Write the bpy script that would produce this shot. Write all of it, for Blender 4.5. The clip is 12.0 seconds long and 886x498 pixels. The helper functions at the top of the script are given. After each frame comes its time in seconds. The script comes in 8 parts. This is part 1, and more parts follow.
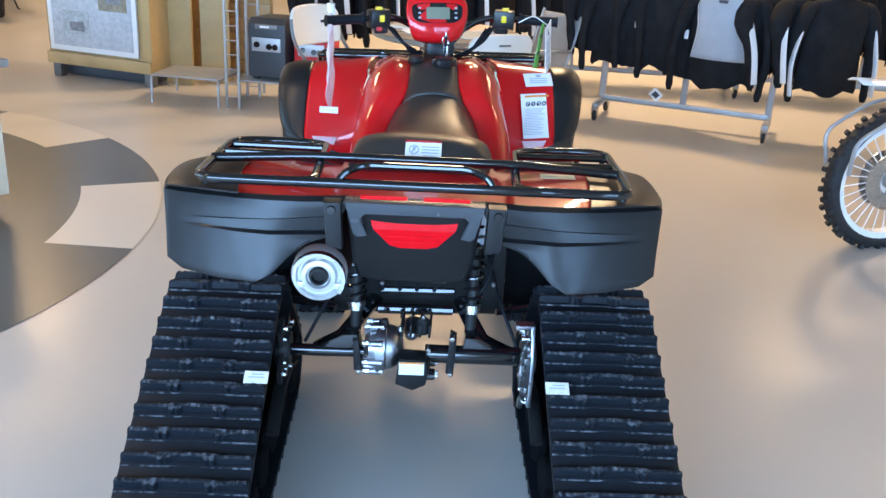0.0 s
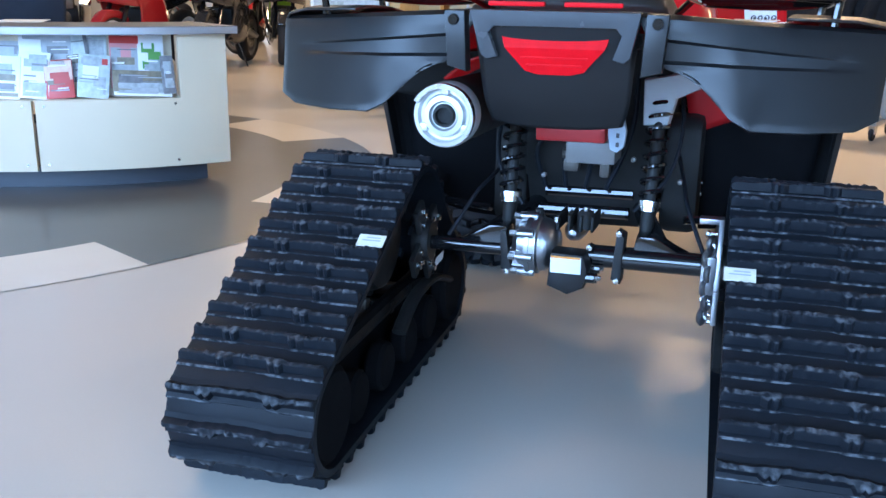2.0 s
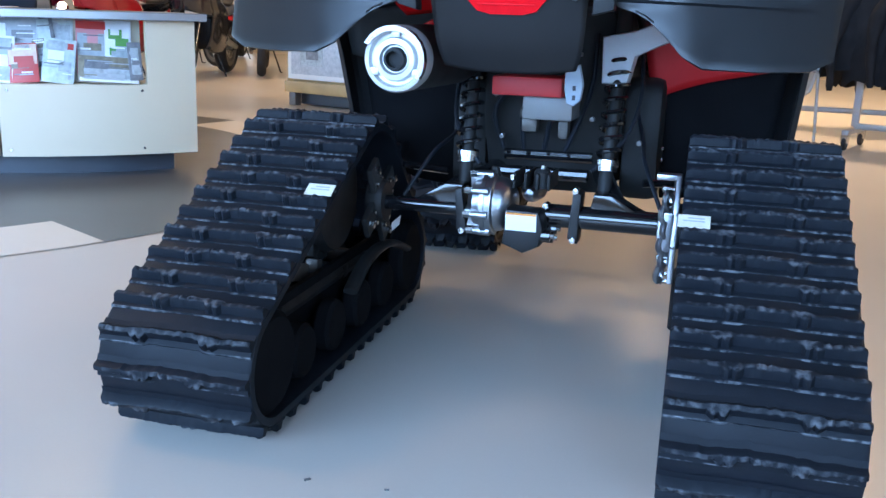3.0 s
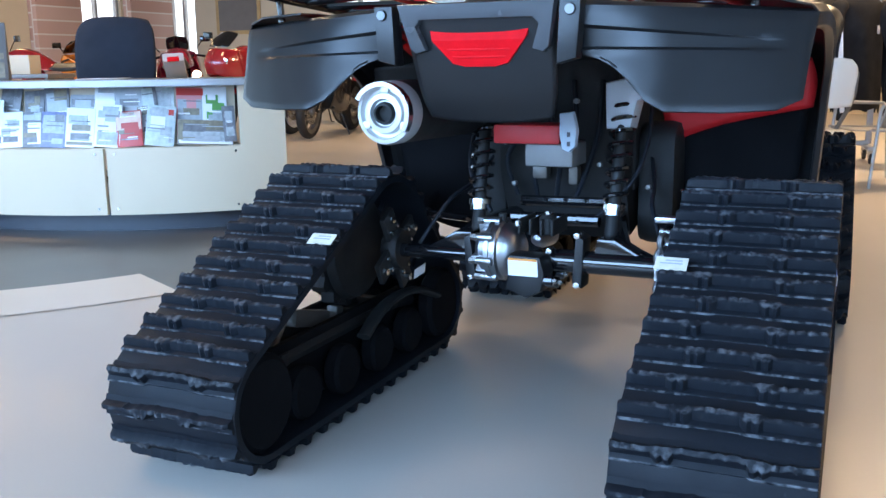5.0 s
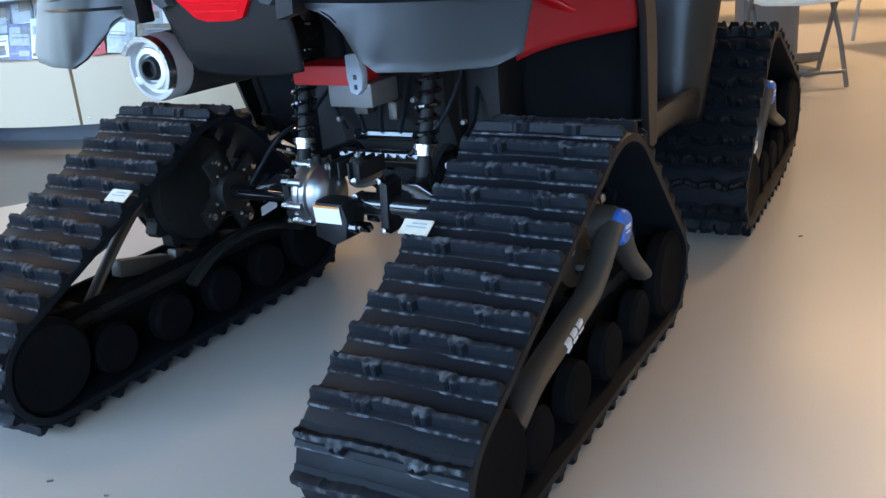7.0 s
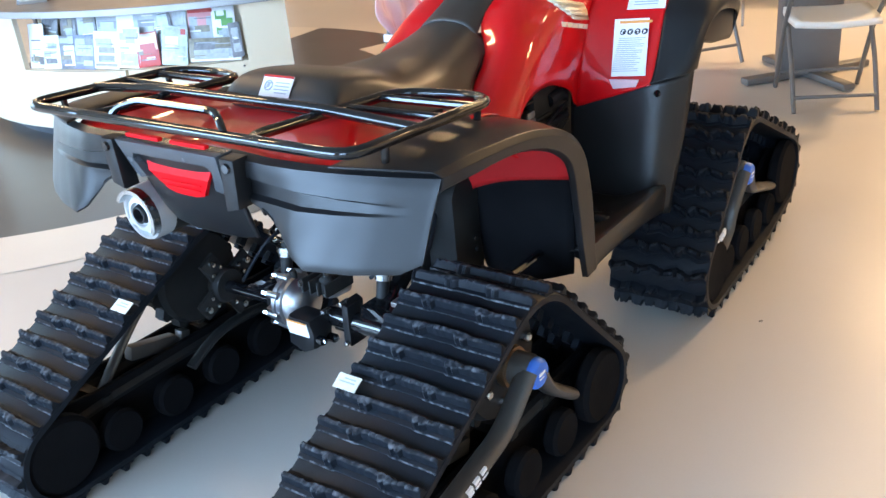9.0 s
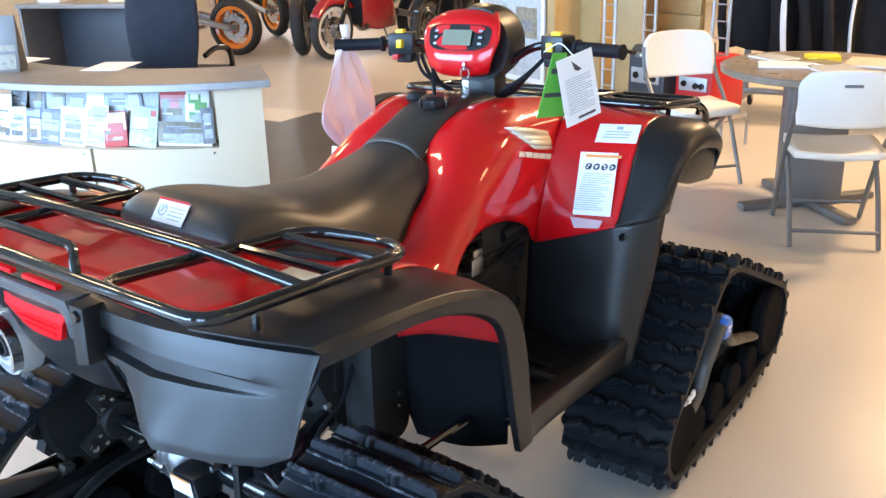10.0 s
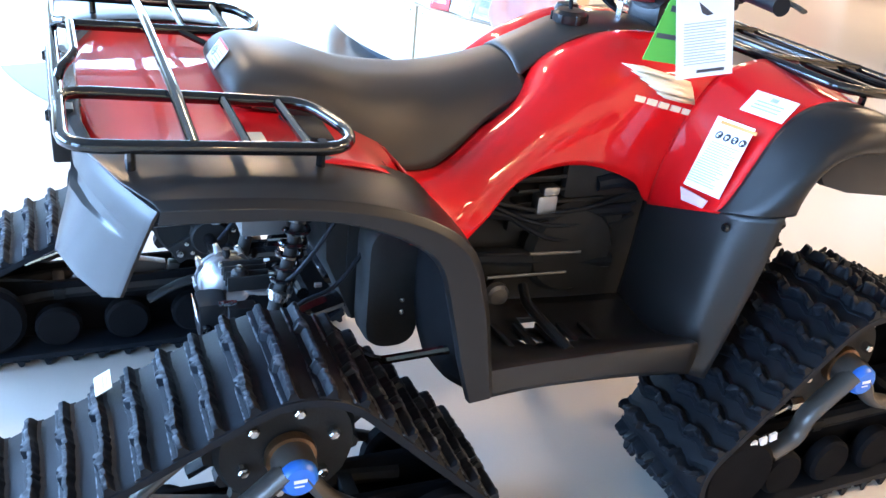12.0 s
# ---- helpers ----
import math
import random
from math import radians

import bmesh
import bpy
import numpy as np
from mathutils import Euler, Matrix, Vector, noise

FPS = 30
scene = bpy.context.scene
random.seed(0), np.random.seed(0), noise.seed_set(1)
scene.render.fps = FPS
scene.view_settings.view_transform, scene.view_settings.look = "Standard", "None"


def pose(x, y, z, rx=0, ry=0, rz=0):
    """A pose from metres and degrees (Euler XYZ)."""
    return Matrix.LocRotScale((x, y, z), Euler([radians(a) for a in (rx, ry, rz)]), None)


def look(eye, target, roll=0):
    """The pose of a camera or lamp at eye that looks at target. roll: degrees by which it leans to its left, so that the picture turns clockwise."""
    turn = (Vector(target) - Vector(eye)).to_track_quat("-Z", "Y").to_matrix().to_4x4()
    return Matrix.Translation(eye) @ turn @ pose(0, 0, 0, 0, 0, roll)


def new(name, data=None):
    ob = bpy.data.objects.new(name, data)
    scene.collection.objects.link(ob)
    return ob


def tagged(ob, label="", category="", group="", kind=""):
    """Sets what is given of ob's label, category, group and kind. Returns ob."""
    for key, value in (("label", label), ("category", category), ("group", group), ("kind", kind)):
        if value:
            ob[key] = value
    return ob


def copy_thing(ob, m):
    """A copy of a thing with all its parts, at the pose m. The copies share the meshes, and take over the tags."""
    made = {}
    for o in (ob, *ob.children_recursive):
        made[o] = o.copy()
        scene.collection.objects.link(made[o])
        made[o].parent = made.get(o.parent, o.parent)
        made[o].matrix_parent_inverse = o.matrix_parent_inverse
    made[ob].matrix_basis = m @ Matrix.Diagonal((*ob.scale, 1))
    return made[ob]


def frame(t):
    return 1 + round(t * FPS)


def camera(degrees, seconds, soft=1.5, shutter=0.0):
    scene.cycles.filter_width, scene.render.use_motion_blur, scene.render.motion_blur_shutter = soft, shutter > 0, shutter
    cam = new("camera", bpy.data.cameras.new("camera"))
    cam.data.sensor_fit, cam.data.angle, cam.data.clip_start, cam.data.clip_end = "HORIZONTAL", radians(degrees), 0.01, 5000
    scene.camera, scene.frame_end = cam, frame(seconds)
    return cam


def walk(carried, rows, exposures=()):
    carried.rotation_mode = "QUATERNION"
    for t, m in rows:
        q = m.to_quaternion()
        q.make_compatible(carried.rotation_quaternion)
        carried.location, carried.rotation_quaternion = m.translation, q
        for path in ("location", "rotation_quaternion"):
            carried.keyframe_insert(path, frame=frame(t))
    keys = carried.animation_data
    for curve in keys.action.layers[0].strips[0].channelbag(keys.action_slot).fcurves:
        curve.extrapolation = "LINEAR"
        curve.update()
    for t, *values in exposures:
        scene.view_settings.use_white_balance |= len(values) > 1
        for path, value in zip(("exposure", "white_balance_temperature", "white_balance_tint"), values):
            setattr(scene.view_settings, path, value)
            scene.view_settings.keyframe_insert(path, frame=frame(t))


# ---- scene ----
cam = camera(50.8, 12.0)
PATH = [
    (0, (-0.006, -2.311, 1.555), (0.063, -0.448, 0.831), 3.2),
    (0.5, (0.192, -2.247, 1.558), (0.174, -0.379, 0.844), 4.3),
    (1, (0.317, -2.218, 1.449), (0.084, -0.356, 0.757), 1.1),
    (1.5, (0.298, -2.113, 1.164), (-0.217, -0.3, 0.495), -1.1),
    (2, (0.285, -2.068, 0.939), (-0.237, -0.217, 0.391), 0.9),
    (2.5, (0.318, -2.057, 0.806), (-0.143, -0.174, 0.311), 2.6),
    (4.5, (0.505, -1.994, 0.754), (-0.219, -0.189, 0.289), -1.4),
    (5, (0.66, -1.99, 0.781), (-0.134, -0.196, 0.394), -0.8),
    (5.5, (0.871, -1.922, 0.711), (-0.051, -0.197, 0.294), -2.4),
    (6, (1.029, -1.85, 0.726), (-0.003, -0.237, 0.149), -3.8),
    (6.5, (1.137, -1.666, 0.811), (0.093, -0.097, 0.141), -3.5),
    (7, (1.195, -1.598, 0.929), (0.226, 0.016, 0.251), -4.8),
    (9, (1.53, -1.448, 1.444), (0.42, -0.011, 0.604), -5.7),
    (9.5, (1.497, -1.277, 1.468), (0.36, 0.222, 0.791), -3.2),
    (10, (1.487, -1.067, 1.471), (0.332, 0.415, 0.784), -1.6),
    (10.5, (1.514, -0.841, 1.471), (0.217, 0.452, 0.668), 0.1),
    (11, (1.586, -0.638, 1.466), (0.181, 0.519, 0.638), -0.0),
    (11.5, (1.678, -0.395, 1.517), (0.195, 0.563, 0.578), 4.1),
    (12, (1.881, -0.332, 1.472), (0.254, 0.401, 0.569), 6.0),
]
EXPOSURES = [(0, 0.08, 6380, 11), (0.5, 0.05, 6300, 11.5), (2, 0.02, 6220, 14), (2.7, 0.06, 6220, 14), (5, -0.02, 6500, 13), (6, -0.02, 6700, 13), (7, -0.20, 7000, 13), (9, 0.46, 7150, 13), (9.5, 0.45, 6980, 13), (10.5, 0.66, 6950, 13), (11, 0.72, 6620, 13), (11.5, 0.94, 6400, 13), (12, 1.18, 6120, 14)]
walk(cam, [(t, look(eye, target, roll)) for t, eye, target, roll in PATH], EXPOSURES)

# ---- world and light ----
world = bpy.data.worlds.new("sky")
scene.world = world
world.use_nodes = True
wn = world.node_tree
wn.nodes.clear()
sky = wn.nodes.new("ShaderNodeTexSky")
sky.sky_type, sky.sun_disc = "NISHITA", False
sky.sun_elevation, sky.sun_rotation = radians(40), radians(200)
wbg = wn.nodes.new("ShaderNodeBackground")
wbg.inputs["Strength"].default_value = 0.12
wout = wn.nodes.new("ShaderNodeOutputWorld")
wn.links.new(sky.outputs[0], wbg.inputs[0])
wn.links.new(wbg.outputs[0], wout.inputs[0])


def area(name, eye, target, sx, sy, watts, colour):
    d = bpy.data.lights.new(name, "AREA")
    d.shape, d.size, d.size_y, d.energy, d.color = "RECTANGLE", sx, sy, watts, colour
    ob = new(name, d)
    ob.matrix_world = look(eye, target)
    return ob


# daylight through the shop front behind, and through the window wall on the west side
area("window_light_south", (-3.4, -5.9, 2.15), (-3.4, 2, 1.4), 8.0, 2.3, 1200, (0.315, 0.57, 0.95))
area("window_light_south", (3.7, -5.9, 1.65), (3.5, -2.5, 0.0), 2.9, 3.1, 330, (0.315, 0.57, 0.95))
area("window_light_west", (-11.7, 0.2, 1.75), (0, 0.5, 0.6), 7.4, 2.9, 340, (0.365, 0.645, 0.95))
# warm ceiling fittings
for lx, ly, w in ((-4.6, 4.25, 22), (-6.2, 1.6, 75), (-10.4, 7.6, 60), (-3.6, -0.8, 55), (0.4, 4.6, 30), (4.8, 4.6, 60), (1.5, 6.1, 260), (5.0, 8.2, 60), (6.6, 0.8, 60), (-5.0, 8.5, 120), (0.2, 8.4, 90)):
    wide = 1.3 if ly > 6 else 0.35
    area("ceiling_light", (lx, ly, 3.92), (lx, ly, 0), 0.6 if w > 250 else 1.2 if w > 30 else 0.3, 0.6 if w > 250 else wide, w, (1.0, 0.70, 0.40))

# ---- mesh tools ----
def part(name, bm, material, parent=None, label="", sharp=35):
    me = bpy.data.meshes.new(name)
    bm.normal_update()
    bm.to_mesh(me)
    bm.free()
    me.materials.append(material)
    for p in me.polygons:
        p.use_smooth = True
    me.set_sharp_from_angle(angle=radians(sharp))
    ob = new(name, me)
    ob.parent = parent
    if label:
        ob["label"] = label
    return ob


def thing(name, label, category, m=None, group="", kind=""):
    ob = new(name)
    ob.empty_display_size = 0.1
    if m is not None:
        ob.matrix_basis = m
    return tagged(ob, label, category, group, kind)


def solid(ob, thick, offset=-1.0):
    md = ob.modifiers.new("thickness", "SOLIDIFY")
    md.thickness, md.offset = thick, offset
    return ob


def B():
    return bmesh.new()


def box(bm, c, s, m=None, bevel=0.0):
    """A box of size s round c, turned by m, with rounded edges."""
    r = bmesh.ops.create_cube(bm, size=1.0)
    vs = r["verts"]
    for v in vs:
        v.co = Vector((v.co.x * s[0], v.co.y * s[1], v.co.z * s[2]))
    if bevel > 0:
        es = list({e for v in vs for e in v.link_edges})
        r = bmesh.ops.bevel(bm, geom=es, offset=bevel, segments=2, affect="EDGES", profile=0.6)
        vs = list({v for f in r["faces"] for v in f.verts} | {v for v in vs if v.is_valid})
    for v in vs:
        v.co = (m @ v.co if m is not None else v.co) + Vector(c)
    return vs


def ring_faces(bm, rings, closed_u=True, closed_v=False, caps=True):
    n = len(rings[0])
    k = len(rings)
    for i in range(k if closed_v else k - 1):
        a, b = rings[i], rings[(i + 1) % k]
        for j in range(n if closed_u else n - 1):
            q = (a[j], a[(j + 1) % n], b[(j + 1) % n], b[j])
            if len(set(q)) > 2:
                bm.faces.new(q)
    if caps and closed_u and not closed_v:
        bm.faces.new(list(reversed(rings[0])))
        bm.faces.new(rings[-1])


def fillet(pts, rad, n=4, closed=False):
    """A line of points with its corners rounded."""
    pts = [Vector(p) for p in pts]
    out = []
    k = len(pts)
    for i, p in enumerate(pts):
        if not closed and i in (0, k - 1):
            out.append(p)
            continue
        a, b = pts[i - 1], pts[(i + 1) % k]
        u, w = (a - p), (b - p)
        d = min(rad, u.length * 0.48, w.length * 0.48)
        s, e = p + u.normalized() * d, p + w.normalized() * d
        for j in range(n + 1):
            t = j / n
            out.append(s * (1 - t) ** 2 + p * 2 * t * (1 - t) + e * t * t)
    return out


def tube(bm, pts, r, seg=10, closed=False, rad=0.0, flat=1.0):
    """A round bar along a line; r may be one radius or one for each point."""
    if rad:
        pts = fillet(pts, rad, 4, closed)
    pts = [Vector(p) for p in pts]
    k = len(pts)
    rr = r if isinstance(r, (list, tuple)) else [r] * k
    d0 = (pts[1] - pts[0]).normalized()
    up = Vector((0, 0, 1)) if abs(d0.z) < 0.9 else Vector((1, 0, 0))
    side = d0.cross(up).normalized()
    rings = []
    for i, p in enumerate(pts):
        if closed:
            d = (pts[(i + 1) % k] - pts[i - 1]).normalized()
        else:
            d = (pts[min(i + 1, k - 1)] - pts[max(i - 1, 0)]).normalized()
        side = (side - d * side.dot(d)).normalized()
        nrm = side.cross(d)
        rings.append([bm.verts.new(p + side * math.cos(a) * rr[i] + nrm * math.sin(a) * rr[i] * flat)
                      for a in (2 * math.pi * j / seg for j in range(seg))])
    ring_faces(bm, rings, True, closed)


def lathe(bm, prof, origin, axis="z", seg=24, flip=1):
    """Turns (radius, height) pairs round an axis through origin."""
    o = Vector(origin)
    rings = []
    for r, h in prof:
        ring = []
        for j in range(seg):
            a = 2 * math.pi * j / seg
            c, s = r * math.cos(a), r * math.sin(a)
            v = {"z": (c, s, h), "x": (h, c, s), "y": (s, h, c)}[axis]
            ring.append(bm.verts.new(o + Vector(v)))
        rings.append(ring)
    ring_faces(bm, rings)


def prism(bm, poly, axis, lo, hi, bevel=0.0):
    """A flat outline drawn out along an axis. poly holds the two other coordinates, in x, y, z order."""
    def at(p, h):
        return {"x": (h, p[0], p[1]), "y": (p[0], h, p[1]), "z": (p[0], p[1], h)}[axis]
    a = [bm.verts.new(at(p, lo)) for p in poly]
    b = [bm.verts.new(at(p, hi)) for p in poly]
    f = [bm.faces.new(a), bm.faces.new(list(reversed(b)))]
    n = len(poly)
    for j in range(n):
        f.append(bm.faces.new((a[j], b[j], b[(j + 1) % n], a[(j + 1) % n])))
    bmesh.ops.recalc_face_normals(bm, faces=f)
    if bevel > 0:
        es = list({e for q in f[:2] for e in q.edges})
        bmesh.ops.bevel(bm, geom=es, offset=bevel, segments=2, affect="EDGES", profile=0.6)


def catmull(ps, n):
    ps = [Vector(p) for p in ps]
    k = len(ps)
    out = []
    for i in range(n + 1):
        t = i / n * (k - 1)
        j = min(int(t), k - 2)
        t -= j
        p0, p1, p2, p3 = ps[max(j - 1, 0)], ps[j], ps[j + 1], ps[min(j + 2, k - 1)]
        out.append(0.5 * (2 * p1 + (p2 - p0) * t + (2 * p0 - 5 * p1 + 4 * p2 - p3) * t * t + (3 * p1 - p0 - 3 * p2 + p3) * t ** 3))
    return out


def patch(bm, rows, nu=6, nv=6, side=1, flip=False, firm=False):
    """A smooth skin through rows of control points; side -1 mirrors it in x; firm keeps the creases between the columns."""
    nr, nc = len(rows), len(rows[0])
    if firm:
        lines = [[Vector(r[min(int(i / nv), nc - 2)]).lerp(Vector(r[min(int(i / nv), nc - 2) + 1]), i / nv - min(int(i / nv), nc - 2)) for i in range((nc - 1) * nv + 1)] for r in rows]
    else:
        lines = [catmull(r, (nc - 1) * nv) for r in rows]
    cols = [catmull(c, (nr - 1) * nu) for c in zip(*lines)]
    grid = [[bm.verts.new((v.x * side, v.y, v.z)) for v in c] for c in cols]
    for i in range(len(grid) - 1):
        for j in range(len(grid[0]) - 1):
            q = (grid[i][j], grid[i + 1][j], grid[i + 1][j + 1], grid[i][j + 1])
            bm.faces.new(q if (side > 0) != flip else tuple(reversed(q)))


def quad(bm, a, b, c, d):
    bm.faces.new([bm.verts.new(p) for p in (a, b, c, d)])


def plate(bm, c, right, up, w, h, t=0.001, nx=1, bow=0.0):
    """A thin sheet round c, spanned by two directions, t thick, bowed outward."""
    c, right = Vector(c), Vector(right).normalized()
    up = Vector(up)
    up = (up - right * up.dot(right)).normalized()
    n = right.cross(up)
    layers = []
    for z in (0, t):
        lay = []
        for i in range(nx + 1):
            u = i / nx - 0.5
            o = c + right * u * w + n * (z + bow * (1 - 4 * u * u))
            lay.append((bm.verts.new(o - up * h / 2), bm.verts.new(o + up * h / 2)))
        layers.append(lay)
    lo, hi = layers
    for i in range(nx):
        bm.faces.new((hi[i][0], hi[i + 1][0], hi[i + 1][1], hi[i][1]))
        bm.faces.new((lo[i][0], lo[i][1], lo[i + 1][1], lo[i + 1][0]))
        bm.faces.new((lo[i][0], lo[i + 1][0], hi[i + 1][0], hi[i][0]))
        bm.faces.new((lo[i][1], hi[i][1], hi[i + 1][1], lo[i + 1][1]))
    bm.faces.new((lo[0][0], hi[0][0], hi[0][1], lo[0][1]))
    bm.faces.new((lo[-1][0], lo[-1][1], hi[-1][1], hi[-1][0]))


def bits(name, material, parent, label, builders):
    """Several small parts of one kind, each a mesh of its own."""
    out = []
    for f in builders:
        bm = B()
        f(bm)
        out.append(part(name, bm, material, parent, label))
    return out

# ---- materials ----
def mat(name, colour, rough=0.5, metal=0.0, vary=0.12, scale=6.0, fine=120.0, bump=0.05, coat=0.0, rvary=0.1, second=None,
        trans=0.0, emit=0.0, island=0.0, spec=0.5, dist=0.002):
    m = bpy.data.materials.new(name)
    m.use_nodes = True
    nt = m.node_tree
    bs = nt.nodes["Principled BSDF"]
    tc = nt.nodes.new("ShaderNodeTexCoord")
    n1 = nt.nodes.new("ShaderNodeTexNoise")
    n1.inputs["Scale"].default_value, n1.inputs["Detail"].default_value = scale, 5
    n2 = nt.nodes.new("ShaderNodeTexNoise")
    n2.inputs["Scale"].default_value, n2.inputs["Detail"].default_value = fine, 3
    for n in (n1, n2):
        nt.links.new(tc.outputs["Object"], n.inputs["Vector"])
    ramp = nt.nodes.new("ShaderNodeMix")
    ramp.data_type = "RGBA"
    c2 = second or tuple(max(0.0, c * (1 - vary * 2)) for c in colour)
    ramp.inputs[6].default_value = (*[min(1, c * (1 + vary * 0.6)) for c in colour], 1)
    ramp.inputs[7].default_value = (*c2, 1)
    mix = nt.nodes.new("ShaderNodeMath")
    mix.operation = "MULTIPLY_ADD"
    mix.inputs[1].default_value = 0.4
    nt.links.new(n2.outputs[0], mix.inputs[0])
    sub = nt.nodes.new("ShaderNodeMath")
    sub.operation = "MULTIPLY_ADD"
    sub.inputs[1].default_value, sub.inputs[2].default_value = 1.15, -0.27
    nt.links.new(n1.outputs[0], sub.inputs[0])
    nt.links.new(sub.outputs[0], mix.inputs[2])
    mix.use_clamp = True
    nt.links.new(mix.outputs[0], ramp.inputs[0])
    out = ramp.outputs[2]
    if island:
        oi = nt.nodes.new("ShaderNodeObjectInfo")
        hs = nt.nodes.new("ShaderNodeHueSaturation")
        mr = nt.nodes.new("ShaderNodeMapRange")
        mr.inputs[3].default_value, mr.inputs[4].default_value = 1 - island, 1 + island
        nt.links.new(oi.outputs["Random"], mr.inputs[0])
        nt.links.new(mr.outputs[0], hs.inputs["Value"])
        nt.links.new(out, hs.inputs["Color"])
        out = hs.outputs[0]
    nt.links.new(out, bs.inputs["Base Color"])
    rm = nt.nodes.new("ShaderNodeMapRange")
    rm.inputs[3].default_value, rm.inputs[4].default_value = max(0.02, rough - rvary), min(1, rough + rvary)
    nt.links.new(n1.outputs[0], rm.inputs[0])
    nt.links.new(rm.outputs[0], bs.inputs["Roughness"])
    bs.inputs["Metallic"].default_value = metal
    bs.inputs["Specular IOR Level"].default_value = spec
    if coat:
        bs.inputs["Coat Weight"].default_value, bs.inputs["Coat Roughness"].default_value = coat, 0.04
    if trans:
        bs.inputs["Transmission Weight"].default_value = trans
    if emit:
        nt.links.new(out, bs.inputs["Emission Color"])
        bs.inputs["Emission Strength"].default_value = emit
    if bump:
        bp = nt.nodes.new("ShaderNodeBump")
        bp.inputs["Strength"].default_value, bp.inputs["Distance"].default_value = bump, dist
        nt.links.new(n2.outputs[0], bp.inputs["Height"])
        nt.links.new(bp.outputs[0], bs.inputs["Normal"])
        if coat:
            nt.links.new(bp.outputs[0], bs.inputs["Coat Normal"])
    return m


M_floor = mat("polished_floor", (0.54, 0.495, 0.44), 0.30, vary=0.05, scale=1.1, fine=160, bump=0.015, rvary=0.03, spec=0.45)
M_floor_dark = mat("dark_floor_inlay", (0.085, 0.083, 0.082), 0.30, vary=0.08, scale=2, fine=120, bump=0.015, rvary=0.03)
M_floor_white = mat("pale_floor_inlay", (0.64, 0.58, 0.50), 0.30, vary=0.04, scale=2, fine=120, bump=0.015, rvary=0.03)
for m in (M_floor, M_floor_dark, M_floor_white):
    fb = m.node_tree.nodes["Principled BSDF"]
    fb.inputs["Coat Weight"].default_value, fb.inputs["Coat Roughness"].default_value = 0.05, 0.14
M_wall = mat("painted_wall", (0.60, 0.52, 0.38), 0.75, vary=0.05, scale=2, fine=180, bump=0.08)
M_ceil = mat("ceiling_paint", (0.24, 0.225, 0.205), 0.85, vary=0.04, scale=3)
M_red = mat("red_plastic_paint", (0.64, 0.005, 0.008), 0.34, vary=0.03, scale=5, fine=13, bump=0.10, coat=1.0, rvary=0.04, dist=0.006, spec=0.15)
M_redm = mat("red_matt_plastic", (0.50, 0.012, 0.014), 0.42, vary=0.06, scale=9, fine=260, bump=0.02)
M_black = mat("textured_black_plastic", (0.0105, 0.0105, 0.0115), 0.34, vary=0.12, scale=7, fine=700, bump=0.12, rvary=0.05, dist=0.0006, spec=0.38)
M_gloss = mat("gloss_black_enamel", (0.007, 0.007, 0.008), 0.10, vary=0.1, scale=30, fine=200, bump=0.01, coat=0.5, rvary=0.03)
M_dark = mat("dark_engine_metal", (0.017, 0.017, 0.017), 0.58, spec=0.28, metal=0.0, vary=0.3, scale=14, fine=200, bump=0.2)
M_shield = mat("smooth_black_plastic", (0.014, 0.014, 0.0145), 0.34, vary=0.12, scale=7, fine=600, bump=0.08, rvary=0.06, dist=0.0006, spec=0.5)
M_wheel = mat("dull_black_wheel", (0.007, 0.007, 0.008), 0.85, vary=0.2, scale=12, fine=200, bump=0.2, spec=0.06)
M_rubber = mat("black_track_rubber", (0.0100, 0.0125, 0.0170), 0.50, vary=0.22, scale=11, fine=260, bump=0.25, rvary=0.1, dist=0.001, spec=0.16)
# the tread bars: the same rubber, crests and lips paled for scuffs and highlights
M_lug = mat("scuffed_highlit_track_rubber", (0.0100, 0.0125, 0.0170), 0.55, vary=0.22, scale=11, fine=260, bump=0.25, rvary=0.1, dist=0.001, spec=0.16)
lt = M_lug.node_tree
l_tc = lt.nodes.new("ShaderNodeTexCoord")
l_sep = lt.nodes.new("ShaderNodeSeparateXYZ")
lt.links.new(l_tc.outputs["Object"], l_sep.inputs[0])
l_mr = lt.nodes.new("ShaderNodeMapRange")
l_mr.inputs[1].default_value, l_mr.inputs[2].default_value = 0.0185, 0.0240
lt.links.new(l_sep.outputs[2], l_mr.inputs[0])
l_no = lt.nodes.new("ShaderNodeTexNoise")
l_no.inputs["Scale"].default_value, l_no.inputs["Detail"].default_value = 70, 4
l_ge = lt.nodes.new("ShaderNodeNewGeometry")
lt.links.new(l_ge.outputs["Position"], l_no.inputs["Vector"])
l_nr = lt.nodes.new("ShaderNodeMapRange")
l_nr.inputs[1].default_value, l_nr.inputs[2].default_value = 0.42, 0.66
lt.links.new(l_no.outputs[0], l_nr.inputs[0])
l_mu = lt.nodes.new("ShaderNodeMath")
l_mu.operation = "MULTIPLY"
lt.links.new(l_mr.outputs[0], l_mu.inputs[0])
lt.links.new(l_nr.outputs[0], l_mu.inputs[1])
# highlight painted along the low lip in the same pale grey as the scuffs
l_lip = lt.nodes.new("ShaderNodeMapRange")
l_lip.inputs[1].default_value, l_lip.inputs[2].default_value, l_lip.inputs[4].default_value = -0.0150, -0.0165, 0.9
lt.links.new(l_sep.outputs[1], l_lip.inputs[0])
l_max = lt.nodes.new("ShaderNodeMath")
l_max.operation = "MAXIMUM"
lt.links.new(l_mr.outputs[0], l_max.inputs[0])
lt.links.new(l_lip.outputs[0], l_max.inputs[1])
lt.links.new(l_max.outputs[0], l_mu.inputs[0])
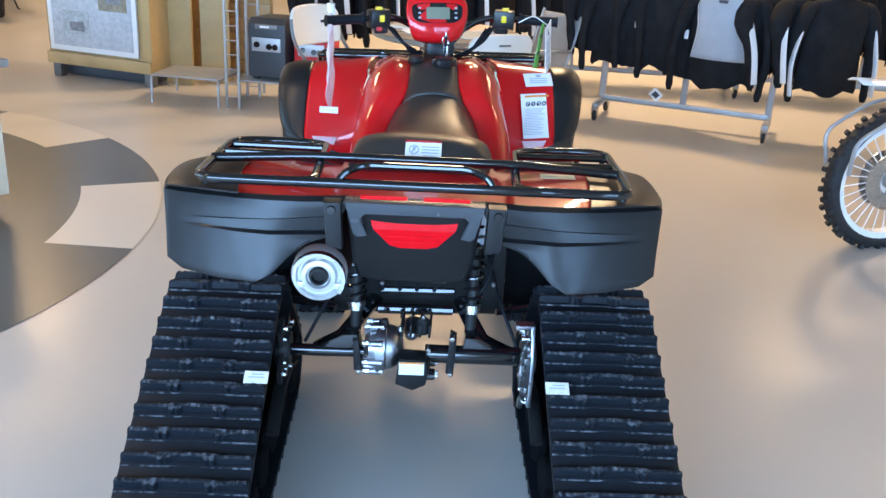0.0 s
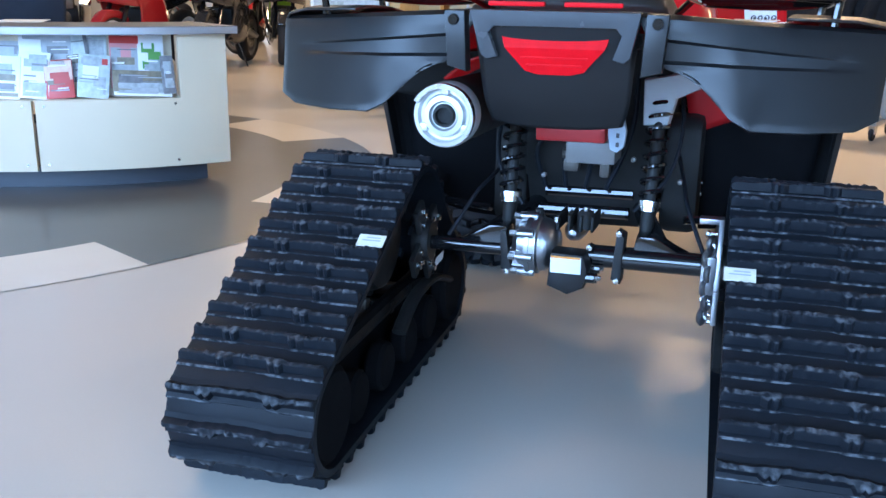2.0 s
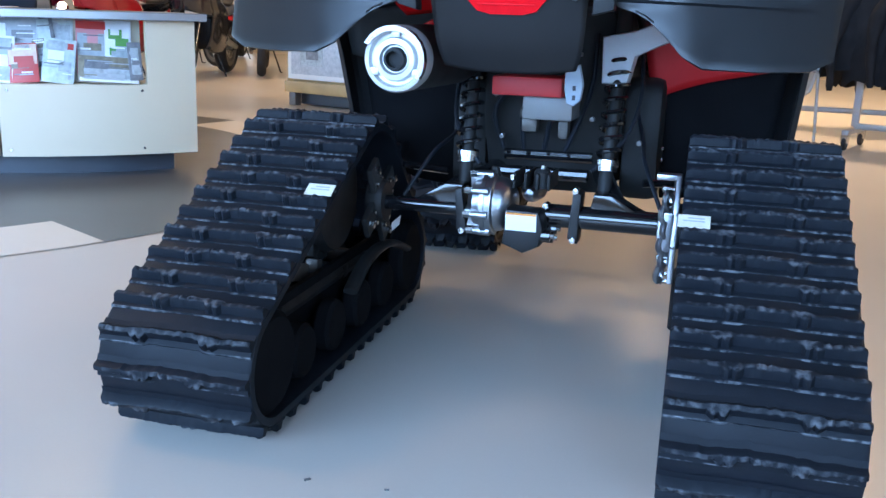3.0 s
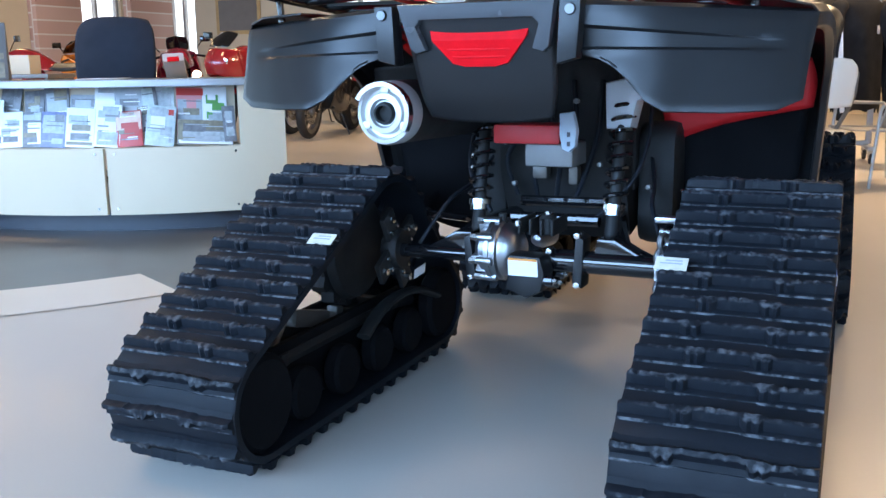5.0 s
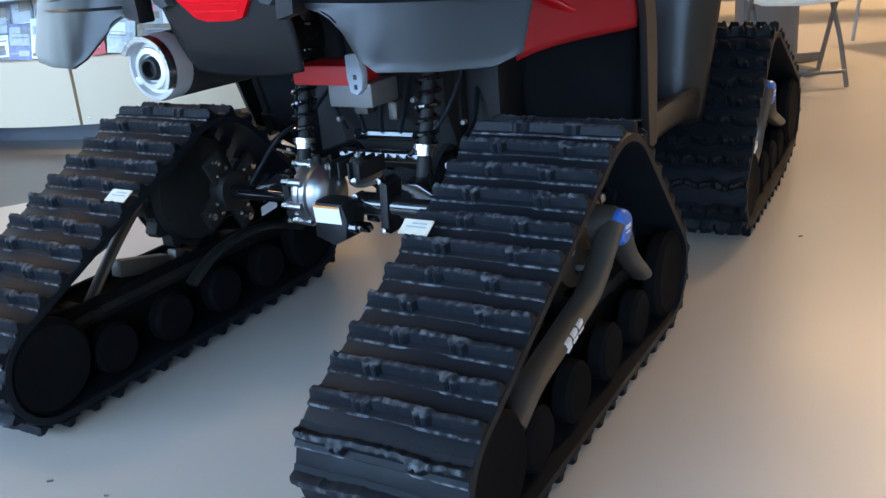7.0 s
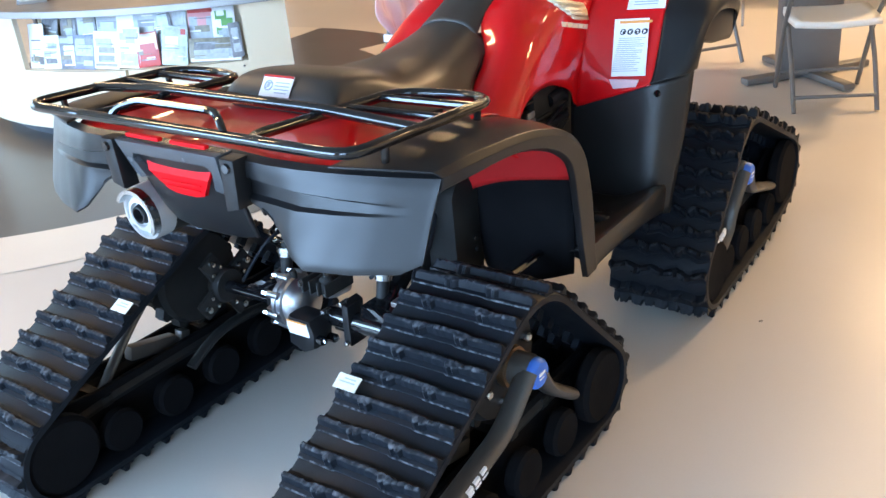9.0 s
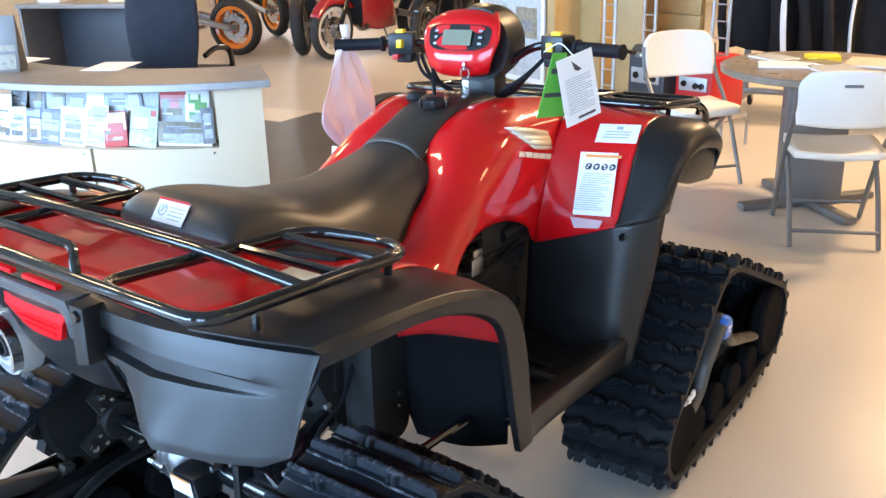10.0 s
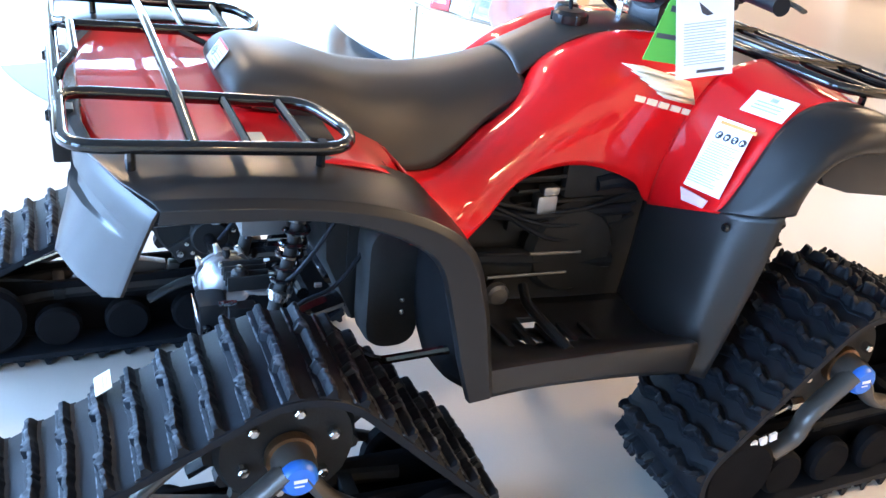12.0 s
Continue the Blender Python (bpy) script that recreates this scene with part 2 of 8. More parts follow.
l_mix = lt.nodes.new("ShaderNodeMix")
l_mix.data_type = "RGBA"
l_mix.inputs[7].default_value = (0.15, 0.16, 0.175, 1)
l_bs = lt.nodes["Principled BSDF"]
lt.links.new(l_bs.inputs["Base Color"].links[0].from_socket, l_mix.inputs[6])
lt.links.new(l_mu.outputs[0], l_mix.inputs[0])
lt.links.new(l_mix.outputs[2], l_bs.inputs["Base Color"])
M_seat = mat("black_vinyl", (0.036, 0.031, 0.027), 0.40, vary=0.10, scale=4, fine=900, bump=0.16, rvary=0.05, dist=0.0006)
M_alu = mat("cast_aluminium", (0.46, 0.47, 0.49), 0.34, metal=1.0, vary=0.16, scale=18, fine=400, bump=0.15, rvary=0.1)
M_steel = mat("zinc_plated_steel", (0.66, 0.66, 0.66), 0.25, metal=1.0, vary=0.2, scale=25, fine=300, bump=0.05)
M_bronze = mat("worn_bronze", (0.30, 0.17, 0.09), 0.34, metal=0.9, vary=0.25, scale=40, fine=300, bump=0.06)
M_frame = mat("bronze_grey_frame_paint", (0.105, 0.095, 0.085), 0.42, metal=0.5, vary=0.14, scale=12, fine=300, bump=0.05)
M_label = mat("white_label_film", (0.82, 0.82, 0.82), 0.35, vary=0.02, scale=20, bump=0.0)
M_ink = mat("grey_print", (0.38, 0.42, 0.48), 0.5, vary=0.05, scale=30, bump=0.0)
M_inkd = mat("dark_print", (0.05, 0.05, 0.06), 0.5, vary=0.05, scale=30, bump=0.0)
M_orange = mat("orange_print", (0.80, 0.30, 0.06), 0.45, vary=0.04, scale=30, bump=0.0)
M_lens = mat("red_lens", (0.78, 0.004, 0.010), 0.42, vary=0.10, scale=40, fine=220, bump=0.35, rvary=0.05, spec=0.12)
M_blue = mat("blue_cap_plastic", (0.03, 0.16, 0.62), 0.35, vary=0.05, scale=30)
M_yellow = mat("yellow_button", (0.85, 0.62, 0.02), 0.4, vary=0.04, scale=30)
M_green = mat("green_card", (0.10, 0.42, 0.05), 0.5, vary=0.05, scale=20)
M_paper = mat("white_card", (0.80, 0.80, 0.79), 0.6, vary=0.02, scale=10)
M_cream = mat("cream_laminate", (0.70, 0.585, 0.42), 0.42, vary=0.04, scale=2.5, fine=300, bump=0.02)
M_grey = mat("grey_laminate", (0.20, 0.195, 0.19), 0.34, vary=0.08, scale=5, fine=300, bump=0.03)
M_plinth = mat("blue_grey_plinth", (0.050, 0.058, 0.072), 0.40, vary=0.08, scale=5)
M_wood = mat("pale_maple", (0.52, 0.36, 0.16), 0.42, vary=0.16, scale=5, fine=60, bump=0.04)
M_chairw = mat("white_moulded_plastic", (0.76, 0.73, 0.66), 0.42, vary=0.03, scale=4, fine=500, bump=0.06)
M_cgrey = mat("grey_powder_coat", (0.16, 0.155, 0.15), 0.40, metal=0.3, vary=0.08, scale=8)
M_silver = mat("silver_powder_coat", (0.42, 0.42, 0.42), 0.42, metal=0.5, vary=0.08, scale=8)
M_cloth = mat("black_cloth", (0.016, 0.016, 0.018), 0.9, vary=0.3, scale=10, fine=500, bump=0.5, spec=0.2)
M_clothg = mat("pale_grey_cloth", (0.40, 0.42, 0.45), 0.85, vary=0.08, scale=14, fine=500, bump=0.4, spec=0.2)
M_clothw = mat("white_cloth", (0.72, 0.72, 0.72), 0.85, vary=0.04, scale=14, fine=500, bump=0.3, spec=0.2)
M_clothr = mat("red_cloth", (0.42, 0.02, 0.025), 0.85, vary=0.1, scale=14, fine=500, bump=0.3, spec=0.2)
M_office = mat("navy_upholstery", (0.020, 0.026, 0.040), 0.8, vary=0.15, scale=8, fine=600, bump=0.4, spec=0.25)
M_tyre = mat("tyre_rubber", (0.020, 0.020, 0.021), 0.7, vary=0.2, scale=20, fine=200, bump=0.3)
M_redd = mat("red_door_paint", (0.26, 0.045, 0.03), 0.5, vary=0.06, scale=3)

# ---- the showroom ----
def wall_with_openings(name, along, at, thick, lo, hi, height, holes, material, label):
    """A wall along x or y with rectangular holes (from, to, sill, head) cut right through it."""
    bm = B()
    cuts = sorted({lo, hi, *[h for q in holes for h in q[:2]]})
    for a, b in zip(cuts, cuts[1:]):
        spans = [(0.0, height)]
        for h0, h1, s, t in holes:
            if h0 <= a and b <= h1:
                spans = [(0.0, s), (t, height)]
        for z0, z1 in spans:
            if z1 - z0 > 0.01:
                c, sz = (a + b) / 2, b - a
                if along == "x":
                    box(bm, (c, at, (z0 + z1) / 2), (sz, thick, z1 - z0))
                else:
                    box(bm, (at, c, (z0 + z1) / 2), (thick, sz, z1 - z0))
    bmesh.ops.remove_doubles(bm, verts=bm.verts, dist=0.0005)
    return tagged(part(name, bm, material, None), label, "wall", kind="structure")


bm = B()
box(bm, (-2.5, 3.5, -0.1), (19.2, 19.6, 0.2))
floor = tagged(part("floor", bm, M_floor), "polished beige showroom floor with soft reflections", "floor", kind="structure")
bm = B()
box(bm, (-2.5, 3.5, 4.1), (19.2, 19.6, 0.2))
tagged(part("ceiling", bm, M_ceil), "plain dim grey ceiling", "ceiling", kind="structure")

SOUTH = [(-9.4, -6.4, 0.95, 3.3), (-6.2, -3.2, 0.95, 3.3), (-3.0, -0.6, 0.95, 3.3), (-0.4, 0.8, 0.95, 3.3), (2.2, 5.2, 0.06, 3.3)]
WEST = [(-3.6, -1.2, 0.3, 3.2), (-1.0, 1.4, 0.3, 3.2), (1.6, 4.0, 0.3, 3.2), (10.65, 11.75, 0.8, 3.0)]
NORTH = [(-11.75, -11.1, 0.85, 3.0), (-8.0, -7.1, 0.02, 2.4)]
wall_with_openings("wall_south", "x", -6.1, 0.2, -12.0, 7.0, 4.0, SOUTH, M_wall, "painted wall with tall shop windows")
wall_with_openings("wall_west", "y", -11.9, 0.2, -6.0, 13.1, 4.0, WEST, M_wall, "painted wall with tall windows")
wall_with_openings("wall_north", "x", 13.1, 0.2, -11.8, 7.0, 4.0, NORTH, M_wall, "cream painted wall with two windows")
wall_with_openings("wall_east", "y", 6.9, 0.2, -6.0, 13.0, 4.0, [], M_wall, "cream painted wall")
M_glass = bpy.data.materials.new("clear_glass")
M_glass.use_nodes = True
gb = M_glass.node_tree.nodes["Principled BSDF"]
gb.inputs["Transmission Weight"].default_value, gb.inputs["Roughness"].default_value, gb.inputs["IOR"].default_value = 1.0, 0.0, 1.1


def window(name, along, at, h):
    a, b, s, t = h
    ob = thing(name, "tall window with a grey metal frame", "window", None, "", "structure")
    def bx(bm, c, w, z, hh, d):
        box(bm, (c, at, z) if along == "x" else (at, c, z), (w, d, hh) if along == "x" else (d, w, hh), None, 0.004)
    bm = B()
    for c in (a + 0.03, (a + b) / 2, b - 0.03):
        bx(bm, c, 0.06, (s + t) / 2, t - s, 0.09)
    for z in (s + 0.03, t - 0.03, s + (t - s) * 0.72):
        bx(bm, (a + b) / 2, b - a, z, 0.06, 0.08)
    part("window_frame", bm, M_silver, ob)
    bm = B()
    bx(bm, (a + b) / 2, b - a - 0.06, (s + t) / 2, t - s - 0.06, 0.008)
    p = part("pane", bm, M_glass, ob)
    p.visible_shadow = False


for i, h in enumerate(SOUTH):
    window("window_%d" % (i + 1), "x", -6.1, h)
for i, h in enumerate(WEST):
    window("window_%d" % (i + 6), "y", -11.9, h)
for i, h in enumerate(NORTH):
    window("window_%d" % (i + 10), "x", 13.1, h)
# pale daylight outside the far windows
bm = B()
box(bm, (-10.5, 17.0, 2.0), (14.0, 0.1, 8.0))
box(bm, (-16.0, 9.0, 2.0), (0.1, 14.0, 8.0))
M_day = mat("bright_haze", (0.92, 0.96, 1.0), 0.9, vary=0.01, bump=0, emit=2.2)
tagged(part("backdrop", bm, M_day), "bright hazy daylight outside the windows", "backdrop", kind="structure")

# ---- inlaid circle in the floor ----
CX, CY, R0, R1 = -3.554, 1.690, 1.94, 2.335
floor_circle = thing("floor_inlay", "dark grey and pale inlaid circle flush in the floor", "floor inlay", pose(CX, CY, 0), "", "structure")


def sector(bm, r0, r1, a0, a1, z):
    n = max(2, int((a1 - a0) / 2))
    lo, hi = [], []
    for j in range(n + 1):
        a = radians(a0 + (a1 - a0) * j / n)
        lo.append(bm.verts.new((r0 * math.cos(a), r0 * math.sin(a), z)))
        hi.append(bm.verts.new((r1 * math.cos(a), r1 * math.sin(a), z)))
    for j in range(n):
        bm.faces.new((lo[j], hi[j], hi[j + 1], lo[j + 1]))


bm = B()
sector(bm, 0.02, R0, -180, 180, 0.0030)
part("dark_disc", bm, M_floor_dark, floor_circle)
STEP = 24.4
for k in range(-7, 7):
    a = -4.0 + STEP * k
    bm = B()
    sector(bm, R0, R1, a, a + STEP, 0.0030)
    part("inlay_piece", bm, M_floor_white if k % 2 == 0 else M_floor_dark, floor_circle)

# brick piers between the far windows, and a framed picture
M_brick = bpy.data.materials.new("red_brick")
M_brick.use_nodes = True
bt = M_brick.node_tree
tb = bt.nodes.new("ShaderNodeTexBrick")
tb.inputs["Color1"].default_value, tb.inputs["Color2"].default_value, tb.inputs["Mortar"].default_value = (0.44, 0.27, 0.22, 1), (0.55, 0.40, 0.35, 1), (0.62, 0.58, 0.54, 1)
tb.inputs["Scale"].default_value, tb.inputs["Mortar Size"].default_value = 2.2, 0.03
tcb = bt.nodes.new("ShaderNodeTexCoord")
mpb = bt.nodes.new("ShaderNodeMapping")
mpb.inputs["Rotation"].default_value = (radians(90), 0, radians(90))
bt.links.new(tcb.outputs["Object"], mpb.inputs[0])
bt.links.new(mpb.outputs[0], tb.inputs[0])
bt.links.new(tb.outputs[0], bt.nodes["Principled BSDF"].inputs["Base Color"])
bt.nodes["Principled BSDF"].inputs["Roughness"].default_value = 0.85
for i, (y0, y1) in enumerate(((9.6, 10.6), (11.8, 12.95))):
    bm = B()
    box(bm, (-11.70, (y0 + y1) / 2, 1.75), (0.18, y1 - y0, 3.48), None, 0.01)
    tagged(part("brick_pier", bm, M_brick), "red brick pier between the windows", "pier", "brick piers", "structure")
pf = thing("picture_frame", "dark framed picture on the cream wall", "picture", pose(-10.1, 12.99, 1.75))
bm = B()
box(bm, (0, -0.012, 0), (1.0, 0.024, 0.7), None, 0.005)
part("frame", bm, M_wood, pf)
bm = B()
box(bm, (0, -0.027, 0), (0.86, 0.006, 0.56))
part("print", bm, M_cgrey, pf)

# ---- the quad bike on rubber tracks ----
quad_bike = thing("quad_bike", "red and black utility quad bike standing on four black rubber tracks", "quad bike", pose(0, 0, 0))
HUB_Z, PITCH, BELT_W = 0.345, 0.0625, 0.300
TRACK_X = 0.495


def hull_path(circles, step=0.012):
    """The taut line round circles (y, z, r), counter-clockwise, as points with outward normals."""
    k = len(circles)
    norms = []
    for i in range(k):
        (y0, z0, r0), (y1, z1, r1) = circles[i], circles[(i + 1) % k]
        d = Vector((y1 - y0, z1 - z0))
        D = d.length
        d /= D
        s = (r0 - r1) / D
        c = math.sqrt(1 - s * s)
        norms.append(Vector((d.y * c + d.x * s, -d.x * c + d.y * s)))
    pts = []
    for i in range(k):
        y, z, r = circles[i]
        a0 = math.atan2(norms[i - 1].y, norms[i - 1].x)
        a1 = math.atan2(norms[i].y, norms[i].x)
        while a1 < a0:
            a1 += 2 * math.pi
        n = max(4, int(r * (a1 - a0) / step))
        for j in range(n + 1):
            a = a0 + (a1 - a0) * j / n
            pts.append((Vector((y + r * math.cos(a), z + r * math.sin(a))), Vector((math.cos(a), math.sin(a)))))
    return pts


def resample(pts, n):
    ps = [p for p, _ in pts] + [pts[0][0]]
    ns = [q for _, q in pts] + [pts[0][1]]
    acc = [0.0]
    for a, b in zip(ps, ps[1:]):
        acc.append(acc[-1] + (b - a).length)
    out = []
    j = 0
    for i in range(n):
        s = acc[-1] * i / n
        while acc[j + 1] < s:
            j += 1
        t = (s - acc[j]) / max(acc[j + 1] - acc[j], 1e-9)
        out.append((ps[j].lerp(ps[j + 1], t), ns[j].lerp(ns[j + 1], t).normalized()))
    return out, acc[-1]


def lug_mesh(kind, tall=1.0, zig=0.0):
    """One tread bar: a low lip, a hollow rear face, and a crest with rounded knobs between two stout double knuckles;
    zig bends it into a zigzag with notches."""
    rnd = random.Random(4 + kind)
    bm = B()
    hw = BELT_W / 2 - 0.001
    kx = 0.052 if kind == 0 else 0.068
    knobs = [rnd.uniform(0.25, 1.0) for _ in range(40)]
    wander = [rnd.uniform(-0.0016, 0.0016) for _ in range(40)]
    n = 52
    prev = None
    for i in range(n + 1):
        x = -hw + 2 * hw * i / n
        a = abs(abs(x) - kx)
        k = max(0.0, min(1.0, (0.0150 - a) / 0.0045))
        if a < 0.0032:
            k *= 0.35
        end = max(0.0, min(1.0, (hw - abs(x)) / 0.007))
        c = int((x + hw) / 0.0088)
        q = ((x + hw) / 0.0088) % 1.0
        knurl = abs(x) < kx if kind == 0 else abs(x) > kx
        knob = knobs[c] * math.sin(math.pi * q) * (0.0055 if knurl else 0.0026)
        h = (0.0190 + 0.0030 * k + (1 - k) * knob) * (0.78 + 0.22 * end) * tall
        w = wander[c] * (1 - k)
        # the middle stretch is set back a little, or the whole bar zigzags
        o = 0.0032 * max(0.0, min(1.0, (kx - 0.010 - abs(x)) / 0.006))
        if zig:
            z = (x / 0.078 + 0.25 * kind) % 1.0
            o = zig * (4 * abs(z - 0.5) - 1)
            if (z % 0.5) < 0.09:
                h *= 0.45
        lip = -0.0180
        # the face between the knuckles is hollowed, its ends slanting into them
        foot = -0.0150 + 0.0075 * (1 - k)
        f = -0.0105 + 0.0085 * (1 - k) + w
        b = 0.0085 + 0.0020 * k + w
        ring = [bm.verts.new(v) for v in ((x, lip - 0.0012, -0.001), (x, lip, 0.0026), (x, lip + 0.0022, 0.0030), (x, foot, 0.0030), (x, f - 0.0018, h - 0.0050), (x, f, h - 0.0012), (x, f + 0.0026, h), (x, b - 0.002, h - 0.0006), (x, b, h - 0.0030), (x, b + 0.0035, 0.0020), (x, b + 0.014, -0.001))]
        for v in ring:
            v.co.y += o
        m = len(ring)
        if prev:
            for j in range(m):
                bm.faces.new((prev[j], prev[(j + 1) % m], ring[(j + 1) % m], ring[j]))
        else:
            bm.faces.new(ring)
        prev = ring
    bm.faces.new(list(reversed(prev)))
    bmesh.ops.recalc_face_normals(bm, faces=bm.faces)
    me = bpy.data.meshes.new("lug")
    bm.to_mesh(me)
    bm.free()
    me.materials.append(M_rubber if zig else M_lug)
    for p in me.polygons:
        p.use_smooth = True
    me.set_sharp_from_angle(angle=radians(38))
    return me


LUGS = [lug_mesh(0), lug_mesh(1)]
TALL_LUGS = [lug_mesh(0, 1.35, 0.007), lug_mesh(1, 1.35, 0.007)]


def track(cx, side, circles, hub_y, lugs):
    """One track: belt with its lugs, sprocket, frame and road wheels. side: +1 where the outside is +x."""
    pts = hull_path(circles)
    fine, length = resample(pts, 150)
    bm = B()
    rings = []
    hw = BELT_W / 2
    for p, nv in fine:
        ring = []
        for x, o in ((-hw, -0.004), (-hw + 0.006, 0.0), (hw - 0.006, 0.0), (hw, -0.004), (hw, -0.018), (-hw, -0.018)):
            q = p + nv * o
            ring.append(bm.verts.new((cx + x, q.x, q.y)))
        rings.append(ring)
    ring_faces(bm, rings, True, True)
    bmesh.ops.recalc_face_normals(bm, faces=bm.faces)
    belt = part("track_belt", bm, M_rubber, quad_bike, "black rubber track belt with ragged tread bars")
    n = int(length / PITCH / 2) * 2
    at, _ = resample(pts, n)
    for i, (p, nv) in enumerate(at):
        m = Matrix(((1, 0, 0, cx), (0, nv.y, nv.x, p.x), (0, -nv.x, nv.y, p.y), (0, 0, 0, 1)))
        lug = new("lug", lugs[i % 2])
        lug.parent = belt
        lug.matrix_basis = m
    # guide teeth inside the belt
    bm = B()
    for p, nv in at:
        for x in (-0.035, 0.035):
            q = p - nv * 0.032
            box(bm, (cx + x, q.x, q.y), (0.018, 0.022, 0.026), Matrix.Rotation(math.atan2(-nv.x, nv.y), 3, "X"))
    part("guide_teeth", bm, M_rubber, belt)["kind"] = "stuff"
    # sprocket
    bm = B()
    lathe(bm, [(0.02, -0.055), (0.125, -0.05), (0.135, -0.03), (0.05, -0.02), (0.05, 0.02), (0.135, 0.03), (0.125, 0.05), (0.02, 0.055)], (cx, hub_y, HUB_Z), "x", 36)
    sp = part("drive_sprocket", bm, M_dark, quad_bike)
    bm = B()
    star = []
    for j in range(56):
        a = 2 * math.pi * j / 56
        r = 0.152 if j % 4 in (1, 2) else 0.132
        star.append((hub_y + r * math.cos(a), HUB_Z + r * math.sin(a)))
    prism(bm, star, "x", cx - 0.018, cx + 0.018, 0)
    part("sprocket_teeth", bm, M_dark, sp)
    # cross-shaped mounting plate on the inner side
    bm = B()
    xi = cx - side * (0.164 if side > 0 and hub_y == 0.0 else 0.150)
    for j in range(2):
        box(bm, (xi, hub_y, HUB_Z), (0.014, 0.055, 0.21), Matrix.Rotation(radians(28 + 90 * j), 3, "X"), 0.004)
    lathe(bm, [(0.045, -0.02), (0.05, -0.012), (0.05, 0.012), (0.045, 0.02)], (xi, hub_y, HUB_Z), "x", 24)
    if side > 0:
        prism(bm, [(hub_y - 0.050, HUB_Z + 0.118), (hub_y - 0.018, HUB_Z + 0.118), (hub_y + 0.03, HUB_Z + 0.06), (hub_y + 0.03, HUB_Z - 0.06), (hub_y - 0.04, HUB_Z - 0.118), (hub_y - 0.098, HUB_Z - 0.105), (hub_y - 0.104, HUB_Z - 0.02), (hub_y - 0.085, HUB_Z + 0.06)], "x", xi - 0.004, xi + 0.008, 0.003)
        box(bm, (xi - 0.022, hub_y - 0.035, HUB_Z + 0.112), (0.045, 0.034, 0.012), None, 0.003)
        box(bm, (xi - 0.018, hub_y - 0.098, HUB_Z + 0.005), (0.030, 0.010, 0.085), None, 0.004)
        for k in range(6):
            ring = [(xi - 0.016 - 0.006 * (k % 2) + 0.006 * math.cos(b), hub_y - 0.096 + 0.012 * math.cos(b), HUB_Z + 0.074 - 0.032 * k + 0.016 * math.sin(b)) for b in (2 * math.pi * j / 10 for j in range(10))]
            tube(bm, ring, 0.0062, 6, True)
    part("hub_plate", bm, M_alu if side > 0 else M_dark, sp, "pale cast hub plate" if side > 0 else "dark cast hub plate")
    for j in range(4):
        a = radians(28 + 90 * j)
        for b, rad_h, rb, hb in ((a, 0.088, 0.009, 0.011), (a - 0.25, 0.062, 0.006, 0.008), (a + 0.25, 0.062, 0.006, 0.008)):
            bm = B()
            lathe(bm, [(0.0, -hb), (rb, 0.002 - hb), (rb, hb - 0.002), (0.0, hb)], (xi - side * 0.008, hub_y + rad_h * math.cos(b), HUB_Z + rad_h * math.sin(b)), "x", 8)
            part("bolt", bm, M_steel, sp)
    if side > 0:
        for bx, by, bz, bl in ((-0.018, -0.070, 0.090, 0.013), (-0.020, -0.082, 0.052, 0.010), (-0.020, -0.086, -0.052, 0.011), (-0.016, -0.080, -0.088, 0.010), (-0.012, -0.060, -0.110, 0.008)):
            bm = B()
            lathe(bm, [(0.0, -bl), (0.008, 0.002 - bl), (0.008, -0.004), (0.0055, -0.003), (0.0055, bl), (0.0, bl)], (xi + bx, hub_y + by, HUB_Z + bz), "x", 8)
            part("bolt", bm, M_steel, sp)
    # undercarriage
    (yr, zr, rr), (yf, zf, rf) = circles[0], circles[-2]
    bm = B()
    for x in (-0.05, 0.05):
        tube(bm, [(cx + x, yr + 0.04, 0.150), (cx + x, yr + 0.16, 0.165), (cx + x, yf - 0.16, 0.165), (cx + x, yf - 0.04, 0.150)], 0.020, 8, rad=0.05)
    for y in (yr + 0.18, hub_y, yf - 0.16):
        box(bm, (cx, y, 0.165), (0.14, 0.03, 0.03), None, 0.004)
    rail = part("lower_rail", bm, M_dark, quad_bike)
    for x in (-0.055, 0.055):
        bm = B()
        prism(bm, [(yr - 0.05, 0.045), (yf + 0.05, 0.045 + zf - zr), (yf + 0.085, zf + 0.01), (yf + 0.06, zf + 0.06), (yf - 0.06, 0.20), (yr + 0.16, 0.20), (yr + 0.0, zr + 0.085), (yr - 0.085, zr + 0.01)], "x", cx + x - 0.008, cx + x + 0.008, 0.004)
        part("skid_rail", bm, M_wheel, rail)
    for y, r in ((yr, rr - 0.019), (yf, rf - 0.019)):
        for x in (-0.122, 0.122):
            bm = B()
            lathe(bm, [(0.02, -0.02), (r - 0.012, -0.022), (r, -0.012), (r, 0.012), (r - 0.012, 0.022), (0.02, 0.02)], (cx + x, y, zr if y == yr else zf), "x", 28)
            part("idler_wheel", bm, M_wheel, rail)
    nw = 4
    for j in range(nw):
        y = yr + (yf - yr) * (j + 1) / (nw + 1)
        for x in (-0.112, 0.112):
            bm = B()
            lathe(bm, [(0.012, -0.02), (0.05, -0.02), (0.058, -0.012), (0.058, 0.012), (0.05, 0.02), (0.012, 0.02)], (cx + x, y, 0.044 + 0.058), "x", 20)
            part("road_wheel", bm, M_wheel, rail)
    # outer A-frame arm with its hub cap
    xo = cx + side * 0.112
    lo, hi = yr + 0.12, yf - 0.10
    bm = B()
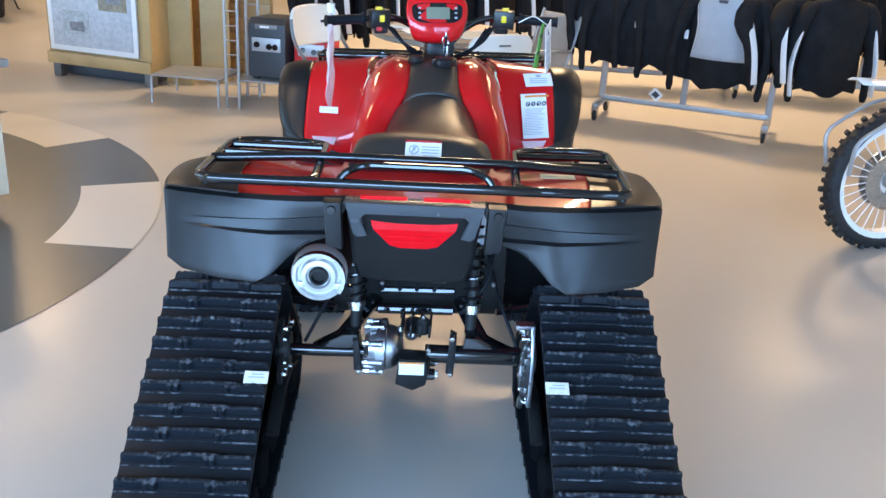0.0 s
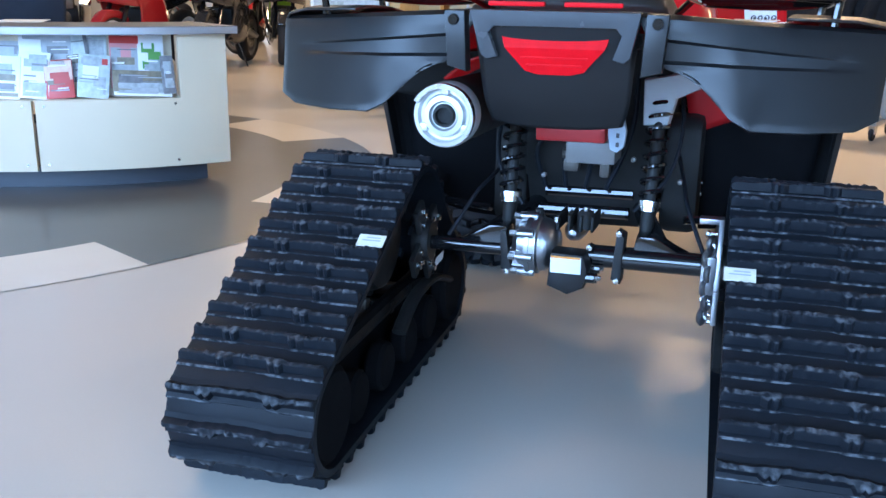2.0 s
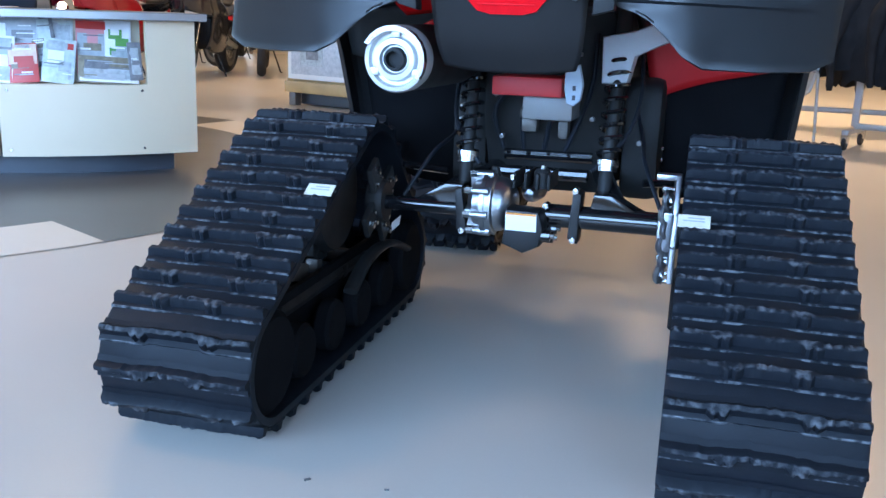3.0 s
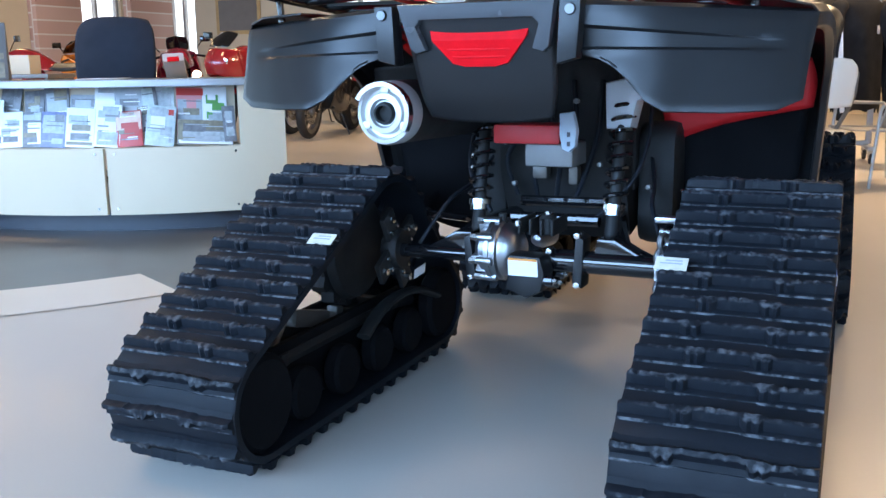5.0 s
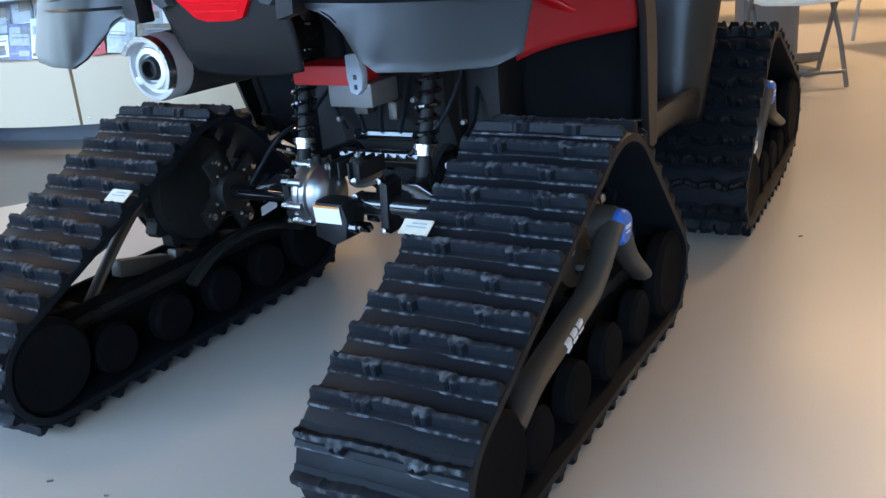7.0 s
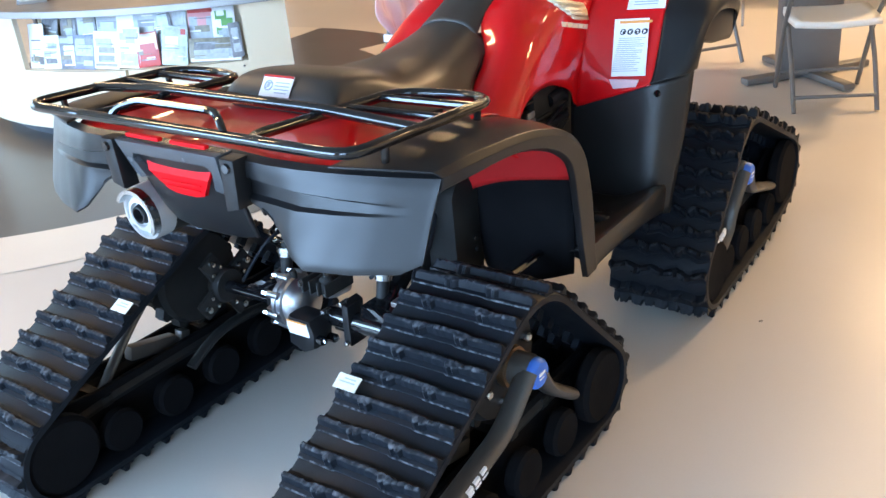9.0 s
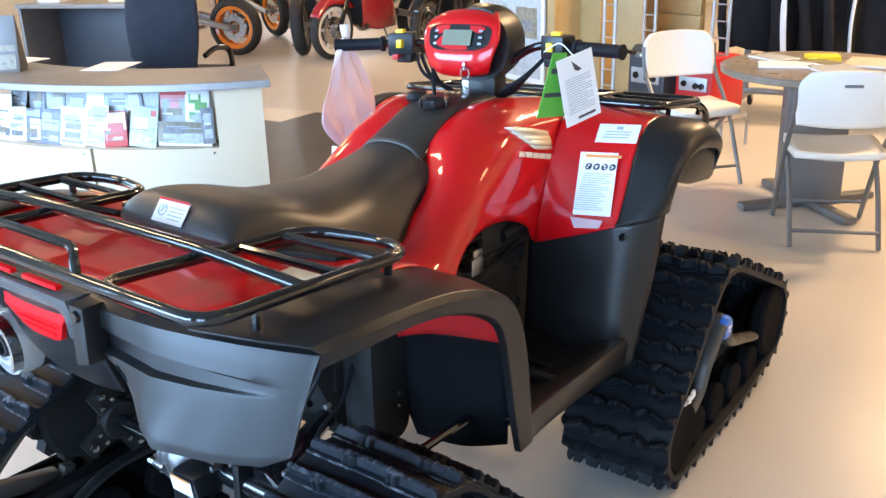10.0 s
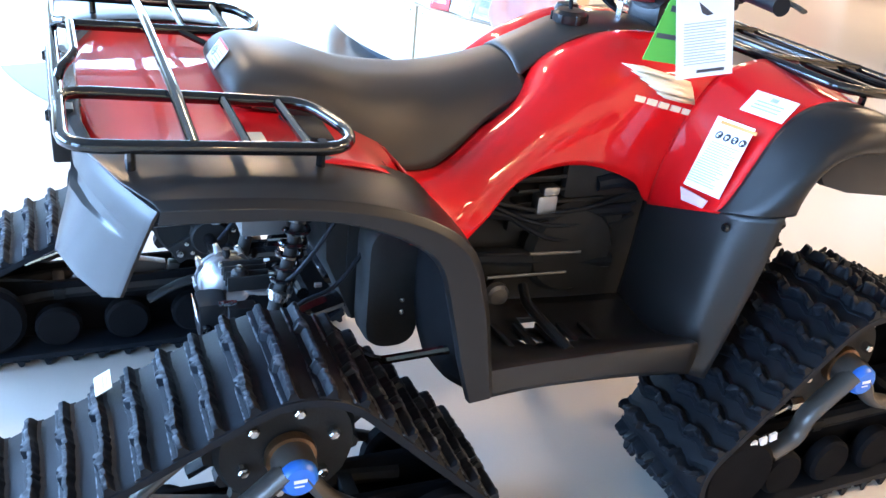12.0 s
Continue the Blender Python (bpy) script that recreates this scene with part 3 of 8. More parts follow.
    tube(bm, [(xo, lo - 0.02, 0.165), (xo, lo + 0.05, 0.20), (xo + side * 0.006, hub_y - 0.12, HUB_Z - 0.085), (xo + side * 0.012, hub_y - 0.02, HUB_Z + 0.012)], 0.026, 12, rad=0.05, flat=0.62)
    tube(bm, [(xo + side * 0.012, hub_y + 0.01, HUB_Z + 0.005), (xo + side * 0.008, hub_y + 0.06, HUB_Z - 0.075), (xo, hi - 0.02, 0.18)], 0.026, 12, rad=0.04, flat=0.62)
    arm = part("frame_arm", bm, M_frame, quad_bike, "bronze-grey track frame arm")
    bm = B()
    lathe(bm, [(0.034, -0.07), (0.040, -0.06), (0.040, -0.012), (0.034, 0.0)] if side > 0 else [(0.034, 0.0), (0.040, 0.012), (0.040, 0.06), (0.034, 0.07)], (xo + side * 0.018, hub_y, HUB_Z), "x", 24)
    part("hub_housing", bm, M_frame, arm)
    # bronze collar behind the housing, and the bolts of the sprocket's outer face
    bm = B()
    lathe(bm, [(0.030, -0.012), (0.047, -0.010), (0.049, 0.0), (0.047, 0.010), (0.030, 0.012)], (xo - side * 0.040, hub_y, HUB_Z), "x", 28)
    part("hub_collar", bm, M_bronze, arm, "bronze hub collar")
    for j in range(6):
        a = radians(18 + 60 * j)
        bm = B()
        lathe(bm, [(0.0, -0.012), (0.0115, -0.011), (0.0115, 0.009), (0.008, 0.012), (0.0, 0.012)], (cx + side * 0.060, hub_y + 0.088 * math.cos(a), HUB_Z + 0.088 * math.sin(a)), "x", 6)
        part("bolt", bm, M_steel, sp)
    bm = B()
    hh = [(0.0, 0.018), (0.028, 0.016), (0.034, 0.010), (0.036, 0.0), (0.036, -0.004)]
    lathe(bm, [(r, side * h) for r, h in (hh if side < 0 else hh[::-1])], (xo + side * 0.02, hub_y, HUB_Z), "x", 28)
    bmesh.ops.recalc_face_normals(bm, faces=bm.faces)
    cap_ob = part("hub_cap", bm, M_blue, arm, "blue plastic hub cap")
    bm = B()
    for k in range(2):
        box(bm, (xo + side * 0.0375, hub_y - 0.002 * k, HUB_Z + 0.004 - 0.011 * k), (0.002, 0.024 - 0.006 * k, 0.007 - 0.004 * k))
    part("lettering_bar", bm, M_label, cap_ob, "pale maker's mark")
    bm = B()
    for k in range(3):
        box(bm, (xo + side * 0.0255, hub_y - 0.225 - 0.026 * k, HUB_Z - 0.107 - 0.006 * k), (0.006, 0.019, 0.020), Matrix.Rotation(radians(14), 3, "X"))
    part("lettering_bar", bm, M_label, arm, "pale maker's mark")
    # inside: a low arched bar and a bracket plate on the rear tracks, two struts on the front ones
    bm = B()
    if hub_y == 0.0:
        xi = cx - side * 0.140
        tube(bm, [(xi, -0.16, 0.165), (xi, -0.07, 0.212), (xi, 0.04, 0.224), (xi, 0.14, 0.212), (xi, 0.25, 0.170)], 0.018, 10, rad=0.06, flat=0.55)
        part("inner_bar", bm, M_dark, arm)
        bm = B()
        tube(bm, [(cx, -0.150, 0.345), (cx, -0.235, 0.275), (cx, -0.375, 0.130)], 0.017, 10, rad=0.05, flat=0.6)
        box(bm, (cx, -0.175, 0.200), (0.034, 0.150, 0.040), Matrix.Rotation(radians(-14), 3, "X"), 0.006)
        box(bm, (cx - side * 0.020, -0.085, 0.182), (0.030, 0.030, 0.056), Matrix.Rotation(radians(-14), 3, "X"), 0.004)
        part("bracket_plate", bm, M_frame, arm)
    else:
        xi = cx - side * 0.105
        for ye in (yr + 0.20, yf - 0.14):
            tube(bm, [(xi, ye, 0.165), (xi - side * 0.01, (ye + hub_y) / 2, 0.235), (xi - side * 0.015, hub_y, HUB_Z - 0.03)], 0.022, 10, rad=0.03, flat=0.6)
        part("inner_strut", bm, M_dark, arm)
    # tensioner bolt
    bm = B()
    tube(bm, [(cx + side * 0.05, yr + 0.10, 0.20), (cx + side * 0.05, yr + 0.20, 0.235)], 0.007, 8)
    lathe(bm, [(0.0, -0.02), (0.016, -0.018), (0.016, 0.018), (0.0, 0.02)], (cx + side * 0.05, yr + 0.21, 0.238), "y", 6)
    part("tensioner", bm, M_steel, arm)
    return belt


REAR = [(-0.557, 0.140, 0.118), (0.300, 0.137, 0.115), (0.0, HUB_Z, 0.180)]
FRONT = [(0.992, 0.140, 0.118), (1.50, 0.137, 0.115), (1.737, 0.190, 0.133), (1.285, HUB_Z, 0.180)]
belts = [track(s * TRACK_X, s, REAR, 0.0, LUGS) for s in (-1, 1)]
# the front tracks are steered a little to the left
for s in (-1, 1):
    before = set(quad_bike.children)
    belts.append(track(s * TRACK_X, s, FRONT, 1.285, TALL_LUGS))
    for ob in set(quad_bike.children) - before:
        ob.matrix_basis = pose(s * TRACK_X + (0.015 if s > 0 else 0.085), 1.285, 0, 0, 0, 2) @ pose(-s * TRACK_X, -1.285, 0)
M_tag = mat("cream_tag_paper", (0.72, 0.70, 0.58), 0.6, vary=0.10, scale=70, fine=300, bump=0.1)
# paper tags glued to the rear belts and inside the left one
for s in (-1, 1):
    bm = B()
    plate(bm, (s * 0.368, -0.304, 0.4195), (1, 0, 0.0), (0, 0.875, 0.484), 0.058, 0.034, 0.002)
    tg = part("paper_tag", bm, M_tag, belts[0 if s < 0 else 1], "small cream paper tag")
    bm = B()
    for k in range(2):
        plate(bm, (s * 0.368 + 0.004 * k, -0.3046 + 0.0070 * k, 0.4206 + 0.0039 * k), (1, 0, 0.0), (0, 0.875, 0.484), 0.040 - 0.010 * k, 0.0035, 0.001)
    part("tag_print", bm, M_ink, tg)
bm = B()
plate(bm, (-0.345, 0.13, 0.262), (0.1, 1, 0.15), (0.2, 0, 1), 0.055, 0.026, 0.001)
part("paper_tag", bm, M_label, belts[0], "small white paper tag")

# -- rear axle, gear case, swing arm, dampers --
bm = B()
tube(bm, [(0.04, 0.0, HUB_Z), (0.32, 0.0, HUB_Z)], 0.026, 16)
axle = part("rear_axle", bm, M_gloss, quad_bike, "black painted axle tube")
bits("drive_shaft", M_gloss, axle, "", [lambda bm: tube(bm, [(-0.345, 0.0, HUB_Z), (-0.13, 0.0, HUB_Z)], 0.017, 14)])
bm = B()
lathe(bm, [(0.0, -0.055), (0.040, -0.052), (0.056, -0.038), (0.062, -0.012), (0.069, -0.008), (0.069, 0.006), (0.063, 0.010), (0.061, 0.022), (0.052, 0.038), (0.032, 0.050), (0.0, 0.054)], (-0.075, 0.0, 0.362), "x", 30)
part("gear_case", bm, M_alu, axle, "bare cast aluminium gear case")
bits("case_flange", M_alu, axle, "", [lambda bm: lathe(bm, [(0.056, -0.006), (0.073, -0.005), (0.073, 0.005), (0.056, 0.006)], (-0.088, 0.0, 0.362), "x", 30)])
bits("flange_boss", M_alu, axle, "", [lambda bm, a=2 * math.pi * (j + 0.3) / 8: lathe(bm, [(0.0, -0.030), (0.008, -0.028), (0.010, -0.010), (0.010, 0.010), (0.0, 0.012)], (-0.084, 0.069 * math.cos(a), 0.362 + 0.069 * math.sin(a)), "x", 12) for j in range(8)])
bits("bolt", M_steel, axle, "", [lambda bm, a=2 * math.pi * (j + 0.3) / 8: lathe(bm, [(0.0, -0.012), (0.008, -0.010), (0.008, 0.006), (0.0, 0.008)], (-0.118, 0.069 * math.cos(a), 0.362 + 0.069 * math.sin(a)), "x", 6) for j in range(8)])
bits("case_rib", M_alu, axle, "", [lambda bm, a=radians(10 + 45 * j): box(bm, (-0.108, 0.042 * math.cos(a), 0.362 + 0.042 * math.sin(a)), (0.040, 0.036, 0.007), Matrix.Rotation(a, 3, "X"), 0.002) for j in range(8)])
bits("pinion_housing", M_alu, axle, "", [lambda bm: lathe(bm, [(0.0, 0.0), (0.010, 0.004), (0.019, 0.018), (0.025, 0.040), (0.027, 0.080), (0.0, 0.092)], (-0.002, 0.02, 0.384), "y", 22)])
bits("case_web", M_dark, axle, "", [lambda bm, k=k: box(bm, (-0.028 + 0.026 * k, 0.03, 0.420), (0.006, 0.10, 0.036), None, 0.002) for k in range(4)])
bits("case_neck", M_dark, axle, "", [lambda bm: lathe(bm, [(0.0, -0.022), (0.020, -0.020), (0.020, 0.014), (0.013, 0.022), (0.0, 0.022)], (0.030, 0.012, 0.424), "z", 14)])
bits("breather", M_dark, axle, "", [lambda bm: tube(bm, [(-0.075, 0.0, 0.415), (-0.075, 0.0, 0.446)], [0.012, 0.009], 10)])
bits("bolt", M_steel, axle, "", [lambda bm, x=x, y=y, z=z: lathe(bm, [(0.0, -0.012), (0.007, -0.010), (0.007, 0.002), (0.0, 0.003)], (x, y, z), "z", 6) for x, y, z in ((0.030, 0.012, 0.452), (-0.030, -0.02, 0.432), (0.040, 0.060, 0.412), (-0.032, 0.080, 0.425))])
bm = B()
prism(bm, [(-0.036, 0.288), (0.012, 0.270), (0.048, 0.288), (0.056, 0.330), (0.044, 0.366), (-0.028, 0.368)], "y", -0.085, -0.015, 0.012)
part("drive_cover", bm, M_black, axle)
bits("cover_lug", M_gloss, axle, "", [lambda bm, y=y, z=z: lathe(bm, [(0.0, -0.014), (0.012, -0.012), (0.012, 0.012), (0.0, 0.014)], (0.058, y, z), "x", 10) for y, z in ((-0.068, 0.312), (-0.028, 0.300), (0.010, 0.312), (0.036, 0.340))])
bits("bolt", M_steel, axle, "", [lambda bm, y=y, z=z: lathe(bm, [(0.0, -0.004), (0.006, -0.003), (0.006, 0.004), (0.0, 0.005)], (0.074, y, z), "x", 6) for y, z in ((-0.068, 0.312), (-0.028, 0.300), (0.010, 0.312), (0.036, 0.340))])
bits("axle_bracket", M_black, axle, "", [
    lambda bm: prism(bm, [(0.10, 0.30), (0.122, 0.29), (0.126, 0.40), (0.108, 0.41)], "y", -0.03, 0.03, 0.004),
    lambda bm: prism(bm, [(-0.145, 0.395), (-0.13, 0.30), (-0.155, 0.30), (-0.16, 0.39)], "y", -0.03, 0.03, 0.004)])
bm = B()
plate(bm, (0.007, -0.0865, 0.342), (1, 0, 0), (0, -0.12, 1), 0.068, 0.040, 0.0015)
lb = part("label", bm, M_label, axle, "white warning label")
bm = B()
plate(bm, (0.007, -0.0895, 0.3595), (1, 0, 0), (0, -0.12, 1), 0.066, 0.005, 0.001)
part("label_band", bm, M_orange, axle)
bits("bolt", M_steel, axle, "", [lambda bm, x=x, z=z: lathe(bm, [(0.0, -0.012), (0.007, -0.011), (0.007, 0.018), (0.0, 0.02)], (x, -0.030, z), "y", 6) for x, z in ((0.114, 0.30), (0.114, 0.41), (0.05, 0.372), (-0.14, 0.30))])
bits("swing_arm", M_gloss, quad_bike, "", [
    lambda bm: tube(bm, [(-0.20, 0.02, 0.37), (-0.16, 0.12, 0.40), (-0.11, 0.30, 0.42), (-0.10, 0.55, 0.43)], 0.024, 10, rad=0.06),
    lambda bm: tube(bm, [(0.20, 0.02, 0.37), (0.16, 0.12, 0.40), (0.11, 0.30, 0.42), (0.10, 0.55, 0.43)], 0.024, 10, rad=0.06)])
bits("cross_member", M_gloss, quad_bike, "", [
    lambda bm: tube(bm, [(-0.11, 0.14, 0.415), (0.11, 0.14, 0.415)], 0.015, 10),
    lambda bm: tube(bm, [(-0.11, 0.20, 0.45), (0.11, 0.20, 0.45)], 0.014, 10),
    lambda bm: tube(bm, [(-0.11, 0.26, 0.42), (0.11, 0.26, 0.42)], 0.018, 10)])
bits("damper_bracket", M_gloss, quad_bike, "", [
    lambda bm: prism(bm, [(0.14, 0.345), (0.30, 0.345), (0.24, 0.372), (0.19, 0.40), (0.15, 0.40)], "y", -0.01, 0.05, 0.006),
    lambda bm: prism(bm, [(-0.14, 0.345), (-0.28, 0.35), (-0.24, 0.372), (-0.19, 0.40), (-0.15, 0.40)], "y", -0.01, 0.05, 0.006)])
for s in (-1, 1):
    bx, tx = s * 0.163, s * 0.172
    lo, hi = Vector((bx, 0.055, 0.385)), Vector((tx, 0.150, 0.800))
    up = (hi - lo).normalized()
    bm = B()
    tube(bm, [lo, lo + up * 0.05, lo + up * 0.07], [0.016, 0.016, 0.012], 14)
    tube(bm, [lo + up * 0.08, lo + up * 0.30], 0.014, 14)
    tube(bm, [lo + up * 0.30, hi], 0.019, 14)
    damper = part("shock_absorber", bm, M_dark, quad_bike, "black coil spring damper")
    bm = B()
    e1 = up.orthogonal().normalized()
    e2 = up.cross(e1)
    coil = []
    for j in range(9 * 14 + 1):
        a = 2 * math.pi * j / 14
        coil.append(lo + up * (0.085 + 0.26 * j / 126) + e1 * math.cos(a) * 0.025 + e2 * math.sin(a) * 0.025)
    tube(bm, coil, 0.0052, 6)
    part("coil_spring", bm, M_gloss, damper)
    bm = B()
    for h, r in ((0.064, 0.022), (0.076, 0.026)):
        c = lo + up * h
        tube(bm, [c - up * 0.006, c + up * 0.006], r, 18)
    part("spring_collar", bm, M_steel, damper, "bright zinc spring collar")

# -- silencer --
bm = B()
lathe(bm, [(0.050, 0.62), (0.060, 0.58), (0.066, 0.50), (0.066, -0.22), (0.064, -0.262), (0.058, -0.268)], (-0.22, 0.0, 0.686), "y", 36)
bmesh.ops.recalc_face_normals(bm, faces=bm.faces)
sil = part("silencer", bm, M_dark, quad_bike, "dark steel exhaust silencer with a bright end cap")
bm = B()
lathe(bm, [(0.062, -0.215), (0.0655, -0.245), (0.0655, -0.275), (0.062, -0.286), (0.054, -0.288), (0.050, -0.276), (0.044, -0.276), (0.040, -0.290), (0.030, -0.292), (0.026, -0.284), (0.024, -0.284), (0.024, -0.24)], (-0.22, 0.0, 0.686), "y", 44)
bmesh.ops.recalc_face_normals(bm, faces=bm.faces)
for j in range(3):
    a = radians(90 + 120 * j)
    box(bm, (-0.22 + 0.049 * math.cos(a), -0.281, 0.686 + 0.049 * math.sin(a)), (0.018, 0.012, 0.016), None, 0.004)
part("end_cap", bm, mat("bead_blasted_aluminium", (0.66, 0.66, 0.65), 0.46, metal=0.75, vary=0.06, scale=30, fine=400, bump=0.06), sil, "bright machined aluminium end cap")
bm = B()
lathe(bm, [(0.025, -0.278), (0.021, -0.295), (0.016, -0.296), (0.015, -0.26), (0.0, -0.25)], (-0.22, 0.0, 0.686), "y", 28)
bmesh.ops.recalc_face_normals(bm, faces=bm.faces)
part("outlet", bm, M_dark, sil)
bm = B()
lo_r, hi_r = [], []
for k in range(12):
    b = radians(-35 + 17 * k)
    lo_r.append((-0.22 + 0.055 * math.cos(b), 0.686 + 0.055 * math.sin(b)))
    hi_r.append((-0.22 + 0.0645 * math.cos(b), 0.686 + 0.0645 * math.sin(b)))
prism(bm, lo_r + hi_r[::-1], "y", -0.305, -0.284, 0)
part("guard_ring", bm, M_steel, sil)

# -- rear bodywork --
def facets(bm, rows, side=1, flip=False, nu=3, nv=3):
    """A skin of flat facets through rows of control points, cut finely enough for a slight edge round."""
    def line(ps, n):
        out = []
        for p, q in zip(ps, ps[1:]):
            out += [Vector(p).lerp(Vector(q), i / n) for i in range(n)]
        return out + [Vector(ps[-1])]
    lines = [line(r, nv) for r in rows]
    cols = [line(c, nu) for c in zip(*lines)]
    grid = [[bm.verts.new((v.x * side, v.y, v.z)) for v in c] for c in cols]
    for i in range(len(grid) - 1):
        for j in range(len(grid[0]) - 1):
            q = (grid[i][j], grid[i + 1][j], grid[i + 1][j + 1], grid[i][j + 1])
            bm.faces.new(q if (side > 0) != flip else tuple(reversed(q)))


def panel_point(u, z):
    """The outer skin of the rear panel at width u and height z: bowed in plan, and leaning out towards its foot."""
    f = max(0.0, (0.87 - z) / 0.17)
    t = min(1.0, max(0.0, (u - 0.22) / 0.14))
    y = -0.322 + 0.108 * (max(0.0, u - 0.24) / 0.348) ** 1.6 - f * 0.058 * t * t * (3 - 2 * t)
    return (u, y, z)


for s in (-1, 1):
    bm = B()
    rows = []
    # height at the inner edge, height at the outer edge, set-back of the skin
    for zi, zo, dy, inner in ((0.895, 0.868, 0.020, 0.150), (0.886, 0.862, 0.002, 0.150), (0.872, 0.846, 0.000, 0.155), (0.854, 0.812, 0.000, 0.165),
                              (0.847, 0.809, 0.013, 0.170), (0.812, 0.800, 0.015, 0.180), (0.806, 0.796, 0.000, 0.190), (0.798, 0.775, 0.000, 0.205)):
        row = []
        for k, u in enumerate((inner, 0.25, 0.33, 0.41, 0.48, 0.54, 0.590 - (0.868 - zo) * 0.12)):
            t = (u - 0.15) / 0.44
            p = panel_point(u, zi + (zo - zi) * t)
            fade = (1.0, 0.95, 0.8, 0.55, 0.2, 0.0, 0.0)[k] if zi < 0.88 else 1.0
            row.append((p[0], p[1] + dy * fade, p[2]))
        rows.append(row)
    for f in (0.45, 1.0):
        row = []
        for u, zb in ((0.250, 0.782), (0.282, 0.753), (0.320, 0.716), (0.356, 0.698), (0.450, 0.695), (0.535, 0.698), (0.574, 0.716)):
            k = len(row)
            top = rows[7][k]
            bot = panel_point(u, zb)
            row.append(tuple(a + (b - a) * f for a, b in zip(top, bot)))
        rows.append(row)
    facets(bm, rows, s, True)
    fp = solid(part("rear_fender_panel", bm, M_black, quad_bike, "textured black plastic fender panel", 22), 0.006)
    md = fp.modifiers.new("edge", "BEVEL")
    md.width, md.segments, md.limit_method, md.angle_limit = 0.003, 2, "ANGLE", radians(24)
    # flare over the track
    bm = B()
    patch(bm, [
        [(0.40, -0.300, 0.890), (0.52, -0.262, 0.887), (0.578, -0.222, 0.876), (0.590, -0.210, 0.862), (0.586, -0.214, 0.838), (0.575, -0.220, 0.830)],
        [(0.42, -0.16, 0.893), (0.54, -0.150, 0.890), (0.592, -0.140, 0.880), (0.604, -0.135, 0.866), (0.600, -0.140, 0.842), (0.585, -0.140, 0.836)],
        [(0.43, 0.00, 0.886), (0.55, 0.000, 0.883), (0.600, 0.000, 0.872), (0.610, 0.000, 0.858), (0.606, -0.003, 0.838), (0.590, -0.005, 0.832)],
        [(0.43, 0.11, 0.868), (0.55, 0.115, 0.864), (0.600, 0.120, 0.852), (0.611, 0.118, 0.838), (0.607, 0.105, 0.816), (0.590, 0.100, 0.810)],
        [(0.41, 0.21, 0.836), (0.54, 0.225, 0.825), (0.598, 0.232, 0.810), (0.609, 0.225, 0.798), (0.605, 0.195, 0.776), (0.590, 0.190, 0.770)],
        [(0.38, 0.29, 0.780), (0.53, 0.305, 0.762), (0.590, 0.312, 0.744), (0.603, 0.300, 0.736), (0.600, 0.250, 0.722), (0.585, 0.245, 0.718)],
        [(0.40, 0.335, 0.68), (0.53, 0.350, 0.655), (0.584, 0.352, 0.638), (0.596, 0.340, 0.632), (0.593, 0.282, 0.622), (0.578, 0.278, 0.620)],
        [(0.42, 0.362, 0.56), (0.53, 0.374, 0.535), (0.576, 0.376, 0.525), (0.588, 0.365, 0.520), (0.585, 0.312, 0.512), (0.570, 0.308, 0.510)],
        [(0.45, 0.385, 0.45), (0.53, 0.394, 0.425), (0.568, 0.396, 0.415), (0.580, 0.386, 0.410), (0.577, 0.345, 0.404), (0.562, 0.342, 0.404)],
    ], 4, 2, s, False, True)
    fl = solid(part("rear_flare", bm, M_black, quad_bike, "black plastic wheel-arch flare", 32), 0.005)
    md = fl.modifiers.new("edge", "BEVEL")
    md.width, md.segments, md.limit_method, md.angle_limit = 0.005, 3, "ANGLE", radians(20)
    # red wall and black splash guard inside the arch
    bm = B()
    patch(bm, [[(0.20, 0.262, 0.80), (0.36, 0.262, 0.80), (0.560, 0.246, 0.785)],
               [(0.21, 0.295, 0.69), (0.36, 0.295, 0.72), (0.574, 0.270, 0.735)],
               [(0.23, 0.322, 0.585), (0.36, 0.322, 0.632), (0.568, 0.288, 0.676)]], 4, 4, s, True)
    solid(part("arch_wall", bm, M_redm if s > 0 else M_dark, quad_bike, "red plastic arch wall" if s > 0 else "black heat guard beside the silencer"), 0.004)
    bm = B()
    patch(bm, [[(0.24, 0.345, 0.63), (0.40, 0.340, 0.69), (0.560, 0.318, 0.725)],
               [(0.25, 0.345, 0.46), (0.40, 0.342, 0.49), (0.54, 0.350, 0.52)],
               [(0.265, 0.375, 0.335), (0.40, 0.370, 0.35), (0.52, 0.375, 0.39)]], 4, 4, s, True)
    solid(part("splash_guard", bm, M_wheel, quad_bike, "black plastic splash guard"), 0.004)

bm = B()
patch(bm, [[(-0.155, -0.330, 0.893), (-0.08, -0.342, 0.893), (0.0, -0.345, 0.893), (0.08, -0.342, 0.893), (0.155, -0.330, 0.893)],
           [(-0.152, -0.318, 0.850), (-0.08, -0.326, 0.850), (0.0, -0.328, 0.850), (0.08, -0.326, 0.850), (0.152, -0.318, 0.850)],
           [(-0.146, -0.300, 0.790), (-0.08, -0.306, 0.790), (0.0, -0.308, 0.790), (0.08, -0.306, 0.790), (0.146, -0.300, 0.790)],
           [(-0.140, -0.276, 0.722), (-0.08, -0.280, 0.717), (0.0, -0.282, 0.715), (0.08, -0.280, 0.717), (0.140, -0.276, 0.722)],
           [(-0.128, -0.256, 0.678), (-0.07, -0.258, 0.670), (0.0, -0.258, 0.668), (0.07, -0.258, 0.670), (0.128, -0.256, 0.678)]], 5, 4, 1, True)
solid(part("tail_panel", bm, M_black, quad_bike, "black plastic tail panel", 60), 0.006)
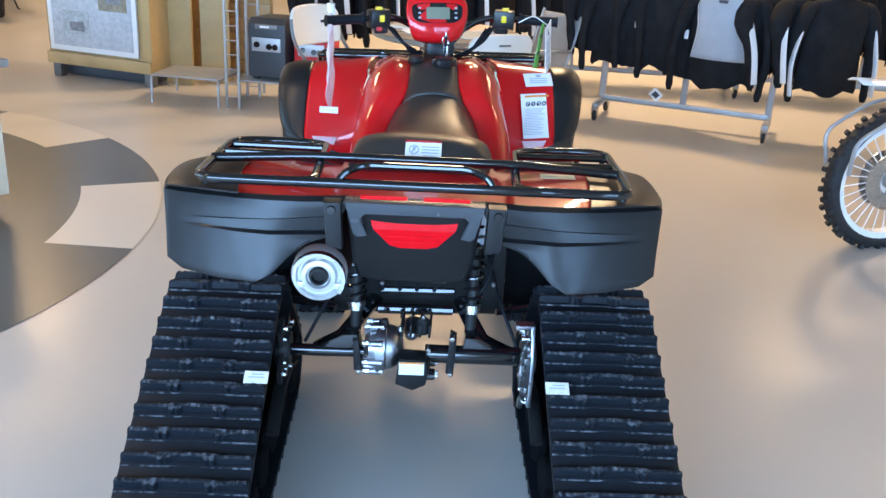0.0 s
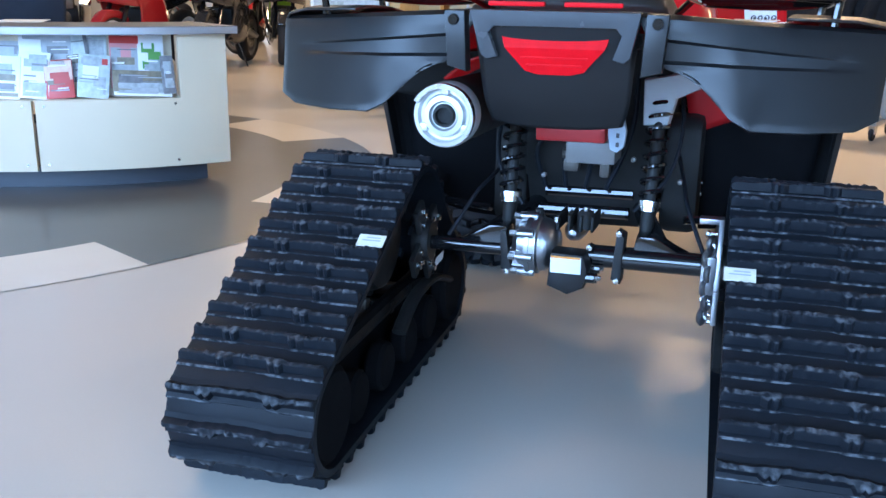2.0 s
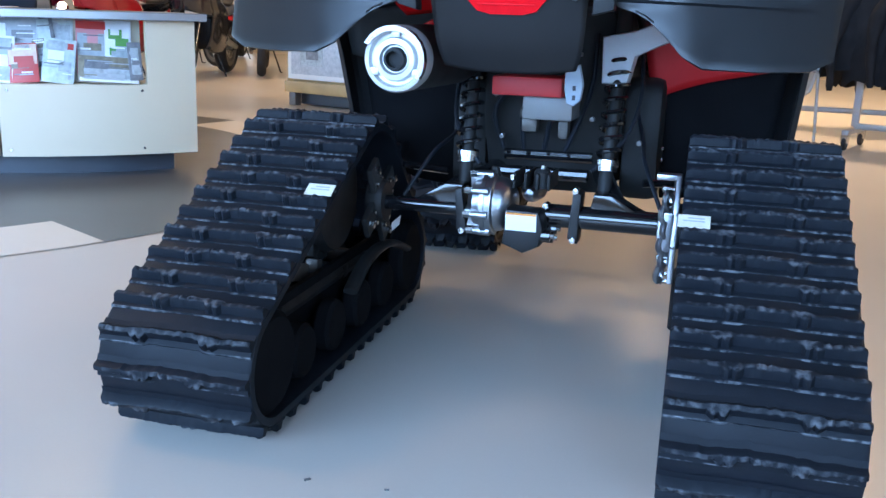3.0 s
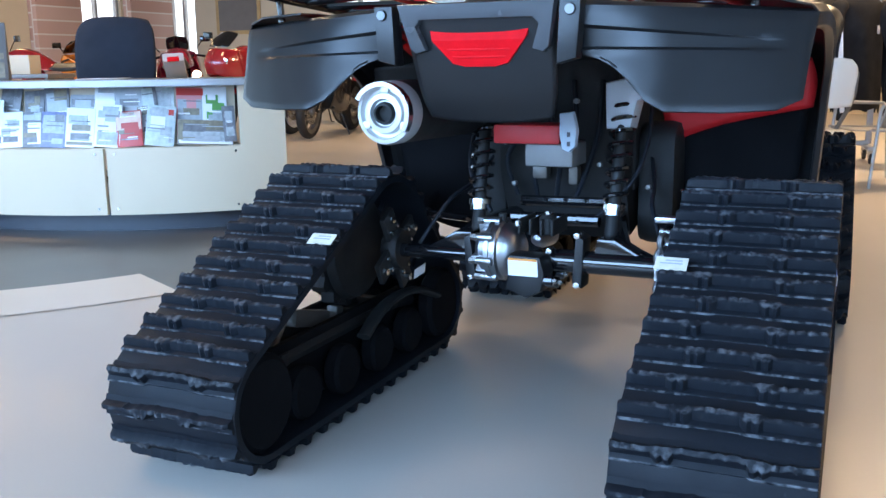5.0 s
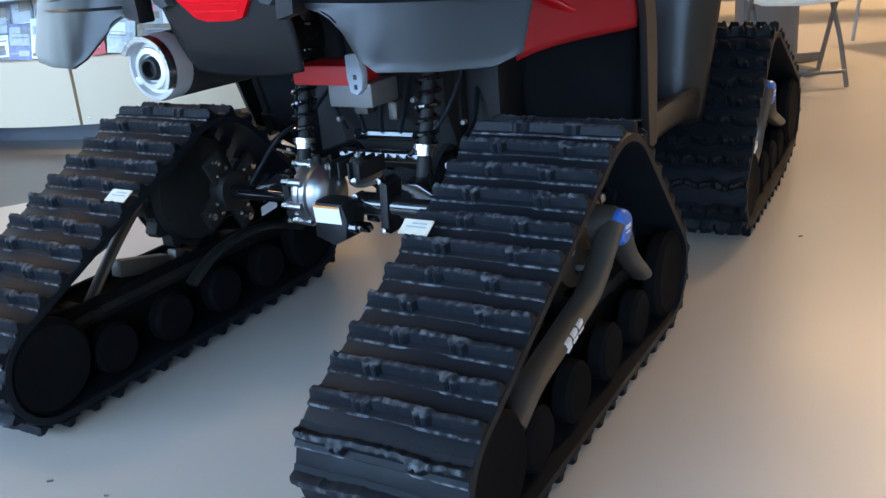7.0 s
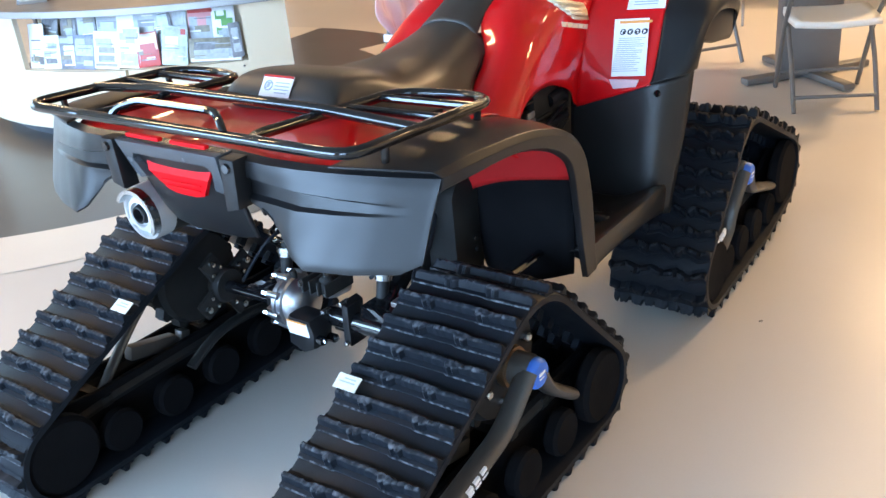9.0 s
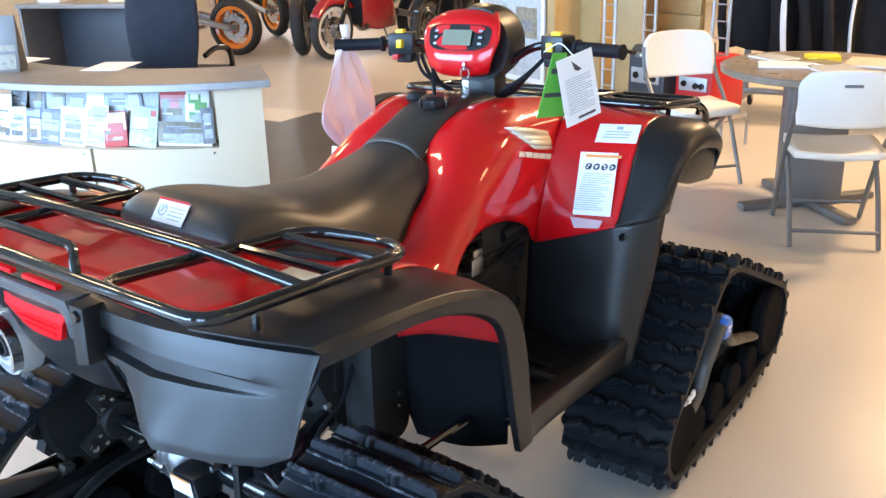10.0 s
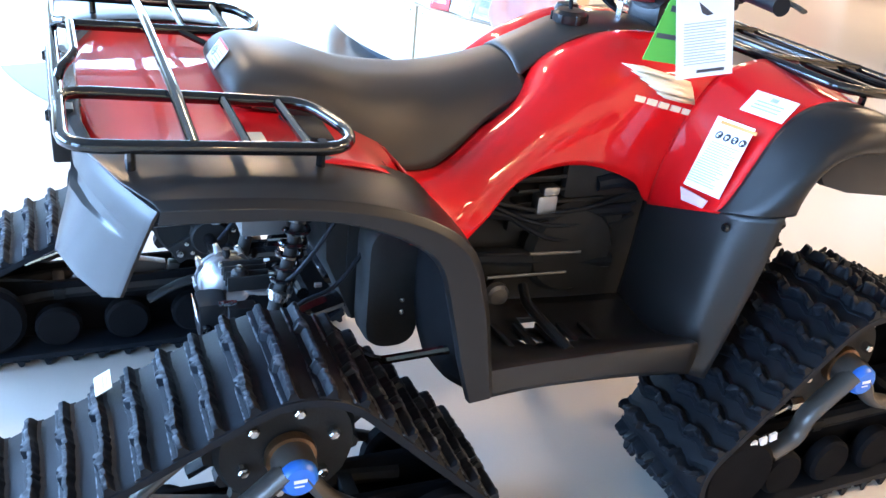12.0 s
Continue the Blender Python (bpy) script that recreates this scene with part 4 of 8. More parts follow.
for s in (-1, 1):
    bm = B()
    prism(bm, [(s * 0.165, 0.892), (s * 0.205, 0.892), (s * 0.198, 0.790), (s * 0.160, 0.780)], "y", -0.352, -0.31, 0.006)
    part("tail_strut", bm, M_black, quad_bike)
    bm = B()
    lathe(bm, [(0.0, -0.358), (0.009, -0.358), (0.011, -0.352), (0.011, -0.335)], (s * 0.186, 0, 0.875), "y", 14)
    bmesh.ops.recalc_face_normals(bm, faces=bm.faces)
    part("bolt", bm, M_gloss, quad_bike)
# raised frame round the top of the tail light
M_satin = mat("satin_black_plastic", (0.070, 0.075, 0.082), 0.26, vary=0.08, scale=12, fine=500, bump=0.04, rvary=0.05)
bm = B()
prism(bm, [(-0.157, 0.894), (0.157, 0.894), (0.140, 0.812), (0.128, 0.802), (0.106, 0.808), (0.122, 0.852), (0.112, 0.864), (-0.112, 0.864), (-0.122, 0.852), (-0.106, 0.808), (-0.128, 0.802), (-0.140, 0.812)], "y", -0.352, -0.300, 0.006)
for v in bm.verts:
    v.co.y += (0.894 - v.co.z) * 0.28
part("tail_brow", bm, M_satin, quad_bike)
bm = B()
ridge = [(-0.093, -0.3285, 0.826), (0.093, -0.3285, 0.826)]
rim = [(-0.099, -0.3225, 0.846), (-0.097, -0.3225, 0.834), (-0.055, -0.3150, 0.783), (-0.030, -0.3142, 0.777), (0.030, -0.3142, 0.777), (0.055, -0.3150, 0.783), (0.097, -0.3225, 0.834), (0.099, -0.3225, 0.846)]
rv = [bm.verts.new(p) for p in rim]
gv = [bm.verts.new(p) for p in ridge]
bv = [bm.verts.new((p[0], -0.295, p[2])) for p in rim]
bm.faces.new((rv[0], gv[0], gv[1], rv[7]))
bm.faces.new((gv[0], rv[2], rv[3], rv[4], rv[5], gv[1]))
bm.faces.new((rv[0], rv[1], gv[0]))
bm.faces.new((rv[1], rv[2], gv[0]))
bm.faces.new((rv[7], gv[1], rv[6]))
bm.faces.new((rv[6], gv[1], rv[5]))
for k in range(8):
    bm.faces.new((rv[k], bv[k], bv[(k + 1) % 8], rv[(k + 1) % 8]))
bmesh.ops.recalc_face_normals(bm, faces=bm.faces)
tail = part("tail_light", bm, M_lens, quad_bike, "red tail light lens", 12)
bits("lens_rib", M_lens, tail, "", [lambda bm, z=z: box(bm, (0, -0.3170 - (z - 0.78) * 0.28, z), (0.10 + (z - 0.79) * 1.3, 0.003, 0.003), None, 0.001) for z in (0.795, 0.809)])

# red deck under the rack
bm = B()
patch(bm, [[(-0.44, -0.245, 0.868), (-0.30, -0.285, 0.868), (-0.15, -0.308, 0.878), (0.0, -0.315, 0.884), (0.15, -0.308, 0.878), (0.30, -0.285, 0.868), (0.44, -0.245, 0.868)],
           [(-0.47, -0.15, 0.882), (-0.30, -0.15, 0.868), (-0.15, -0.15, 0.872), (0.0, -0.15, 0.878), (0.15, -0.15, 0.872), (0.30, -0.15, 0.868), (0.47, -0.15, 0.882)],
           [(-0.47, 0.03, 0.880), (-0.30, 0.03, 0.862), (-0.15, 0.03, 0.868), (0.0, 0.03, 0.872), (0.15, 0.03, 0.868), (0.30, 0.03, 0.862), (0.47, 0.03, 0.880)],
           [(-0.46, 0.17, 0.856), (-0.32, 0.17, 0.850), (-0.18, 0.17, 0.845), (0.0, 0.17, 0.84), (0.18, 0.17, 0.845), (0.32, 0.17, 0.850), (0.46, 0.17, 0.856)],
           [(-0.41, 0.27, 0.778), (-0.34, 0.27, 0.785), (-0.22, 0.27, 0.80), (0.0, 0.27, 0.79), (0.22, 0.27, 0.80), (0.34, 0.27, 0.785), (0.41, 0.27, 0.778)]], 5, 4)
deck = solid(part("rear_deck", bm, M_red, quad_bike, "glossy red rear deck"), 0.005)
bm = B()
plate(bm, (0.36, -0.02, 0.876), (1, 0, 0), (0, 1, 0), 0.09, 0.035, 0.001)
part("label", bm, mat("cream_label", (0.78, 0.66, 0.46), 0.4, vary=0.05, scale=60, bump=0.0), deck)
bm = B()
for s in (-1, 1):
    box(bm, (s * 0.07, -0.338, 0.905), (0.105, 0.013, 0.009), None, 0.003)
part("reflector", bm, M_lens, deck, "red reflector strip")

# dark plates laid on the deck for the shaded gaps beside the seat
bits("deck_pocket", M_dark, deck, "dark plate standing for the shaded gap beside the seat", [lambda bm, s=s: prism(bm, [(s * 0.205, 0.055), (s * 0.335, 0.085), (s * 0.350, 0.125), (s * 0.225, 0.130)], "z", 0.850, 0.8705, 0.003) for s in (-1, 1)])

# rear rack
RZ = 0.932
bm = B()
tube(bm, [(-0.30, -0.335, RZ), (0.30, -0.335, RZ)], 0.0115, 12)
rack = part("rear_rack", bm, M_gloss, quad_bike, "gloss black tubular steel rack")
for s in (-1, 1):
    loop = [(s * 0.485, -0.335, RZ), (s * 0.500, 0.098, RZ - 0.022), (s * 0.40, 0.138, RZ - 0.030), (s * 0.250, 0.095, RZ - 0.026), (s * 0.225, -0.335, RZ)]
    bits("rack_loop", M_gloss, rack, "", [lambda bm: tube(bm, loop, 0.0115, 12, True, 0.055)])
    bits("cross_tube", M_gloss, rack, "", [lambda bm, y=y, dz=dz: tube(bm, [(s * 0.246, y, RZ - 0.021 - dz), (s * 0.498, y, RZ - 0.018 - dz)], 0.009, 10) for y, dz in ((-0.060, -0.004), (0.040, 0.002))])
    bits("rack_post", M_gloss, rack, "", [lambda bm: tube(bm, [(s * 0.236, -0.08, RZ - 0.014), (s * 0.20, 0.00, 0.885)], 0.008, 8)]
         + [lambda bm, y=y: tube(bm, [(s * 0.49, y, RZ - 0.008), (s * 0.485, y, 0.875)], 0.008, 8) for y in (-0.24, 0.06)])
bits("cross_tube", M_gloss, rack, "", [
    lambda bm: tube(bm, [(-0.49, -0.145, RZ - 0.008), (-0.25, -0.145, RZ + 0.006), (0.25, -0.145, RZ + 0.006), (0.49, -0.145, RZ - 0.008)], 0.0115, 12, rad=0.05)])
bits("grab_hoop", M_gloss, rack, "", [
    lambda bm: tube(bm, [(-0.175, -0.333, RZ), (-0.160, -0.325, RZ + 0.022), (-0.120, -0.300, RZ + 0.034), (0.120, -0.300, RZ + 0.034), (0.160, -0.325, RZ + 0.022), (0.175, -0.333, RZ)], 0.0085, 10, rad=0.03)])

# -- seat --
bm = B()
patch(bm, [
    [(-0.168, 0.004, 0.862), (-0.150, -0.012, 0.866), (-0.10, -0.024, 0.872), (0.0, -0.028, 0.874), (0.10, -0.024, 0.872), (0.150, -0.012, 0.866), (0.168, 0.004, 0.862)],
    [(-0.182, -0.006, 0.880), (-0.168, -0.024, 0.898), (-0.11, -0.036, 0.908), (0.0, -0.040, 0.911), (0.11, -0.036, 0.908), (0.168, -0.024, 0.898), (0.182, -0.006, 0.880)],
    [(-0.185, 0.028, 0.872), (-0.165, 0.018, 0.925), (-0.11, 0.014, 0.948), (0.0, 0.014, 0.954), (0.11, 0.014, 0.948), (0.165, 0.018, 0.925), (0.185, 0.028, 0.872)],
    [(-0.195, 0.12, 0.850), (-0.175, 0.12, 0.915), (-0.11, 0.12, 0.938), (0.0, 0.12, 0.942), (0.11, 0.12, 0.938), (0.175, 0.12, 0.915), (0.195, 0.12, 0.850)],
    [(-0.218, 0.24, 0.765), (-0.180, 0.24, 0.868), (-0.105, 0.24, 0.904), (0.0, 0.24, 0.908), (0.105, 0.24, 0.904), (0.180, 0.24, 0.868), (0.218, 0.24, 0.765)],
    [(-0.208, 0.35, 0.735), (-0.157, 0.35, 0.855), (-0.088, 0.35, 0.895), (0.0, 0.35, 0.899), (0.088, 0.35, 0.895), (0.157, 0.35, 0.855), (0.208, 0.35, 0.735)],
    [(-0.192, 0.43, 0.768), (-0.143, 0.43, 0.862), (-0.082, 0.43, 0.897), (0.0, 0.43, 0.902), (0.082, 0.43, 0.897), (0.143, 0.43, 0.862), (0.192, 0.43, 0.768)],
    [(-0.156, 0.53, 0.834), (-0.122, 0.53, 0.884), (-0.072, 0.53, 0.914), (0.0, 0.53, 0.920), (0.072, 0.53, 0.914), (0.122, 0.53, 0.884), (0.156, 0.53, 0.834)],
    [(-0.132, 0.628, 0.884), (-0.104, 0.618, 0.910), (-0.066, 0.61, 0.935), (0.0, 0.61, 0.941), (0.066, 0.61, 0.935), (0.104, 0.618, 0.910), (0.132, 0.628, 0.884)],
], 5, 4)
seat = solid(part("seat", bm, M_seat, quad_bike, "black vinyl bench seat", 70), 0.02)
s_up = Vector((0, 0.034, 0.044))
s_at = Vector((0.0105, -0.0265, 0.9325))
s_u = s_up.normalized()
bm = B()
plate(bm, s_at, (1, 0, 0), s_up, 0.092, 0.050, 0.0015)
lb = part("seat_label", bm, M_label, seat, "white warning label with a red band")
bm = B()
plate(bm, s_at + s_u * 0.0225 + Vector((0, -0.0015, 0.0012)), (1, 0, 0), s_up, 0.092, 0.0055, 0.001)
part("label_band", bm, M_redm, seat)
bm = B()
o = s_at + Vector((-0.024, -0.0015, 0.0012))
tube(bm, [o + Vector((1, 0, 0)) * 0.0115 * math.cos(b) + s_u * 0.0115 * math.sin(b) for b in (2 * math.pi * j / 16 for j in range(16))], 0.0015, 6, True)
plate(bm, o, Vector((1, 0, 0)) + s_u, s_u - Vector((1, 0, 0)), 0.020, 0.0025, 0.001)
plate(bm, o + s_u * 0.002, (1, 0, 0), s_up, 0.007, 0.012, 0.001)
for k in range(4):
    plate(bm, s_at + Vector((0.018, -0.0015, 0.0012)) + s_u * (0.008 - 0.008 * k), (1, 0, 0), s_up, 0.044 - 0.008 * (k == 3), 0.0022, 0.001)
part("label_print", bm, M_ink, seat)

# dark tank cover in front of the seat
bm = B()
patch(bm, [[(-0.106, 0.608, 0.905), (-0.068, 0.605, 0.937), (0.0, 0.605, 0.946), (0.068, 0.605, 0.937), (0.106, 0.608, 0.905)],
           [(-0.090, 0.68, 0.950), (-0.060, 0.68, 0.972), (0.0, 0.68, 0.980), (0.060, 0.68, 0.972), (0.090, 0.68, 0.950)],
           [(-0.084, 0.77, 0.990), (-0.058, 0.77, 1.006), (0.0, 0.77, 1.012), (0.058, 0.77, 1.006), (0.084, 0.77, 0.990)],
           [(-0.086, 0.90, 1.000), (-0.058, 0.90, 1.012), (0.0, 0.90, 1.016), (0.058, 0.90, 1.012), (0.086, 0.90, 1.000)],
           [(-0.088, 1.05, 0.985), (-0.060, 1.05, 0.990), (0.0, 1.05, 0.992), (0.060, 1.05, 0.990), (0.088, 1.05, 0.985)]], 4, 4)
cover = solid(part("tank_cover", bm, M_seat, quad_bike, "dark textured tank cover", 60), 0.01)
bm = B()
lathe(bm, [(0.034, 0.0), (0.038, 0.006), (0.038, 0.020), (0.030, 0.028), (0.0, 0.030)], (0.035, 0.755, 1.005), "z", 20)
bmesh.ops.recalc_face_normals(bm, faces=bm.faces)
cap = part("fuel_cap", bm, M_black, cover)
bits("cap_lug", M_black, cap, "", [lambda bm, a=math.pi * j / 3: box(bm, (0.035 + 0.036 * math.cos(a), 0.755 + 0.036 * math.sin(a), 1.017), (0.012, 0.012, 0.02), Matrix.Rotation(a, 3, "Z"), 0.003) for j in range(6)])
bm = B()
tube(bm, [(0.035, 0.755, 1.03), (0.036, 0.75, 1.075), (0.037, 0.748, 1.10)], 0.0045, 8)
part("vent_hose", bm, M_rubber, cover)
bm = B()
lathe(bm, [(0.026, 0.0), (0.03, 0.01), (0.024, 0.024), (0.0, 0.028)], (-0.065, 0.80, 1.005), "z", 18)
bmesh.ops.recalc_face_normals(bm, faces=bm.faces)
part("choke_knob", bm, M_black, cover)

# -- red front bodywork --
for s in (-1, 1):
    bm = B()
    patch(bm, [
        [(0.225, 0.235, 0.790), (0.28, 0.245, 0.780), (0.35, 0.265, 0.760), (0.43, 0.295, 0.715)],
        [(0.212, 0.315, 0.746), (0.272, 0.335, 0.735), (0.325, 0.355, 0.695), (0.365, 0.375, 0.635)],
        [(0.196, 0.400, 0.748), (0.250, 0.425, 0.748), (0.290, 0.450, 0.705), (0.300, 0.470, 0.655)],
        [(0.164, 0.495, 0.806), (0.226, 0.508, 0.812), (0.270, 0.530, 0.765), (0.279, 0.545, 0.728)],
        [(0.140, 0.585, 0.858), (0.206, 0.592, 0.882), (0.264, 0.612, 0.824), (0.270, 0.630, 0.756)],
        [(0.090, 0.660, 0.938), (0.172, 0.668, 0.950), (0.254, 0.700, 0.872), (0.262, 0.735, 0.750)],
        [(0.080, 0.78, 0.990), (0.160, 0.79, 1.000), (0.249, 0.815, 0.915), (0.252, 0.855, 0.700)],
        [(0.083, 0.90, 1.000), (0.165, 0.91, 1.003), (0.246, 0.915, 0.910), (0.236, 0.915, 0.640)],
        [(0.085, 1.06, 0.984), (0.180, 1.06, 0.984), (0.250, 1.04, 0.910), (0.250, 1.00, 0.660)],
    ], 5, 5, s)
    body = solid(part("tank_shroud", bm, M_red, quad_bike, "glossy red plastic tank shroud", 60), 0.005)
    bm = B()
    patch(bm, [
        [(0.236, 0.912, 0.636), (0.32, 0.908, 0.665), (0.40, 0.908, 0.692), (0.478, 0.912, 0.720)],
        [(0.240, 0.918, 0.72), (0.32, 0.918, 0.728), (0.40, 0.924, 0.735), (0.480, 0.930, 0.742)],
        [(0.244, 0.945, 0.82), (0.32, 0.955, 0.810), (0.40, 0.964, 0.808), (0.478, 0.970, 0.810)],
        [(0.248, 0.985, 0.900), (0.32, 1.000, 0.886), (0.40, 1.010, 0.886), (0.474, 1.015, 0.886)],
        [(0.248, 1.05, 0.955), (0.32, 1.06, 0.942), (0.40, 1.065, 0.935), (0.470, 1.070, 0.930)],
        [(0.22, 1.15, 0.968), (0.32, 1.15, 0.958), (0.40, 1.15, 0.952), (0.466, 1.15, 0.946)],
        [(0.20, 1.25, 0.950), (0.32, 1.25, 0.942), (0.40, 1.25, 0.936), (0.464, 1.235, 0.933)],
        [(0.18, 1.35, 0.890), (0.32, 1.345, 0.890), (0.40, 1.34, 0.890), (0.456, 1.332, 0.855)],
    ], 4, 4, s)
    ff = solid(part("front_fender", bm, M_red, quad_bike, "glossy red front fender", 60), 0.005)
    bm = B()
    patch(bm, [
        [(0.476, 0.912, 0.722), (0.52, 0.935, 0.730), (0.560, 0.965, 0.738), (0.576, 1.010, 0.744), (0.574, 1.03, 0.744)],
        [(0.480, 0.930, 0.744), (0.53, 0.950, 0.755), (0.570, 0.980, 0.768), (0.585, 1.012, 0.780), (0.580, 1.032, 0.780)],
        [(0.478, 0.970, 0.812), (0.53, 0.985, 0.820), (0.575, 1.008, 0.828), (0.592, 1.032, 0.830), (0.586, 1.048, 0.825)],
        [(0.474, 1.015, 0.888), (0.53, 1.030, 0.892), (0.578, 1.055, 0.890), (0.598, 1.074, 0.875), (0.590, 1.084, 0.862)],
        [(0.470, 1.070, 0.932), (0.53, 1.090, 0.936), (0.580, 1.115, 0.924), (0.602, 1.135, 0.897), (0.594, 1.138, 0.878)],
        [(0.466, 1.15, 0.948), (0.53, 1.165, 0.948), (0.582, 1.180, 0.934), (0.604, 1.188, 0.902), (0.596, 1.188, 0.876)],
        [(0.464, 1.235, 0.935), (0.53, 1.240, 0.935), (0.582, 1.243, 0.920), (0.604, 1.243, 0.890), (0.596, 1.243, 0.864)],
        [(0.460, 1.300, 0.905), (0.53, 1.300, 0.905), (0.576, 1.296, 0.895), (0.598, 1.290, 0.872), (0.590, 1.288, 0.846)],
        [(0.456, 1.332, 0.855), (0.52, 1.330, 0.852), (0.566, 1.325, 0.848), (0.586, 1.314, 0.838), (0.579, 1.310, 0.822)],
        [(0.452, 1.330, 0.782), (0.51, 1.328, 0.780), (0.550, 1.322, 0.780), (0.571, 1.308, 0.782), (0.566, 1.302, 0.782)],
    ], 4, 4, s)
    solid(part("front_flare", bm, M_black, quad_bike, "black plastic front wheel-arch flare", 60), 0.005)
    # boxed-in front end under the lip
    bm = B()
    prism(bm, [(1.052, 0.846), (1.078, 0.806), (1.150, 0.784), (1.272, 0.768), (1.298, 0.776), (1.306, 0.850), (1.24, 0.874), (1.12, 0.880)], "x", s * 0.468, s * 0.577, 0.012)
    part("flare_lining", bm, M_shield, quad_bike)
    # leg shield
    bm = B()
    patch(bm, [
        [(0.215, 0.925, 0.72), (0.30, 0.925, 0.72), (0.40, 0.925, 0.722), (0.50, 0.945, 0.726), (0.574, 1.005, 0.745)],
        [(0.215, 0.915, 0.62), (0.30, 0.912, 0.62), (0.40, 0.915, 0.62), (0.495, 0.930, 0.62), (0.562, 0.995, 0.62)],
        [(0.215, 0.905, 0.48), (0.30, 0.900, 0.48), (0.40, 0.900, 0.48), (0.490, 0.915, 0.48), (0.545, 0.975, 0.48)],
        [(0.215, 0.890, 0.36), (0.30, 0.885, 0.35), (0.40, 0.885, 0.345), (0.485, 0.895, 0.335), (0.530, 0.945, 0.330)],
    ], 4, 4, s, True)
    solid(part("leg_shield", bm, M_shield, quad_bike, "satin black plastic leg shield", 60), 0.005)
    bm = B()
    lathe(bm, [(0.0, -0.004), (0.008, -0.003), (0.011, 0.003)], (s * 0.492, 0.928, 0.690), "y", 14)
    bmesh.ops.recalc_face_normals(bm, faces=bm.faces)
    part("clip", bm, M_gloss, quad_bike)
    # footwell
    bm = B()
    patch(bm, [
        [(0.22, 0.36, 0.455), (0.38, 0.36, 0.445), (0.550, 0.36, 0.468), (0.572, 0.36, 0.460), (0.568, 0.37, 0.402)],
        [(0.22, 0.50, 0.425), (0.38, 0.50, 0.415), (0.545, 0.50, 0.466), (0.568, 0.50, 0.458), (0.562, 0.50, 0.405)],
        [(0.22, 0.72, 0.405), (0.38, 0.72, 0.395), (0.530, 0.72, 0.452), (0.556, 0.72, 0.444), (0.548, 0.72, 0.385)],
        [(0.22, 0.90, 0.395), (0.38, 0.90, 0.385), (0.510, 0.90, 0.430), (0.536, 0.90, 0.422), (0.528, 0.90, 0.350)],
    ], 5, 4, s)
    # drain slots through the foot board
    gone = [f for f in bm.faces if any(abs(f.calc_center_median().x * s - hx) < 0.024 and abs(f.calc_center_median().y - hy) < 0.016 for hx, hy in ((0.41, 0.575), (0.41, 0.66), (0.33, 0.60)))]
    bmesh.ops.delete(bm, geom=gone, context="FACES")
    fw = solid(part("footwell", bm, M_shield, quad_bike, "black plastic foot board"), 0.006)
    bm = B()
    for k in range(5):
        box(bm, (s * 0.40, 0.50 + 0.055 * k, 0.424 - 0.006 * k), (0.12, 0.014, 0.012), None, 0.003)
    tube(bm, [(s * 0.24, 0.62, 0.455), (s * 0.30, 0.60, 0.445), (s * 0.50, 0.60, 0.440)], 0.012, 10, rad=0.03)
    part("foot_peg", bm, M_dark, fw)

# engine mass
bm = B()
box(bm, (0, 0.62, 0.54), (0.36, 0.55, 0.34), None, 0.03)
engine = part("engine", bm, M_dark, quad_bike, "dark engine block with fins")
bits("cylinder", M_dark, engine, "", [lambda bm: box(bm, (0, 0.70, 0.76), (0.30, 0.34, 0.20), None, 0.03)])
bits("clutch_cover", M_dark, engine, "", [
    lambda bm: lathe(bm, [(0.0, -0.235), (0.10, -0.23), (0.115, -0.21), (0.115, 0.21), (0.10, 0.23), (0.0, 0.235)], (0, 0.74, 0.53), "x", 28)])
bits("fin", M_dark, engine, "", [lambda bm, k=k: box(bm, (0, 0.70, 0.62 + 0.03 * k), (0.43, 0.22, 0.008), None, 0.002) for k in range(5)])
bits("hose", M_rubber, engine, "", [
    lambda bm: tube(bm, [(0.19, 0.35, 0.58), (0.21, 0.45, 0.53), (0.215, 0.85, 0.49)], 0.02, 10, rad=0.05),
    lambda bm: tube(bm, [(0.205, 0.42, 0.66), (0.215, 0.60, 0.62), (0.215, 0.88, 0.62)], 0.014, 10, rad=0.05)])
bits("carburettor", M_alu, engine, "", [lambda bm: box(bm, (0.225, 0.65, 0.655), (0.035, 0.05, 0.045), None, 0.008),
                                       lambda bm: box(bm, (0.222, 0.66, 0.685), (0.03, 0.04, 0.02), None, 0.006)])
bits("filler_cap", M_cgrey, engine, "", [lambda bm: lathe(bm, [(0.0, 0.012), (0.020, 0.010), (0.027, 0.004), (0.028, -0.012)], (0.232, 0.563, 0.435), "x", 20)])
bits("side_cover", M_dark, engine, "", [
    lambda bm: box(bm, (0.205, 0.72, 0.60), (0.03, 0.30, 0.045), Matrix.Rotation(radians(-3), 3, "X"), 0.012),
    lambda bm: box(bm, (0.205, 0.66, 0.505), (0.045, 0.34, 0.06), Matrix.Rotation(radians(-3), 3, "X"), 0.02),
    lambda bm: box(bm, (0.205, 0.80, 0.70), (0.03, 0.20, 0.09), None, 0.015)])
bits("inner_panel", M_dark, engine, "", [lambda bm, s=s: prism(bm, [(0.52, 0.33), (0.93, 0.33), (0.93, 0.72), (0.82, 0.74), (0.74, 0.62), (0.52, 0.42)], "x", s * 0.185, s * 0.205, 0.008) for s in (-1, 1)])
bits("cable", M_rubber, engine, "", [lambda bm, k=k: tube(bm, catmull([(0.20, 0.44 + 0.02 * k, 0.70), (0.228, 0.55 + 0.03 * k, 0.66 - 0.03 * k), (0.228, 0.72, 0.63 - 0.035 * k), (0.21, 0.90, 0.66 - 0.03 * k)], 14), 0.006, 8) for k in range(3)])
